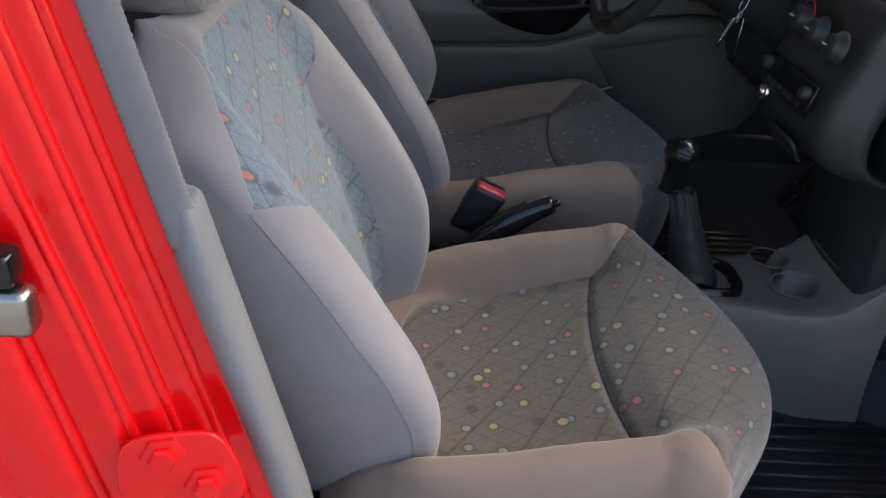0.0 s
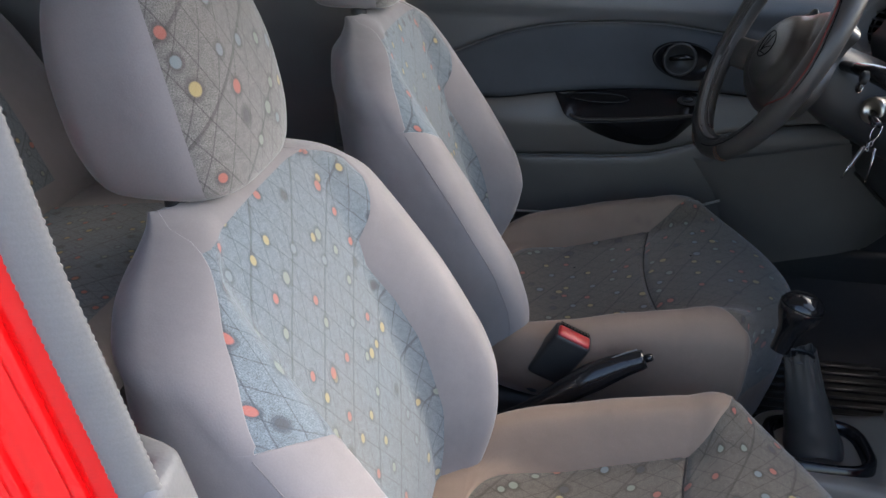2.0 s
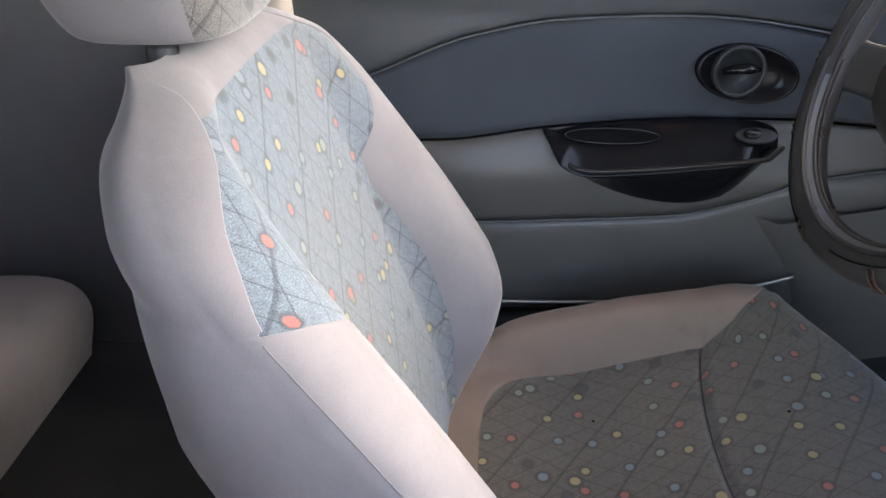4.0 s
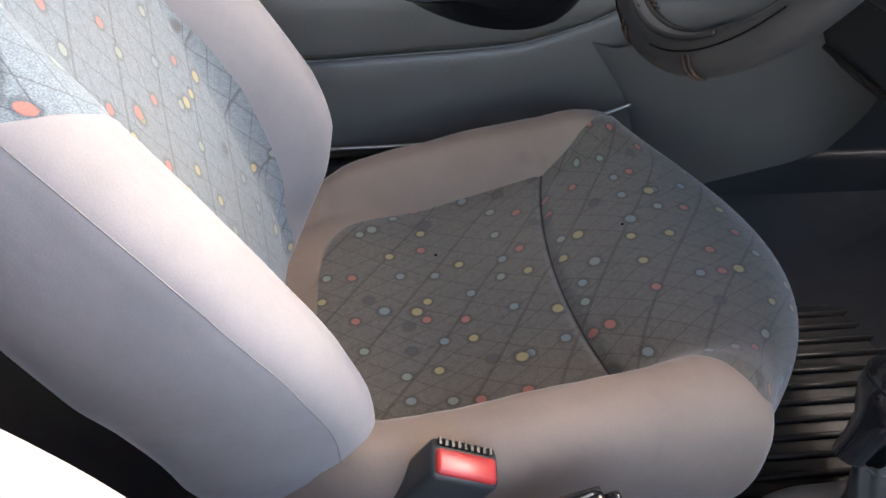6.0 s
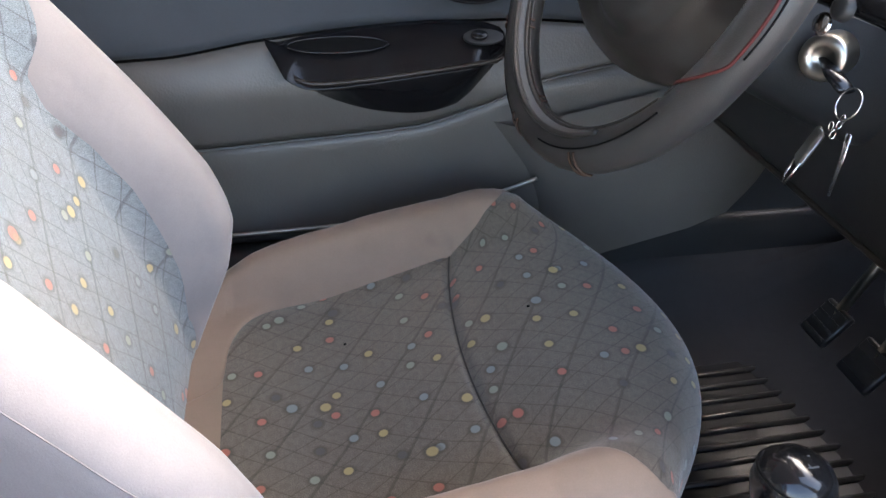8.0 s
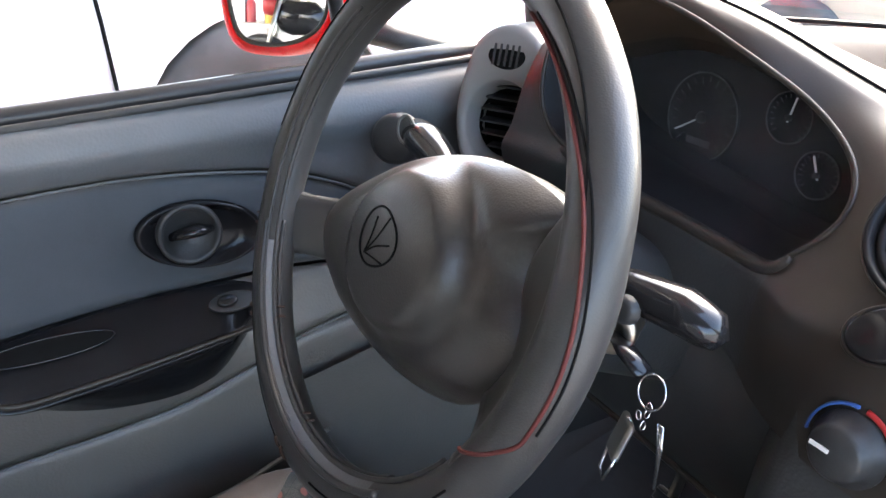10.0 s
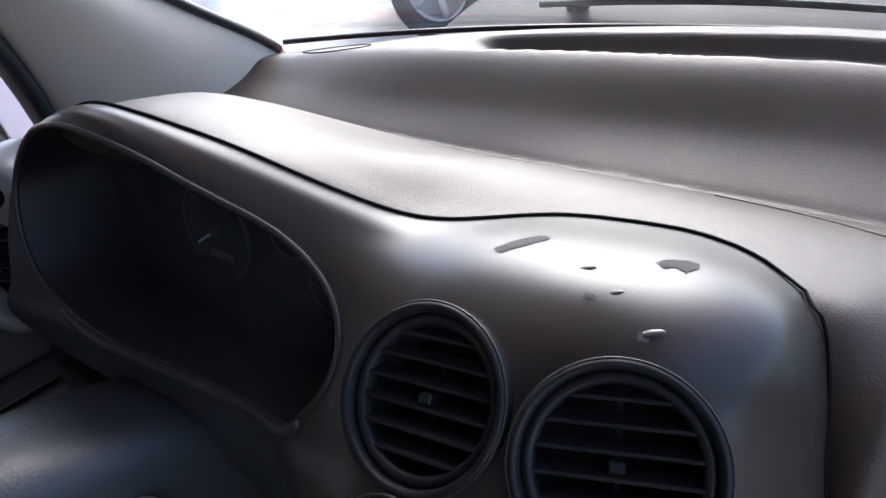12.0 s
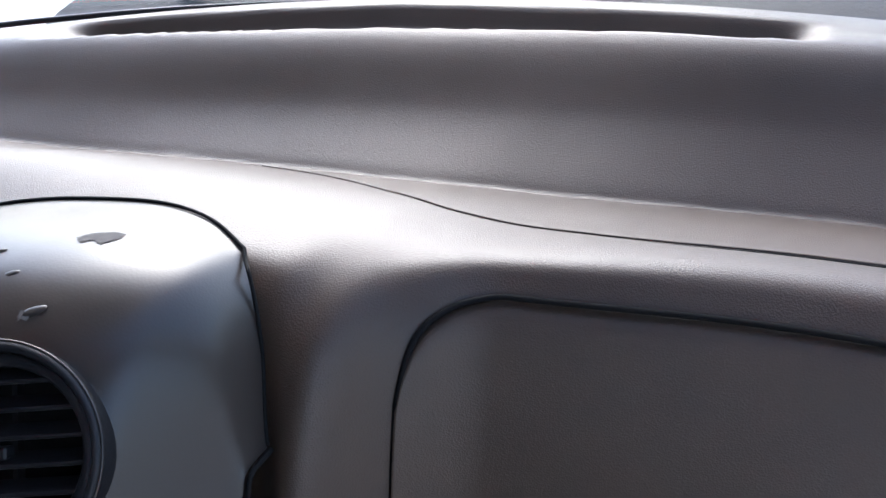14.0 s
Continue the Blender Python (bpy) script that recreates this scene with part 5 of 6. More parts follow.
sy = np.linspace(-0.60, 0.06, 80)
sx = smooth_fn([-0.60, -0.346, -0.236, -0.165, -0.1265, -0.082, -0.026, 0.036, 0.06], [0.912, 0.9085, 0.9025, 0.9030, 0.9050, 0.914, 0.9347, 0.953, 0.957])
part("pad_seam", tube([(float(sx(y)), y, on_pad(float(sx(y)), y) + 0.0002) for y in sy], 0.0011, 6), DASH, dash, "moulded seam line")
part("pad_gap", tube([(float(sx(y)) - 0.003, y, on_pad(float(sx(y)) - 0.003, y) - 0.0002) for y in sy[:46]], [0.0008 * min(1.0, (45 - k) / 14) + 0.00005 for k in range(46)], 6), PILLMARK, dash, "thin dark seam gap")
cap = [(1.040 + 0.018 * math.cos(u) - 0.014 * math.sin(u), 0.555 + 0.042 * math.sin(u)) for u in np.linspace(0, 6.283, 40, endpoint=False)]
part("sensor_cap", tube([(x, y, on_pad(x, y) + 0.0003) for x, y in cap], 0.0007, 6, True), PILLMARK, dash, "oval cap outline")


def scuff(pts, name="scuff"):
    P = np.array(pts)
    (x0, y0), (x1, y1), st = P.min(0), P.max(0), 0.0012
    bm, V = bmesh.new(), {}

    def vert(i, k):
        if (i, k) not in V:
            x, y = x0 + i * st, y0 + k * st
            a = int(np.clip(np.searchsorted(ys, y) - 1, 0, len(ys) - 2))
            f = (y - ys[a]) / (ys[a + 1] - ys[a])
            c = (raw[a] * (1 - f) + raw[a + 1] * f)[:60]
            o = np.argsort(c[:, 0])
            V[i, k] = bm.verts.new((x, y, float(np.interp(x, c[o, 0], c[o, 2])) + 0.0005))
        return V[i, k]
    for i in range(int((x1 - x0) / st) + 1):
        for k in range(int((y1 - y0) / st) + 1):
            if inside(P, x0 + (i + 0.5) * st, y0 + (k + 0.5) * st):
                bm.faces.new([vert(i, k), vert(i + 1, k), vert(i + 1, k + 1), vert(i, k + 1)])
    part(name, bm, SCUFF, dash, "bare scuffed patch in the coating")


def at_face(t, y):
    c = raw[int(np.argmin(np.abs(ys - y)))]
    return c[int(t * (len(c) - 1))]


scuff([(0.744, 0.083), (0.742, 0.090), (0.726, 0.098), (0.712, 0.103), (0.711, 0.096), (0.724, 0.088), (0.738, 0.082)])
scuff([(0.757, -0.003), (0.757, 0.005), (0.750, 0.014), (0.742, 0.016), (0.738, 0.010), (0.743, 0.006), (0.741, -0.001), (0.750, -0.004)])
scuff([(0.690, -0.004), (0.688, 0.001), (0.684, 0.000), (0.686, -0.005)])
scuff([(0.699, 0.030), (0.697, 0.035), (0.694, 0.034), (0.696, 0.029)])


def trim_top(x, y):
    """Height of the trim's upper side over (x, y)."""
    c = raw[int(np.argmin(np.abs(ys - y)))][:60]
    o = np.argsort(c[:, 0])
    return float(np.interp(x, c[o, 0], c[o, 2]))


for x, y, sc in ((0.690, -0.004, 0.5), (0.704, 0.022, 0.35), (0.716, 0.045, 0.4)):
    part("dent", lathe([(0, 0.0013 * sc), (0.003 * sc, 0.0011 * sc), (0.006 * sc, 0.0003), (0.009 * sc, -0.0008)], 18, facing((x, y, trim_top(x, y)), (-0.35, 0, 1)) @ Matrix.Rotation(0.6, 4, "Z") @ Matrix.Diagonal((1.7, 0.7, 1, 1))), TRIM, dash, "raised dent in trim")

# centre stack: buttons, heater, radio
stack = thing("centre_stack", "dark centre console stack with heater dials and radio", "centre console")
prof = [(0.585, .875), (.566, .862), (.552, .80), (.535, .74), (.53, .69), (.55, .645), (.62, .62), (.70, .61)]
rows = []
for y in np.linspace(-0.115, 0.165, 30):
    u = (y - 0.025) / 0.14
    e = 0.05 * max(0, abs(u) - 0.72) ** 1.3 / 0.28 ** 1.3
    rows.append([(x + e + 0.006 + 0.02 * max(0, -u), y, z) for x, z in even(spline(prof, 60), 44)])
part("stack_panel", grid(rows), BLACK, stack, "black console face", thick=0.006)
part("stack_core", box(0.69, 0.84, -0.10, 0.15, 0.30, 0.70, 0.02), BLACK, stack)


def stack_m(y, z):
    c = even(spline(prof, 60), 200)
    k = int(np.argmin(np.abs(c[:, 1] - z)))
    tx, tz = c[min(k + 4, 199)] - c[max(k - 4, 0)]
    return facing((c[k][0], y, c[k][1]), (tz, 0, -tx) if tz < 0 else (-tz, 0, tx))


for y in (0.092, 0.020, -0.052):
    c2 = at_face(0.72, y)
    bm_ = facing(tuple(c2 + np.array((-0.001, 0, 0.001))), (-0.80, 0, 0.6), (0.2, 0.5, 1))
    b = part("oval_button", slab(ellipse(0.024, 0.0175, 36), 0.004, bm_, 0.003), GLOSS, stack, "oval glossy black push button")
    part("button_rim", tube([tuple(bm_ @ Vector((x, yy, 0.001))) for x, yy in ellipse(0.025, 0.0185, 40)], 0.0013, 6, True), TRIM, b)
for k, y in enumerate((0.085, 0.022, -0.045)):
    km = stack_m(y, 0.818 - 0.004 * k)
    d = part("heater_dial", lathe([(0.024, 0.0), (0.024, 0.003), (0.019, 0.005), (0.0175, 0.016), (0.015, 0.018), (0, 0.018)], 40, km), BLACK, stack, "round black heater dial")
    part("pointer", box(-0.0012, 0.0012, 0.002, 0.0145, 0.018, 0.0195, 0, m=km @ pose(0, 0, 0, 0, 0, 90)), WHITEPAINT, d, "pale pointer", False)
    if k == 0:
        for a0, a1, mt, lb in ((95, 185, BLUEPAINT, "blue cold arc"), (-5, 85, REDPAINT, "red warm arc")):
            part("colour_arc", tube([tuple(km @ Vector((0.028 * math.cos(radians(a)), 0.028 * math.sin(radians(a)), 0.002))) for a in np.linspace(a0, a1, 16)], 0.0021, 6, flat=0.5), mt, d, lb)
rm = stack_m(0.025, 0.735)
radio = part("radio", slab([(-0.088, -0.024), (0.088, -0.024), (0.088, 0.024), (-0.088, 0.024)], 0.006, rm, 0.003), GLOSS, stack, "black car radio")
for k in range(6):
    part("radio_button", box(-0.060 + k * 0.022, -0.044 + k * 0.022, -0.016, -0.008, 0.006, 0.009, 0.001, 1, rm), BLACK, radio, smooth=False)
for sx_ in (-0.074, 0.074):
    part("radio_knob", lathe([(0.0095, 0.006), (0.0095, 0.016), (0.008, 0.018), (0, 0.018)], 22, rm @ pose(sx_, 0.008, 0)), BLACK, radio)
lm = stack_m(0.085, 0.700)
lt = part("lighter_socket", lathe([(0.015, 0.001), (0.015, 0.006), (0.012, 0.007), (0.011, -0.004), (0, -0.004)], 30, lm), CHROME, stack, "bright lighter socket ring")
part("lighter_knob", lathe([(0.009, -0.004), (0.009, 0.010), (0.007, 0.012), (0, 0.012)], 20, lm), CHROME, lt)
part("ashtray", slab([(-0.05, -0.02), (0.05, -0.02), (0.05, 0.02), (-0.05, 0.02)], 0.006, stack_m(0.0, 0.655), 0.003), BLACK, stack, "closed ashtray drawer")

# lower driver panel, pedals
low = thing("knee_panel", "dark plastic knee panel under the dashboard", "dashboard panel")
rows = []
for y in np.linspace(0.16, 0.64, 24):
    bul = 0.03 * math.exp(-((y - 0.33) / 0.09) ** 2)
    rows.append(spline([(0.72 - bul, y, .865), (0.68 - bul, y, .815), (0.640 - bul, y, .76), (0.63, y, .68), (0.66, y, .60), (0.74, y, .55), (0.90, y, .54)], 24))
part("panel", grid(rows), BLACK, low, thick=0.006)
part("fuse_cover", box(0.612, 0.628, 0.47, 0.57, 0.70, 0.78, 0.004), BLACK, low, "square fuse box cover")
part("lower_edge", tube([(0.655, y, 0.603) for y in np.linspace(0.17, 0.62, 16)], 0.004, 8), TRIM, low, "rolled lower edge")
for y, nm, w in ((0.42, "clutch_pedal", 0.026), (0.33, "brake_pedal", 0.03), (0.23, "accelerator_pedal", 0.022)):
    pd = thing("pedal", "black rubber faced foot pedal", "pedal", "foot pedals")
    part("pad", box(-w, w, -0.03, 0.03, -0.006, 0.006, 0.004, 2, facing((0.80, y, 0.36), (-0.8, 0, 0.6))), RUBBER, pd, "ribbed rubber pad")
    part("lever", tube([(0.81, y, 0.37), (0.86, y + 0.01, 0.46), (0.90, y + 0.01, 0.60)], 0.008, 8), STEEL, pd, "worn steel lever")
    for k in range(4):
        part("rib", box(-w * 0.85, w * 0.85, -0.022 + k * 0.014, -0.018 + k * 0.014, 0.006, 0.0085, 0, m=facing((0.80, y, 0.36), (-0.8, 0, 0.6))), RUBBER, pd, smooth=False)

# ---------------------------------------------------------------- steering wheel and column
WC = Vector((0.374, 0.334, 0.911))
WM = facing(WC, (-math.cos(0.4), -0.026, math.sin(0.4)))
wheel = thing("steering_wheel", "steering wheel in laced black leather cover with red piping", "steering wheel")


def on_wheel(x, y, z=0.0):
    return tuple(WM @ Vector((x, y, z)))


WR, WT = 0.1915, 0.0183
ph = np.linspace(0, 2 * np.pi, 120, endpoint=False)
rows = []
for a in ph:
    wob = 1 + 0.02 * math.sin(a * 17) * math.sin(a * 5)
    rows.append([on_wheel((WR + WT * wob * math.cos(u)) * math.cos(a), (WR + WT * wob * math.cos(u)) * math.sin(a), WT * 0.95 * wob * math.sin(u)) for u in np.linspace(0, 2 * np.pi, 20, endpoint=False)])
part("rim", grid(rows, True, True), LEATHER, wheel, "creased black leather rim cover")


def rim_line(a0, a1, u, r, lift=0.0):
    return [on_wheel((WR + (WT + lift) * math.cos(u)) * math.cos(radians(a)), (WR + (WT + lift) * math.cos(u)) * math.sin(radians(a)), (WT * 0.95 + lift) * math.sin(u)) for a in np.linspace(a0, a1, 80)]


part("piping", tube(rim_line(132, 262, 2.25, 0, 0.0004), 0.0016, 8), LEATHER, wheel, "black lacing ridge")
part("cover_edge", tube(rim_line(-112, -34, 2.75, 0, 0.0005), 0.0022, 8), LEATHER, wheel)
part("cover_edge", tube(rim_line(120, 255, 2.75, 0, 0.0005), 0.0022, 8), LEATHER, wheel)
for a0, a1, u in ((20, 175, 1.35), (182, 262, 0.85), (-80, -32, 1.45)):
    part("stitch_line", tube(rim_line(a0, a1, u, 0, 0.0002), 0.0008, 5), PILLMARK, wheel, "sewn ridge")
for a in (198.5, 201, 222.5, 225, 261, 264.5, 297, 299):
    part("lace", tube([on_wheel((WR + (WT + 0.0012) * math.cos(u)) * math.cos(radians(a)), (WR + (WT + 0.0012) * math.cos(u)) * math.sin(radians(a)), (WT * 0.95 + 0.0012) * math.sin(u)) for u in np.linspace(-0.3, 1.3, 14)], 0.0012, 6), BROWNTHREAD, wheel, "brown lacing stitch")
rows = [[on_wheel((WR + (WT + 0.0006) * math.cos(u)) * math.cos(radians(a)), (WR + (WT + 0.0006) * math.cos(u)) * math.sin(radians(a)), (WT * 0.95 + 0.0006) * math.sin(u)) for u in np.linspace(2.15, 2.95, 8)] for a in np.linspace(206, 302, 60)]
part("bare_rim", grid(rows), GREYTRIM, wheel, "pale bare plastic of the rim between cover edges")
for u, wd in ((2.12, 0.0026), (2.98, 0.0022)):
    part("cover_edge", tube(rim_line(200, 306, u, 0, 0.0008), wd, 8), LEATHER, wheel, "turned edge of the leather cover")
for a in (226, 229, 262, 265):
    part("lace", tube([on_wheel((WR + (WT + 0.0030) * math.cos(u)) * math.cos(radians(a)), (WR + (WT + 0.0030) * math.cos(u)) * math.sin(radians(a)), (WT * 0.95 + 0.0030) * math.sin(u)) for u in np.linspace(2.85, 3.15, 6)], 0.0012, 6), BROWNTHREAD, wheel, "brown lacing stitch")
# airbag cover with spokes
out = np.array([(-0.172, -0.048), (-0.150, -0.020), (-0.100, 0.016), (-0.045, 0.046), (0.015, 0.063), (0.065, 0.067), (0.105, 0.062), (0.118, 0.052), (0.110, 0.032), (0.109, 0.010), (0.119, -0.014), (0.124, -0.036), (0.117, -0.062), (0.096, -0.088), (0.048, -0.106), (-0.02, -0.113), (-0.088, -0.106), (-0.138, -0.088), (-0.163, -0.070)])
oc = spline(out, 120, True)
hc = np.array((0.0, -0.025))


def hub_h(x, y, k):
    """Dome of the cover with its raised middle pad."""
    edge = 0.027 * (1 - k ** 5)
    d = math.hypot(x / 0.085, (y + 0.025) / 0.078)
    r = math.hypot(x / 0.066, (y + 0.018) / 0.060)
    pad = 0.0075 * (1 - min(1.0, max(0.0, (r - 0.92) / 0.16)))
    return -0.042 + edge + 0.006 * max(0, 1 - d ** 4) + 0.004 * math.exp(-(d * 1.5) ** 2) + pad - 0.0045 * math.exp(-((r - 1.15) / 0.15) ** 2)


rows = []
for k in (1.0, 1.0, 0.985, 0.96, 0.92, 0.88, 0.84, 0.8, 0.76, 0.72, 0.68, 0.64, 0.6, 0.56, 0.52, 0.48, 0.44, 0.4, 0.35, 0.3, 0.2, 0.1, 0.005):
    r = []
    for x, y in oc:
        px, py = hc[0] + (x - hc[0]) * k, hc[1] + (y - hc[1]) * k
        r.append(on_wheel(px, py, hub_h(px, py, k)))
    rows.append(r)
rows[0] = [on_wheel(x * 0.97, y * 0.97, -0.062) for x, y in oc]
part("airbag_cover", grid(rows, False, True), HUB, wheel, "grey grained airbag cover")


def spoke(stations, ang=0.0):
    """A flat spoke from the hub to the rim: distance, offset, half height, half thickness, depth."""
    c, s = math.cos(ang), math.sin(ang)
    P = []
    for d, o, hh, ht, z in stations:
        ring = []
        for u in np.linspace(0, 6.283, 24, endpoint=False):
            a = d
            b = o + hh * math.copysign(abs(math.cos(u)) ** 0.7, math.cos(u))
            ring.append(on_wheel(a * c - b * s, a * s + b * c, z + ht * math.copysign(abs(math.sin(u)) ** 0.7, math.sin(u))))
        P.append(ring)
    return grid(P, False, True)


# leather web that joins the hub to the rim and wraps over it, edged with red piping
wrap = smooth_fn([-28, -25, -18.6, -13.5, -5, 3, 12, 20, 37, 55, 62], [2.60, 2.06, 1.25, 0.80, 0.77, 0.87, 1.10, 1.30, 1.85, 2.30, 2.40])
hub_edge = smooth_fn([-34, -28, -18, -10, 0, 8, 18, 27], [(0.100, -0.086), (0.116, -0.066), (0.124, -0.040), (0.121, -0.020), (0.111, 0.004), (0.109, 0.018), (0.112, 0.036), (0.119, 0.055)])


def rim_pt(a, u, lift=0.0):
    a = radians(a)
    return on_wheel((WR + (WT + lift) * math.cos(u)) * math.cos(a), (WR + (WT + lift) * math.cos(u)) * math.sin(a), (WT * 0.95 + lift) * math.sin(u))


rows = []
for a in np.linspace(-30, 27, 40):
    hx, hy = hub_edge(a)
    mx, my = (hx + (WR - WT) * math.cos(radians(a))) / 2, (hy + (WR - WT) * math.sin(radians(a))) / 2
    rows.append(spline([rim_pt(a, 2.1, 0.0012), rim_pt(a, 2.6, 0.0015), rim_pt(a, 3.1, 0.001), on_wheel(mx, my, -0.018), on_wheel(hx + 0.004, hy, -0.030), on_wheel(hx - 0.006, hy, -0.040)], 18))
part("spoke", grid(rows), LEATHER, wheel, "broad black leather spoke cover", thick=0.010)
rows = [[rim_pt(a, float(wrap(a)) + f * (2.75 - float(wrap(a))), 0.0012) for f in np.linspace(0, 1, 12)] for a in np.linspace(-27, 60, 70)]
part("rim_patch", grid(rows), LEATHER, wheel, "smooth leather wrap over the rim")
part("piping", tube([rim_pt(a, float(wrap(a)), 0.0014) for a in np.r_[np.linspace(-28, -12, 30), np.linspace(-11, 62, 60)]], 0.0013, 8), REDTHREAD, wheel, "red piping along the leather wrap")
part("stitch_line", tube([rim_pt(a, float(wrap(a)) - 0.22, 0.0003) for a in np.linspace(-12, 60, 60)], 0.0008, 5), PILLMARK, wheel, "sewn ridge")
part("spoke", spoke([(0.10, 0.015, 0.030, 0.012, -0.050), (0.145, 0.015, 0.028, 0.011, -0.040), (0.172, 0.015, 0.027, 0.011, -0.020), (0.190, 0.015, 0.030, 0.010, -0.004)], math.pi + 0.26), LEATHER, wheel, "side spoke")


rim_ang = np.arctan2(oc[:, 1] - hc[1], oc[:, 0] - hc[0])
rim_rad = np.hypot(oc[:, 0] - hc[0], oc[:, 1] - hc[1])
order = np.argsort(rim_ang)


def hub_pt(x, y, lift):
    """Point on the airbag cover."""
    k = math.hypot(x - hc[0], y - hc[1]) / float(np.interp(math.atan2(y - hc[1], x - hc[0]), rim_ang[order], rim_rad[order], period=2 * math.pi))
    return on_wheel(x, y, hub_h(x, y, min(1.0, k)) + lift)


# embossed emblem, plain strokes
em = part("emblem_ring", tube([hub_pt((0.0255 + 0.0012 * math.cos(3 * a)) * math.cos(a) - 0.010, (0.0215 + 0.0012 * math.cos(3 * a)) * math.sin(a) - 0.016, 0.0003) for a in np.linspace(0, 6.283, 44, endpoint=False)], 0.0009, 6, True), PILLMARK, wheel, "embossed round emblem")
for p in ([(0, -0.016), (-0.005, -0.004), (-0.012, 0.006)], [(0, -0.016), (0.0, 0.0), (-0.003, 0.016)], [(0, -0.016), (0.004, -0.004), (0.012, 0.008)], [(0, -0.016), (0.008, -0.010), (0.017, -0.004)]):
    part("emblem_stroke", tube([hub_pt((x * 0.85 + y * 0.53) * 1.30 - 0.010, (y * 0.85 - x * 0.53) * 1.15 - 0.016, 0.0003) for x, y in spline(p, 10)], 0.0007, 6), PILLMARK, wheel)

col = thing("steering_column", "dark plastic steering column shroud with stalks", "steering column")
CD = (WM.to_3x3() @ Vector((0, 0, -1)))
rows = []
for t, a, b in ((0.06, 0.045, 0.045), (0.075, 0.055, 0.055), (0.10, 0.060, 0.062), (0.18, 0.066, 0.068), (0.27, 0.07, 0.072)):
    cc = WC + CD * t + Vector((0, 0, -0.028))
    rows.append([(cc.x, cc.y + a * math.copysign(abs(math.cos(u)) ** 0.7, math.cos(u)), cc.z + b * math.copysign(abs(math.sin(u)) ** 0.7, math.sin(u))) for u in np.linspace(0, 6.283, 36, endpoint=False)])
bm = grid(rows, False, True)
bm.verts.ensure_lookup_table()
bm.faces.new(bm.verts[:36])
part("shroud", bm, BLACK, col, "black plastic shroud")
part("left_stalk", tube([(0.475, 0.385, 0.885), (0.485, 0.44, 0.890), (0.492, 0.48, 0.896), (0.496, 0.515, 0.901), (0.498, 0.540, 0.902), (0.499, 0.552, 0.900)], [0.009, 0.012, 0.016, 0.019, 0.018, 0.008], 18, flat=0.85), GLOSS, col, "indicator stalk")
sm = facing((0.484, 0.534, 0.910), (-0.80, -0.50, 0.45), (0.2, 0.5, 1)) @ Matrix.Diagonal((1.0, 1.6, 1, 1))
part("stalk_end", tube([tuple(sm @ Vector((x, y, 0.0))) for x, y in ellipse(0.0085, 0.0085, 30)], 0.0016, 8, True), PALE, col, "pale worn stalk tip")
part("tip_recess", lathe([(0, 0.0008), (0.0075, 0.0004), (0.0085, -0.001)], 24, sm), BLACK, col)
part("stalk_knob", lathe([(0, 0.008), (0.020, 0.008), (0.027, 0.002), (0.028, -0.014)], 32, facing((0.502, 0.598, 0.880), (-0.75, -0.6, 0.25))), BLACK, col, "dark twist knob")
part("right_stalk", tube([(0.468, 0.285, 0.882), (0.474, 0.24, 0.888), (0.480, 0.20, 0.892), (0.486, 0.165, 0.893), (0.490, 0.146, 0.888), (0.491, 0.138, 0.882)], [0.010, 0.012, 0.016, 0.0175, 0.015, 0.007], 18, flat=0.8), GLOSS, col, "glossy black wiper stalk")
part("stalk_button", lathe([(0, 0.003), (0.006, 0.004), (0.009, 0.002), (0.010, -0.004)], 18, facing((0.462, 0.190, 0.888), (-1, 0, 0.2))), BLACK, col, "push button")
for k in range(2):
    part("stalk_mark", box(-0.003, 0.003, -0.0015, 0.0015, 0, 0.0006, 0, m=facing((0.4655, 0.222 - 0.010 * k, 0.893 - 0.005 * k), (-1, 0, 0.3))), GREYMARK, col, smooth=False)
ig = facing((0.512, 0.252, 0.826), (-0.75, -0.55, 0.1))
part("ignition_lock", lathe([(0.020, -0.03), (0.020, 0.002), (0.018, 0.005), (0.010, 0.006), (0.009, 0.003), (0, 0.003)], 30, ig), STEEL, col, "pale worn ignition lock ring")
part("shroud_screw", lathe([(0, 0.003), (0.007, 0.003), (0.009, 0.0)], 20, facing((0.470, 0.215, 0.868), (-1, -0.1, 0.2))), CHROME, col)

keys = thing("key_bunch", "keys on a ring with clear fob hanging from ignition lock", "keys")
k0 = ig @ Vector((0, 0, 0.003))
k1 = k0 + Vector((-0.006, -0.045, -0.010))
part("ignition_key", tube([tuple(k0), tuple((k0 + k1) / 2), tuple(k1)], [0.004, 0.009, 0.008], 12, flat=0.4), GLOSS, keys, "black headed key in the lock")
rc = k1 + Vector((-0.004, -0.012, -0.006))
part("split_ring", tube([tuple(rc + Vector((0.004 * math.sin(a), 0.012 * math.cos(a), 0.012 * math.sin(a)))) for a in np.linspace(0, 6.283, 36, endpoint=False)], 0.0009, 6, True), CHROME, keys, "steel split ring")
for k in range(5):
    cc = rc + Vector((-0.002 * k, 0.004 * k * (-1) ** k * 0.4, -0.013 - 0.004 * k))
    part("chain_link", tube([tuple(cc + Vector((0.0025 * math.cos(a) * (k % 2), 0.0025 * math.cos(a) * (1 - k % 2) + 0.001 * k, 0.0038 * math.sin(a)))) for a in np.linspace(0, 6.283, 16, endpoint=False)], 0.0007, 5, True), CHROME, keys)
fb = rc + Vector((-0.010, 0.012, -0.038))
part("fob", box(-0.011, 0.011, -0.003, 0.003, -0.022, 0.012, 0.003, 2, Matrix.Translation(fb) @ pose(0, 0, 0, 18, 0, 60)), STEEL, keys, "worn clear and steel fob")
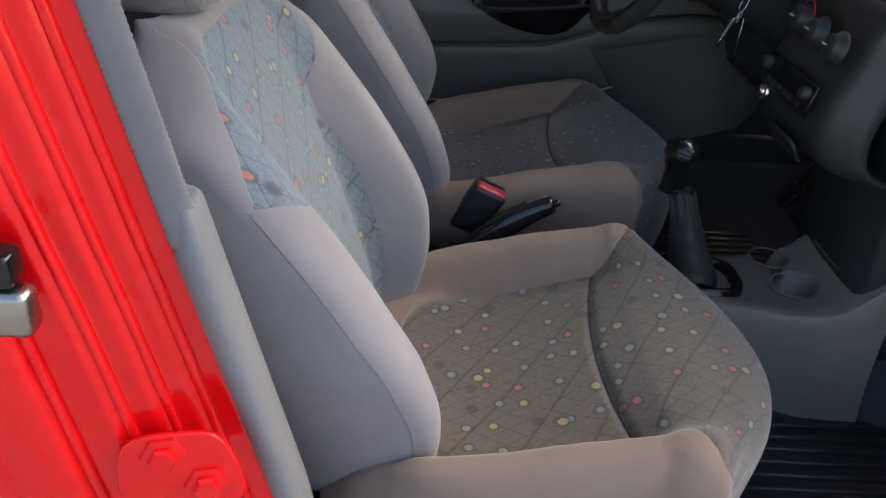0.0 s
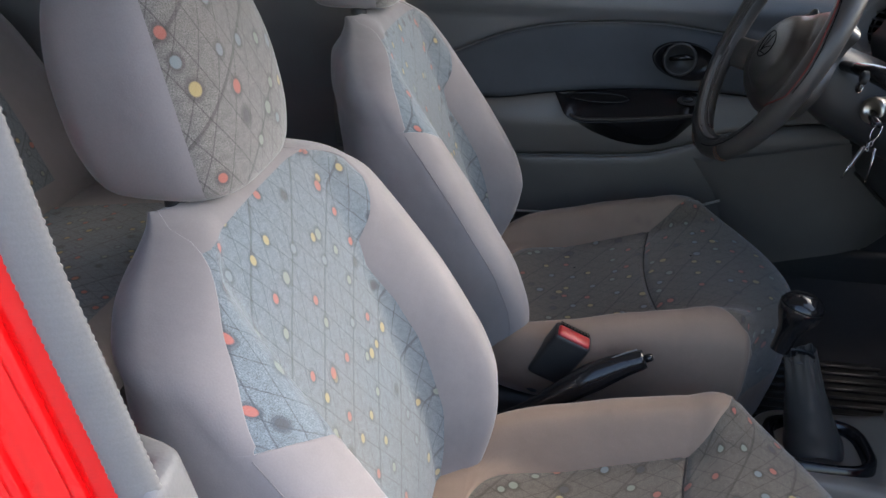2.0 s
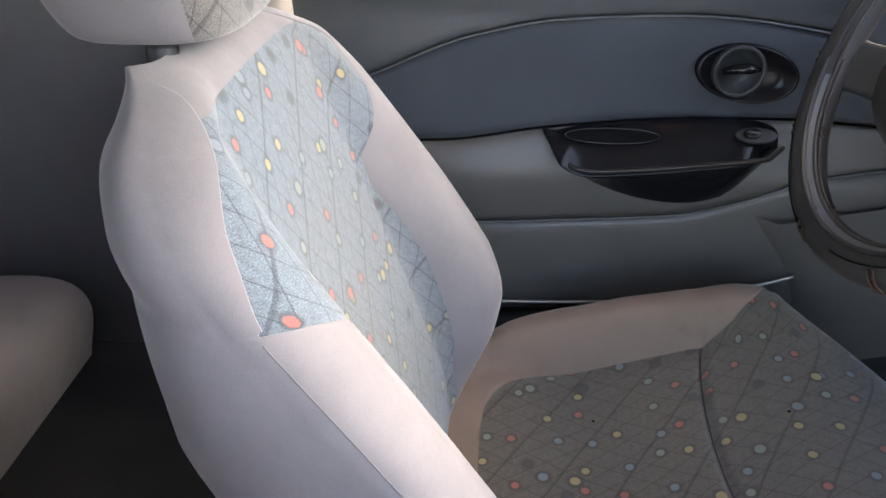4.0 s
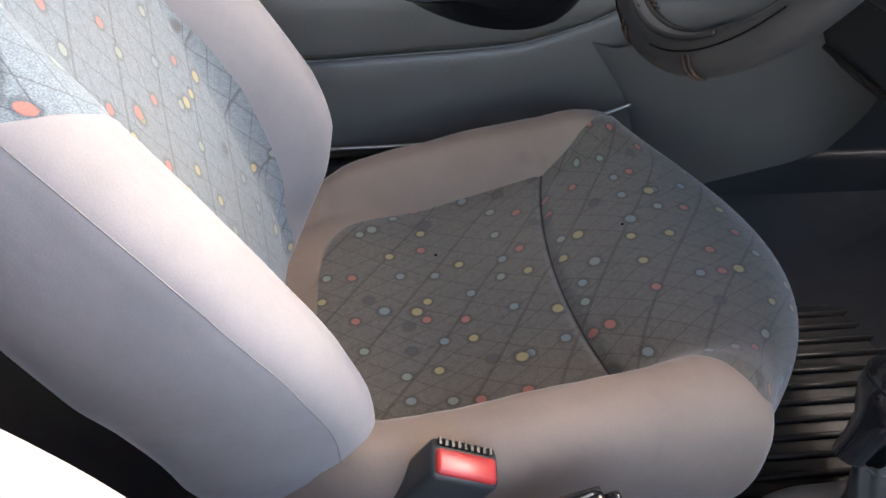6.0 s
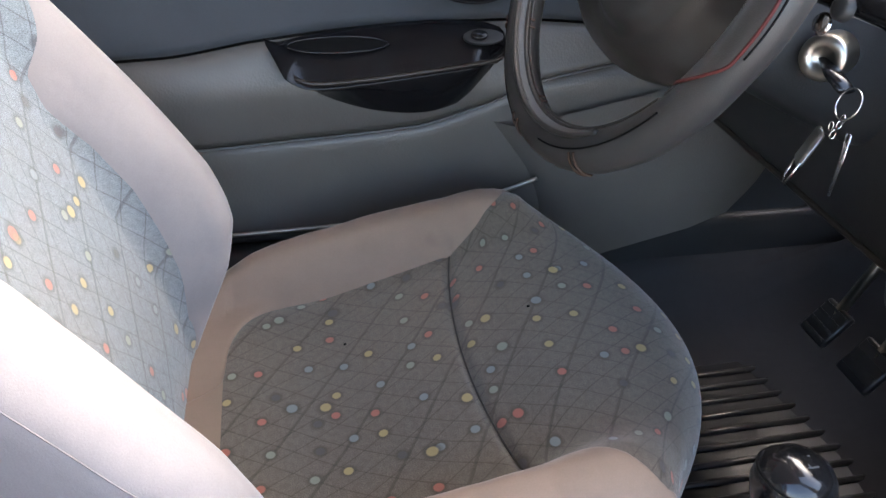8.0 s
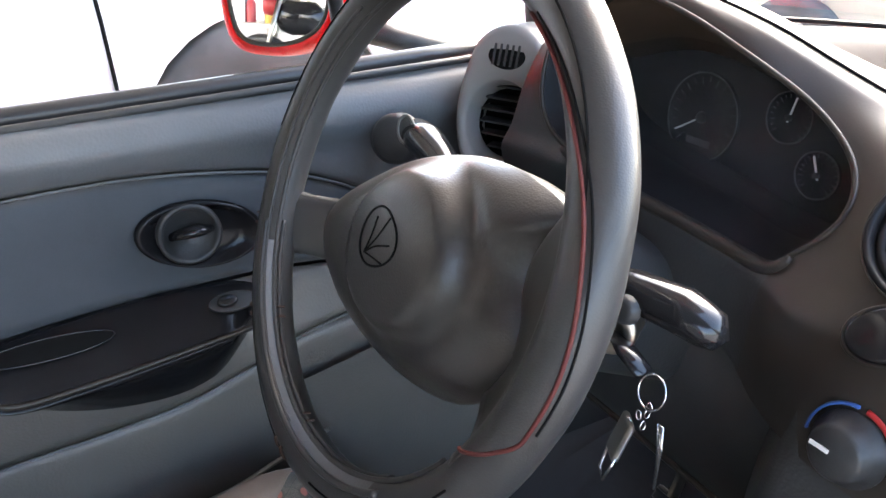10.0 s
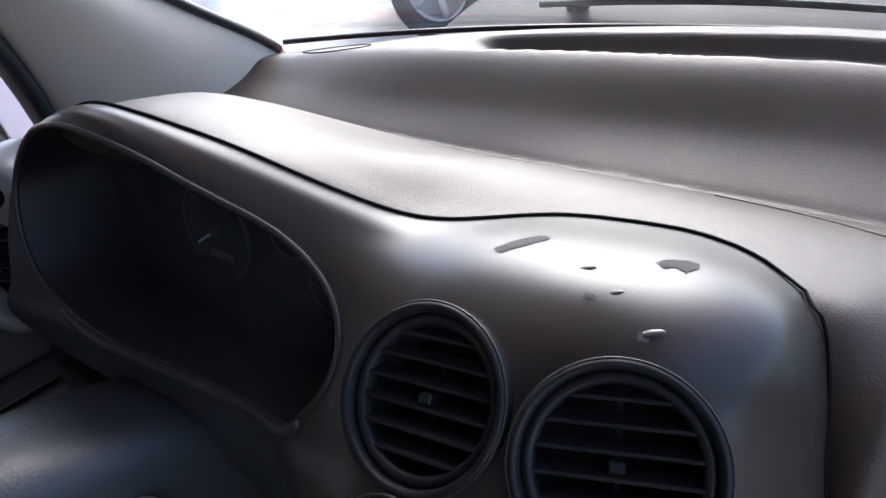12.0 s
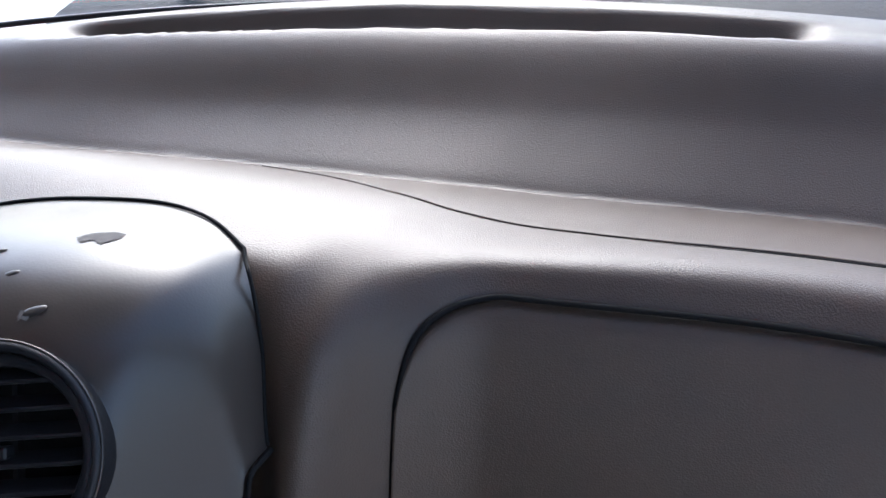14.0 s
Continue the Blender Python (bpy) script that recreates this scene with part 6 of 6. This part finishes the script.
part("fob_frame", tube([tuple(Matrix.Translation(fb) @ pose(0, 0, 0, 18, 0, 60) @ Vector(p)) for p in ((-0.010, 0, -0.018), (0.010, 0, -0.018), (0.007, 0, -0.040), (-0.007, 0, -0.040))], 0.0016, 6, True), CHROME, keys, "bright loop")
kb = rc + Vector((0.0, -0.012, -0.020))
part("spare_key", tube([tuple(kb), tuple(kb + Vector((0, -0.002, -0.02))), tuple(kb + Vector((0, -0.002, -0.055)))], [0.0035, 0.003, 0.002], 8, flat=0.35), CHROME, keys, "flat steel key")

# ---------------------------------------------------------------- tunnel: console, gear lever, handbrake, buckles
cons = thing("centre_console", "brown-grey floor console with two cup holders", "console")
rows = []
for x, h, w in ((0.36, 0.30, 0.075), (0.40, 0.385, 0.082), (0.47, 0.395, 0.085), (0.54, 0.392, 0.092), (0.60, 0.392, 0.105), (0.66, 0.405, 0.115), (0.70, 0.44, 0.118), (0.74, 0.48, 0.118)):
    rows.append([(x, y, z) for y, z in spline([(-w - 0.03, 0.20), (-w - 0.012, 0.30), (-w, h - 0.018), (-w + 0.014, h), (-w * 0.4, h - 0.004), (w * 0.4, h - 0.004), (w - 0.014, h), (w, h - 0.018), (w + 0.012, 0.30), (w + 0.03, 0.20)], 120)])
rows = [np.array(r) for r in rows]
R = np.array([spline(np.array([r[j] for r in rows]), 150) for j in range(120)]).transpose(1, 0, 2)
for i in range(R.shape[0]):
    for j in range(R.shape[1]):
        x, y, z = R[i, j]
        for cx, cy, cr in ((0.622, 0.084, 0.034), (0.631, -0.007, 0.038)):
            d = math.hypot(x - cx, y - cy)
            if z > 0.36:
                R[i, j, 2] -= 0.045 * float(np.clip((cr - d) / 0.004, 0, 1))
        if 0.36 < z < 0.42 and 0.030 < y < 0.052:
            R[i, j, 2] -= 0.030 * float(np.clip((0.010 - abs(x - 0.622 - 0.1 * (0.05 - y))) / 0.004, 0, 1))
part("console_body", grid(R), CONSOLE, cons, "brown-grey grained plastic")
for cx, cy, cr in ((0.622, 0.084, 0.034), (0.631, -0.007, 0.038)):
    part("cup_rim", tube([(cx + cr * math.cos(u), cy + cr * math.sin(u), 0.3905 + 0.02 * max(0, cx + cr * math.cos(u) - 0.60)) for u in np.linspace(0, 6.283, 48, endpoint=False)], 0.0016, 6, True), CONSOLE, cons, "rounded cup holder edge")
am = facing((0.716, 0.030, 0.458), (-0.72, 0.0, 0.70))
# no hollow here: a flat black slab carries the recess's shade as colour
tray = part("ashtray_recess", slab(spline([(-0.050, -0.030), (0.050, -0.030), (0.054, -0.020), (0.050, 0.034), (0.040, 0.040), (-0.040, 0.040), (-0.050, 0.034), (-0.054, -0.020)], 48, True), 0.003, am, 0.001), BLACK, cons, "flat dark slab for a shaded storage recess")
part("recess_rim", tube([tuple(am @ Vector((x, y, 0.003))) for x, y in spline([(-0.052, -0.032), (0.052, -0.032), (0.056, -0.020), (0.052, 0.036), (0.042, 0.042), (-0.042, 0.042), (-0.052, 0.036), (-0.056, -0.020)], 60, True)], 0.002, 6, True), CONSOLE, tray, "raised rim of the recess")
gear = thing("gear_lever", "black gear lever with round knob and gathered boot", "gear lever")
gt = Vector((0.390, -0.004, 0.628))
rows = [(0.0, 0.016), (0.012, 0.015), (0.020, 0.011), (0.026, 0.004), (0.028, -0.004), (0.027, -0.014), (0.022, -0.026), (0.016, -0.038), (0.013, -0.055), (0.012, -0.075)]
part("knob", lathe(rows, 36, Matrix.Translation(gt) @ pose(0, 0, 0, 0, 12, 0) @ Matrix.Diagonal((1.05, 0.95, 1, 1))), GLOSS, gear, "glossy dark round knob")
part("knob_cap_line", tube([tuple(Matrix.Translation(gt) @ pose(0, 0, 0, 0, 12, 0) @ Vector((0.0275 * 1.05 * math.cos(a), 0.0275 * 0.95 * math.sin(a), -0.001))) for a in np.linspace(0, 6.283, 40, endpoint=False)], 0.0009, 5, True), PILLMARK, gear)
for pts in ([(-0.010, 0.006), (-0.010, -0.006)], [(0.0, 0.006), (0.0, -0.006)], [(0.010, 0.006), (0.010, -0.006)], [(-0.010, 0), (0.010, 0)]):
    part("shift_mark", tube([tuple(Matrix.Translation(gt) @ pose(0, 0, 0, 0, 12, 90) @ Vector((x, y, 0.0155 - 12 * (x * x + y * y)))) for x, y in pts], 0.0007, 5), GREYMARK, gear, "pale shift pattern line")
rows = []
for t in np.linspace(0, 1, 30):
    c = np.array((0.402, -0.002, 0.555)) * (1 - t) + np.array((0.455, -0.005, 0.400)) * t
    r0 = 0.018 + 0.020 * t ** 1.5
    r = []
    for u in np.linspace(0, 6.283, 64, endpoint=False):
        fold = 1 + (0.12 * math.sin(u * 11) * math.exp(-((t - 0.05) / 0.16) ** 2)) + 0.05 * math.sin(t * 26 + 1.2 * math.sin(u * 2)) * t * (1.3 - t) + 0.04 * math.sin(u * 4 + t * 5)
        r.append((c[0] + r0 * fold * math.cos(u) * 1.15, c[1] + r0 * fold * math.sin(u), c[2] + 0.006 * math.sin(u * 3)))
    rows.append(r)
part("boot", grid(rows, False, True), LEATHER, gear, "gathered black leather boot")
part("boot_tie", tube([(0.404 + 0.0195 * math.cos(u), -0.002 + 0.017 * math.sin(u), 0.545) for u in np.linspace(0, 6.283, 30, endpoint=False)], 0.002, 6, True), BLACK, gear)
part("bezel", grid([[(0.462 + (0.072 * k) * math.copysign(abs(math.cos(u)) ** 0.6, math.cos(u)), -0.004 + 0.056 * k * math.copysign(abs(math.sin(u)) ** 0.6, math.sin(u)), h) for u in np.linspace(0, 6.283, 48, endpoint=False)] for k, h in ((1.05, 0.388), (1.02, 0.404), (0.93, 0.408), (0.84, 0.404), (0.80, 0.390))], False, True), GLOSS, gear, "black bezel frame")

hb = thing("handbrake", "black handbrake lever with textured grip and button", "handbrake")
hp = spline([(-0.02, -0.036, 0.385), (0.05, -0.030, 0.430), (0.11, -0.020, 0.474), (0.16, -0.011, 0.503), (0.198, -0.005, 0.518)], 24)
part("grip", tube(hp, [0.014] * 6 + list(np.linspace(0.015, 0.020, 8)) + list(np.linspace(0.020, 0.013, 10)), 16, flat=1.1), GLOSS, hb, "black moulded grip")
part("button", tube([(0.198, -0.005, 0.518), (0.205, -0.004, 0.5205), (0.209, -0.0035, 0.522)], [0.006, 0.006, 0.005], 12), GLOSS, hb, "black release button")
part("seam_line", tube([(p[0], p[1], p[2] + 0.0205) for p in hp[10:22]], 0.001, 5), GREYTRIM, hb)
part("base_cover", box(-0.10, 0.06, -0.075, 0.02, 0.31, 0.385, 0.02), BLACK, hb, "black base cover")
part("base_bracket", box(-0.02, 0.05, -0.060, -0.028, 0.36, 0.40, 0.004), STEEL, hb, "grimy steel bracket")
part("linkage", tube([(0.02, -0.05, 0.39), (0.06, -0.06, 0.38), (0.10, -0.055, 0.36)], 0.006, 8), STEEL, hb)


def buckle(at, label):
    b = thing("seat_belt_buckle", label, "seat belt buckle", "seat belt buckles", at=at @ Matrix.Scale(1.1, 4))
    part("stalk", tube([(0, 0, -0.13), (0, 0, -0.06), (0, 0, -0.04)], [0.010, 0.009, 0.013], 12, flat=0.6), BLACK, b)
    part("housing", box(-0.0155, 0.0155, -0.027, 0.027, -0.088, 0.0, 0.006, 3), BLACK, b, "black plastic housing")
    part("release_button", box(-0.013, 0.006, -0.0235, 0.0235, -0.006, 0.0025, 0.003, 2), REDPLASTIC, b, "red release button")
    part("slot", box(0.0075, 0.0135, -0.022, 0.022, -0.004, 0.0015, 0.001, 1), PILLMARK, b)
    for k in range(9):
        part("tooth", box(0.0078, 0.0132, -0.020 + k * 0.005, -0.018 + k * 0.005, 0.0, 0.0022, 0, m=None), TRIM, b, smooth=False)
    return b


buckle(pose(0.100, 0.040, 0.518, 0, 24, 0) @ pose(0, 0, 0, 12, 0, 0) @ pose(0, 0, 0, 0, 0, 90), "black seat belt buckle with red button beside driver seat")

# rubber mats with ribs
for yc, x0, x1, nm in ((0.32, 0.36, 0.92, 0), (-0.33, 0.36, 0.92, 1)):
    mt = thing("floor_mat", "shiny black ribbed rubber floor mat", "floor mat", "rubber mats")
    part("sheet", box(x0, x1, yc - 0.19, yc + 0.19, 0.205, 0.213, 0.003), RUBBER, mt)
    for k in range(13):
        part("rib", tube([(x0 + 0.03, yc - 0.17 + k * 0.028, 0.214), (x1 - 0.05, yc - 0.17 + k * 0.028, 0.214)], 0.005, 8), RUBBER, mt)

# ---------------------------------------------------------------- rear bench
rear = thing("rear_bench", "grey rear bench seat with dark printed cloth", "rear seat")
P = [spline([(-0.62, y, 0.36), (-0.60, y, 0.46), (-0.66, y, 0.50), (-0.85, y, 0.485), (-1.02, y, 0.46)], 24) for y in np.linspace(-0.58, 0.58, 30)]
part("cushion", grid(P, uv=[[(p[1], p[0]) for p in r] for r in P]), VELOUR, rear, "grey velour cushion")
P = [[(p[0], p[1], p[2] + 0.006) for p in spline([(-0.64, y, 0.492), (-0.72, y, 0.501), (-0.85, y, 0.487), (-0.98, y, 0.468)], 14)] for y in np.linspace(-0.40, 0.40, 20)]
part("cushion_panel", grid(P, uv=[[(p[1], p[0]) for p in r] for r in P]), FABRIC, rear, "dark printed cloth")
P = [spline([(-0.98, y, 0.44), (-0.97, y, 0.52), (-1.05, y, 0.70), (-1.14, y, 0.83), (-1.20, y, 0.84)], 24) for y in np.linspace(-0.60, 0.60, 30)]
part("backrest", grid(P), VELOUR, rear, "grey velour backrest", thick=0.05)
P = [[(p[0] + 0.008, p[1], p[2]) for p in spline([(-0.975, y, 0.53), (-1.045, y, 0.70), (-1.115, y, 0.80)], 14)] for y in np.linspace(-0.42, 0.42, 20)]
part("backrest_panel", grid(P, uv=[[(p[1], p[2]) for p in r] for r in P]), FABRIC, rear, "dark printed cloth")

# ---------------------------------------------------------------- outside: neighbouring cars, workshop shelf


def wheel_at(parent, m, r, hub_mat):
    part("tyre", lathe([(r * 0.60, 0.09), (r * 0.66, 0.105), (r * 0.86, 0.11), (r * 0.97, 0.095), (r, 0.06), (r, -0.06), (r * 0.97, -0.1), (r * 0.6, -0.1)], 48, m), TYRE, parent, "dusty black tyre")
    w = part("rim", lathe([(r * 0.60, 0.09), (r * 0.58, 0.10), (r * 0.53, 0.085), (r * 0.50, 0.02), (0, 0.02)], 48, m), hub_mat, parent, "silver alloy rim")
    for k in range(5):
        part("spoke", tube([tuple(m @ Matrix.Rotation(k * 1.2566, 4, "Z") @ Vector(p)) for p in ((0.02, 0, 0.075), (r * 0.3, 0, 0.085), (r * 0.54, 0, 0.085))], [0.03, 0.024, 0.034], 10, flat=0.5), hub_mat, w)


van = thing("white_car", "white parked car with dusty tyre beside driver's door", "car")


def arch_side(x0, x1, z0, z1, cx, cz, cr, y, n=70):
    rows = []
    for x in np.linspace(x0, x1, n):
        lo = z0
        if abs(x - cx) < cr:
            lo = max(z0, cz + math.sqrt(cr * cr - (x - cx) ** 2))
        rows.append([(x, y + 0.10 * ((z - 0.75) / 0.6) ** 2, z) for z in np.linspace(lo, z1, 16)])
    return grid(rows)


part("side_panel", arch_side(-2.6, 2.0, 0.22, 1.05, 0.83, 0.40, 0.405, 2.10), WHITE, van, "white body side", thick=0.02)
part("cabin", box(-2.4, 0.5, 2.2, 3.6, 1.0, 1.65, 0.12, 3), WHITE, van)
part("underbody", box(-2.5, 1.9, 2.42, 3.7, 0.22, 1.0, 0.05), BLACK, van)
part("bonnet", box(0.4, 2.0, 2.16, 3.7, 0.95, 1.08, 0.05), WHITE, van)
part("door_gap", tube([(0.40, 2.098, 0.30), (0.395, 2.097, 0.60), (0.385, 2.098, 0.80), (0.37, 2.11, 1.0)], 0.006, 6), PILLMARK, van, "dark door gap")
wheel_at(van, facing((0.83, 2.20, 0.395), (0, -1, 0)), 0.395, SILVER)
wheel_at(van, facing((-1.75, 2.20, 0.385), (0, -1, 0)), 0.375, SILVER)

beige = thing("beige_car", "dusty beige car parked across the yard", "car")
bmx = pose(4.93, 1.60, 0, 0, 0, 14)
part("body", box(-0.85, 0.85, -2.0, 2.0, 0.28, 0.85, 0.12, 3, bmx), BEIGE, beige, "beige body")
part("cabin", box(-0.72, 0.72, -1.1, 1.5, 0.84, 1.42, 0.18, 3, bmx), BEIGE, beige)
for yy in (-1.25, 1.25):
    for xx in (-0.82, 0.82):
        wheel_at(beige, bmx @ facing((xx, yy, 0.30), (1 if xx > 0 else -1, 0, 0)), 0.30, SILVER)

shelf = thing("workshop_shelf", "steel workshop bench with bottles and boxes on it", "shelf")
for zz in (0.18, 0.58):
    part("shelf_board", box(-6.3, -5.8, 0.8, 5.4, zz - 0.02, zz + 0.02, 0.004), SILVER, shelf, smooth=False)
for yy in (0.8, 2.3, 3.8, 5.4):
    part("upright", box(-6.3, -6.24, yy - 0.03, yy + 0.03, 0, 1.6), SILVER, shelf, smooth=False)
rng = random.Random(4)
for zz in (0.2, 0.6):
    for k in range(34):
        yy = 0.95 + k * 0.13 + rng.uniform(-0.03, 0.03)
        h, r = rng.uniform(0.10, 0.26), rng.uniform(0.03, 0.055)
        cm = rng.choice((REDPLASTIC, REDPLASTIC, WHITEPAINT, WHITEPAINT, BLACK, BEIGE, AMBER))
        if k % 3:
            bt = part("bottle", lathe([(r, 0), (r, h * 0.65), (r * 0.4, h * 0.82), (r * 0.35, h), (0, h)], 14, pose(-5.95, yy, zz)), cm, None, "workshop bottle standing on a bench")
            tagged(bt, category="bottle", group="bottles on the workshop bench")
        else:
            bt = part("carton", box(-6.05, -5.9, yy - r, yy + r, zz, zz + h, 0.005), cm, None, "small carton lying on a bench", False)
            tagged(bt, category="box", group="cartons on the workshop bench")
bike = thing("motorbike", "black motorbike parked before the workshop bench", "motorbike")
for yy, nm in ((1.35, "wheel"), (2.05, "wheel")):
    bm_ = facing((-4.9, yy, 0.29), (1, 0.25, 0))
    w = part(nm, lathe([(0.20, 0.03), (0.25, 0.045), (0.285, 0.03), (0.29, 0.0), (0.285, -0.03), (0.25, -0.045), (0.20, -0.03)], 40, bm_), RUBBER, bike, "black tyre")
    part("hub", lathe([(0, 0.04), (0.05, 0.04), (0.06, -0.04), (0, -0.04)], 18, bm_), SILVER, w)
    for k in range(6):
        part("spoke", tube([tuple(bm_ @ Matrix.Rotation(k * 1.0472, 4, "Z") @ Vector((d, 0, 0))) for d in (0.04, 0.21)], 0.010, 6), SILVER, w)
part("engine", box(-5.05, -4.75, 1.52, 1.86, 0.24, 0.52, 0.05, 3), BLACK, bike)
part("tank", tube([(-4.9, 1.52, 0.66), (-4.9, 1.66, 0.72), (-4.9, 1.84, 0.72), (-4.9, 1.93, 0.68)], [0.07, 0.13, 0.14, 0.08], 14), GLOSS, bike)
part("seat", tube([(-4.9, 1.15, 0.70), (-4.9, 1.30, 0.68), (-4.9, 1.52, 0.66)], [0.06, 0.10, 0.09], 12, flat=0.6), RUBBER, bike)
for sx_ in (-0.09, 0.09):
    part("fork", tube([(-4.9 + sx_, 2.05, 0.29), (-4.9 + sx_, 1.90, 0.86)], 0.02, 8), STEEL, bike)
part("handlebar", tube([(-5.25, 1.84, 0.92), (-5.0, 1.90, 0.88), (-4.8, 1.90, 0.88), (-4.55, 1.84, 0.92)], 0.014, 8), BLACK, bike)
part("headlamp", lathe([(0, 0.06), (0.07, 0.05), (0.08, 0.0), (0.05, -0.07)], 20, facing((-4.9, 1.99, 0.80), (0, 1, 0))), REDPLASTIC, bike)
back = part("wall_workshop", box(-7.2, -7.0, -10, 10, 0, 3.4), WALLWHITE, None, "pale workshop back wall", False)
tagged(back, category="wall", kind="structure")
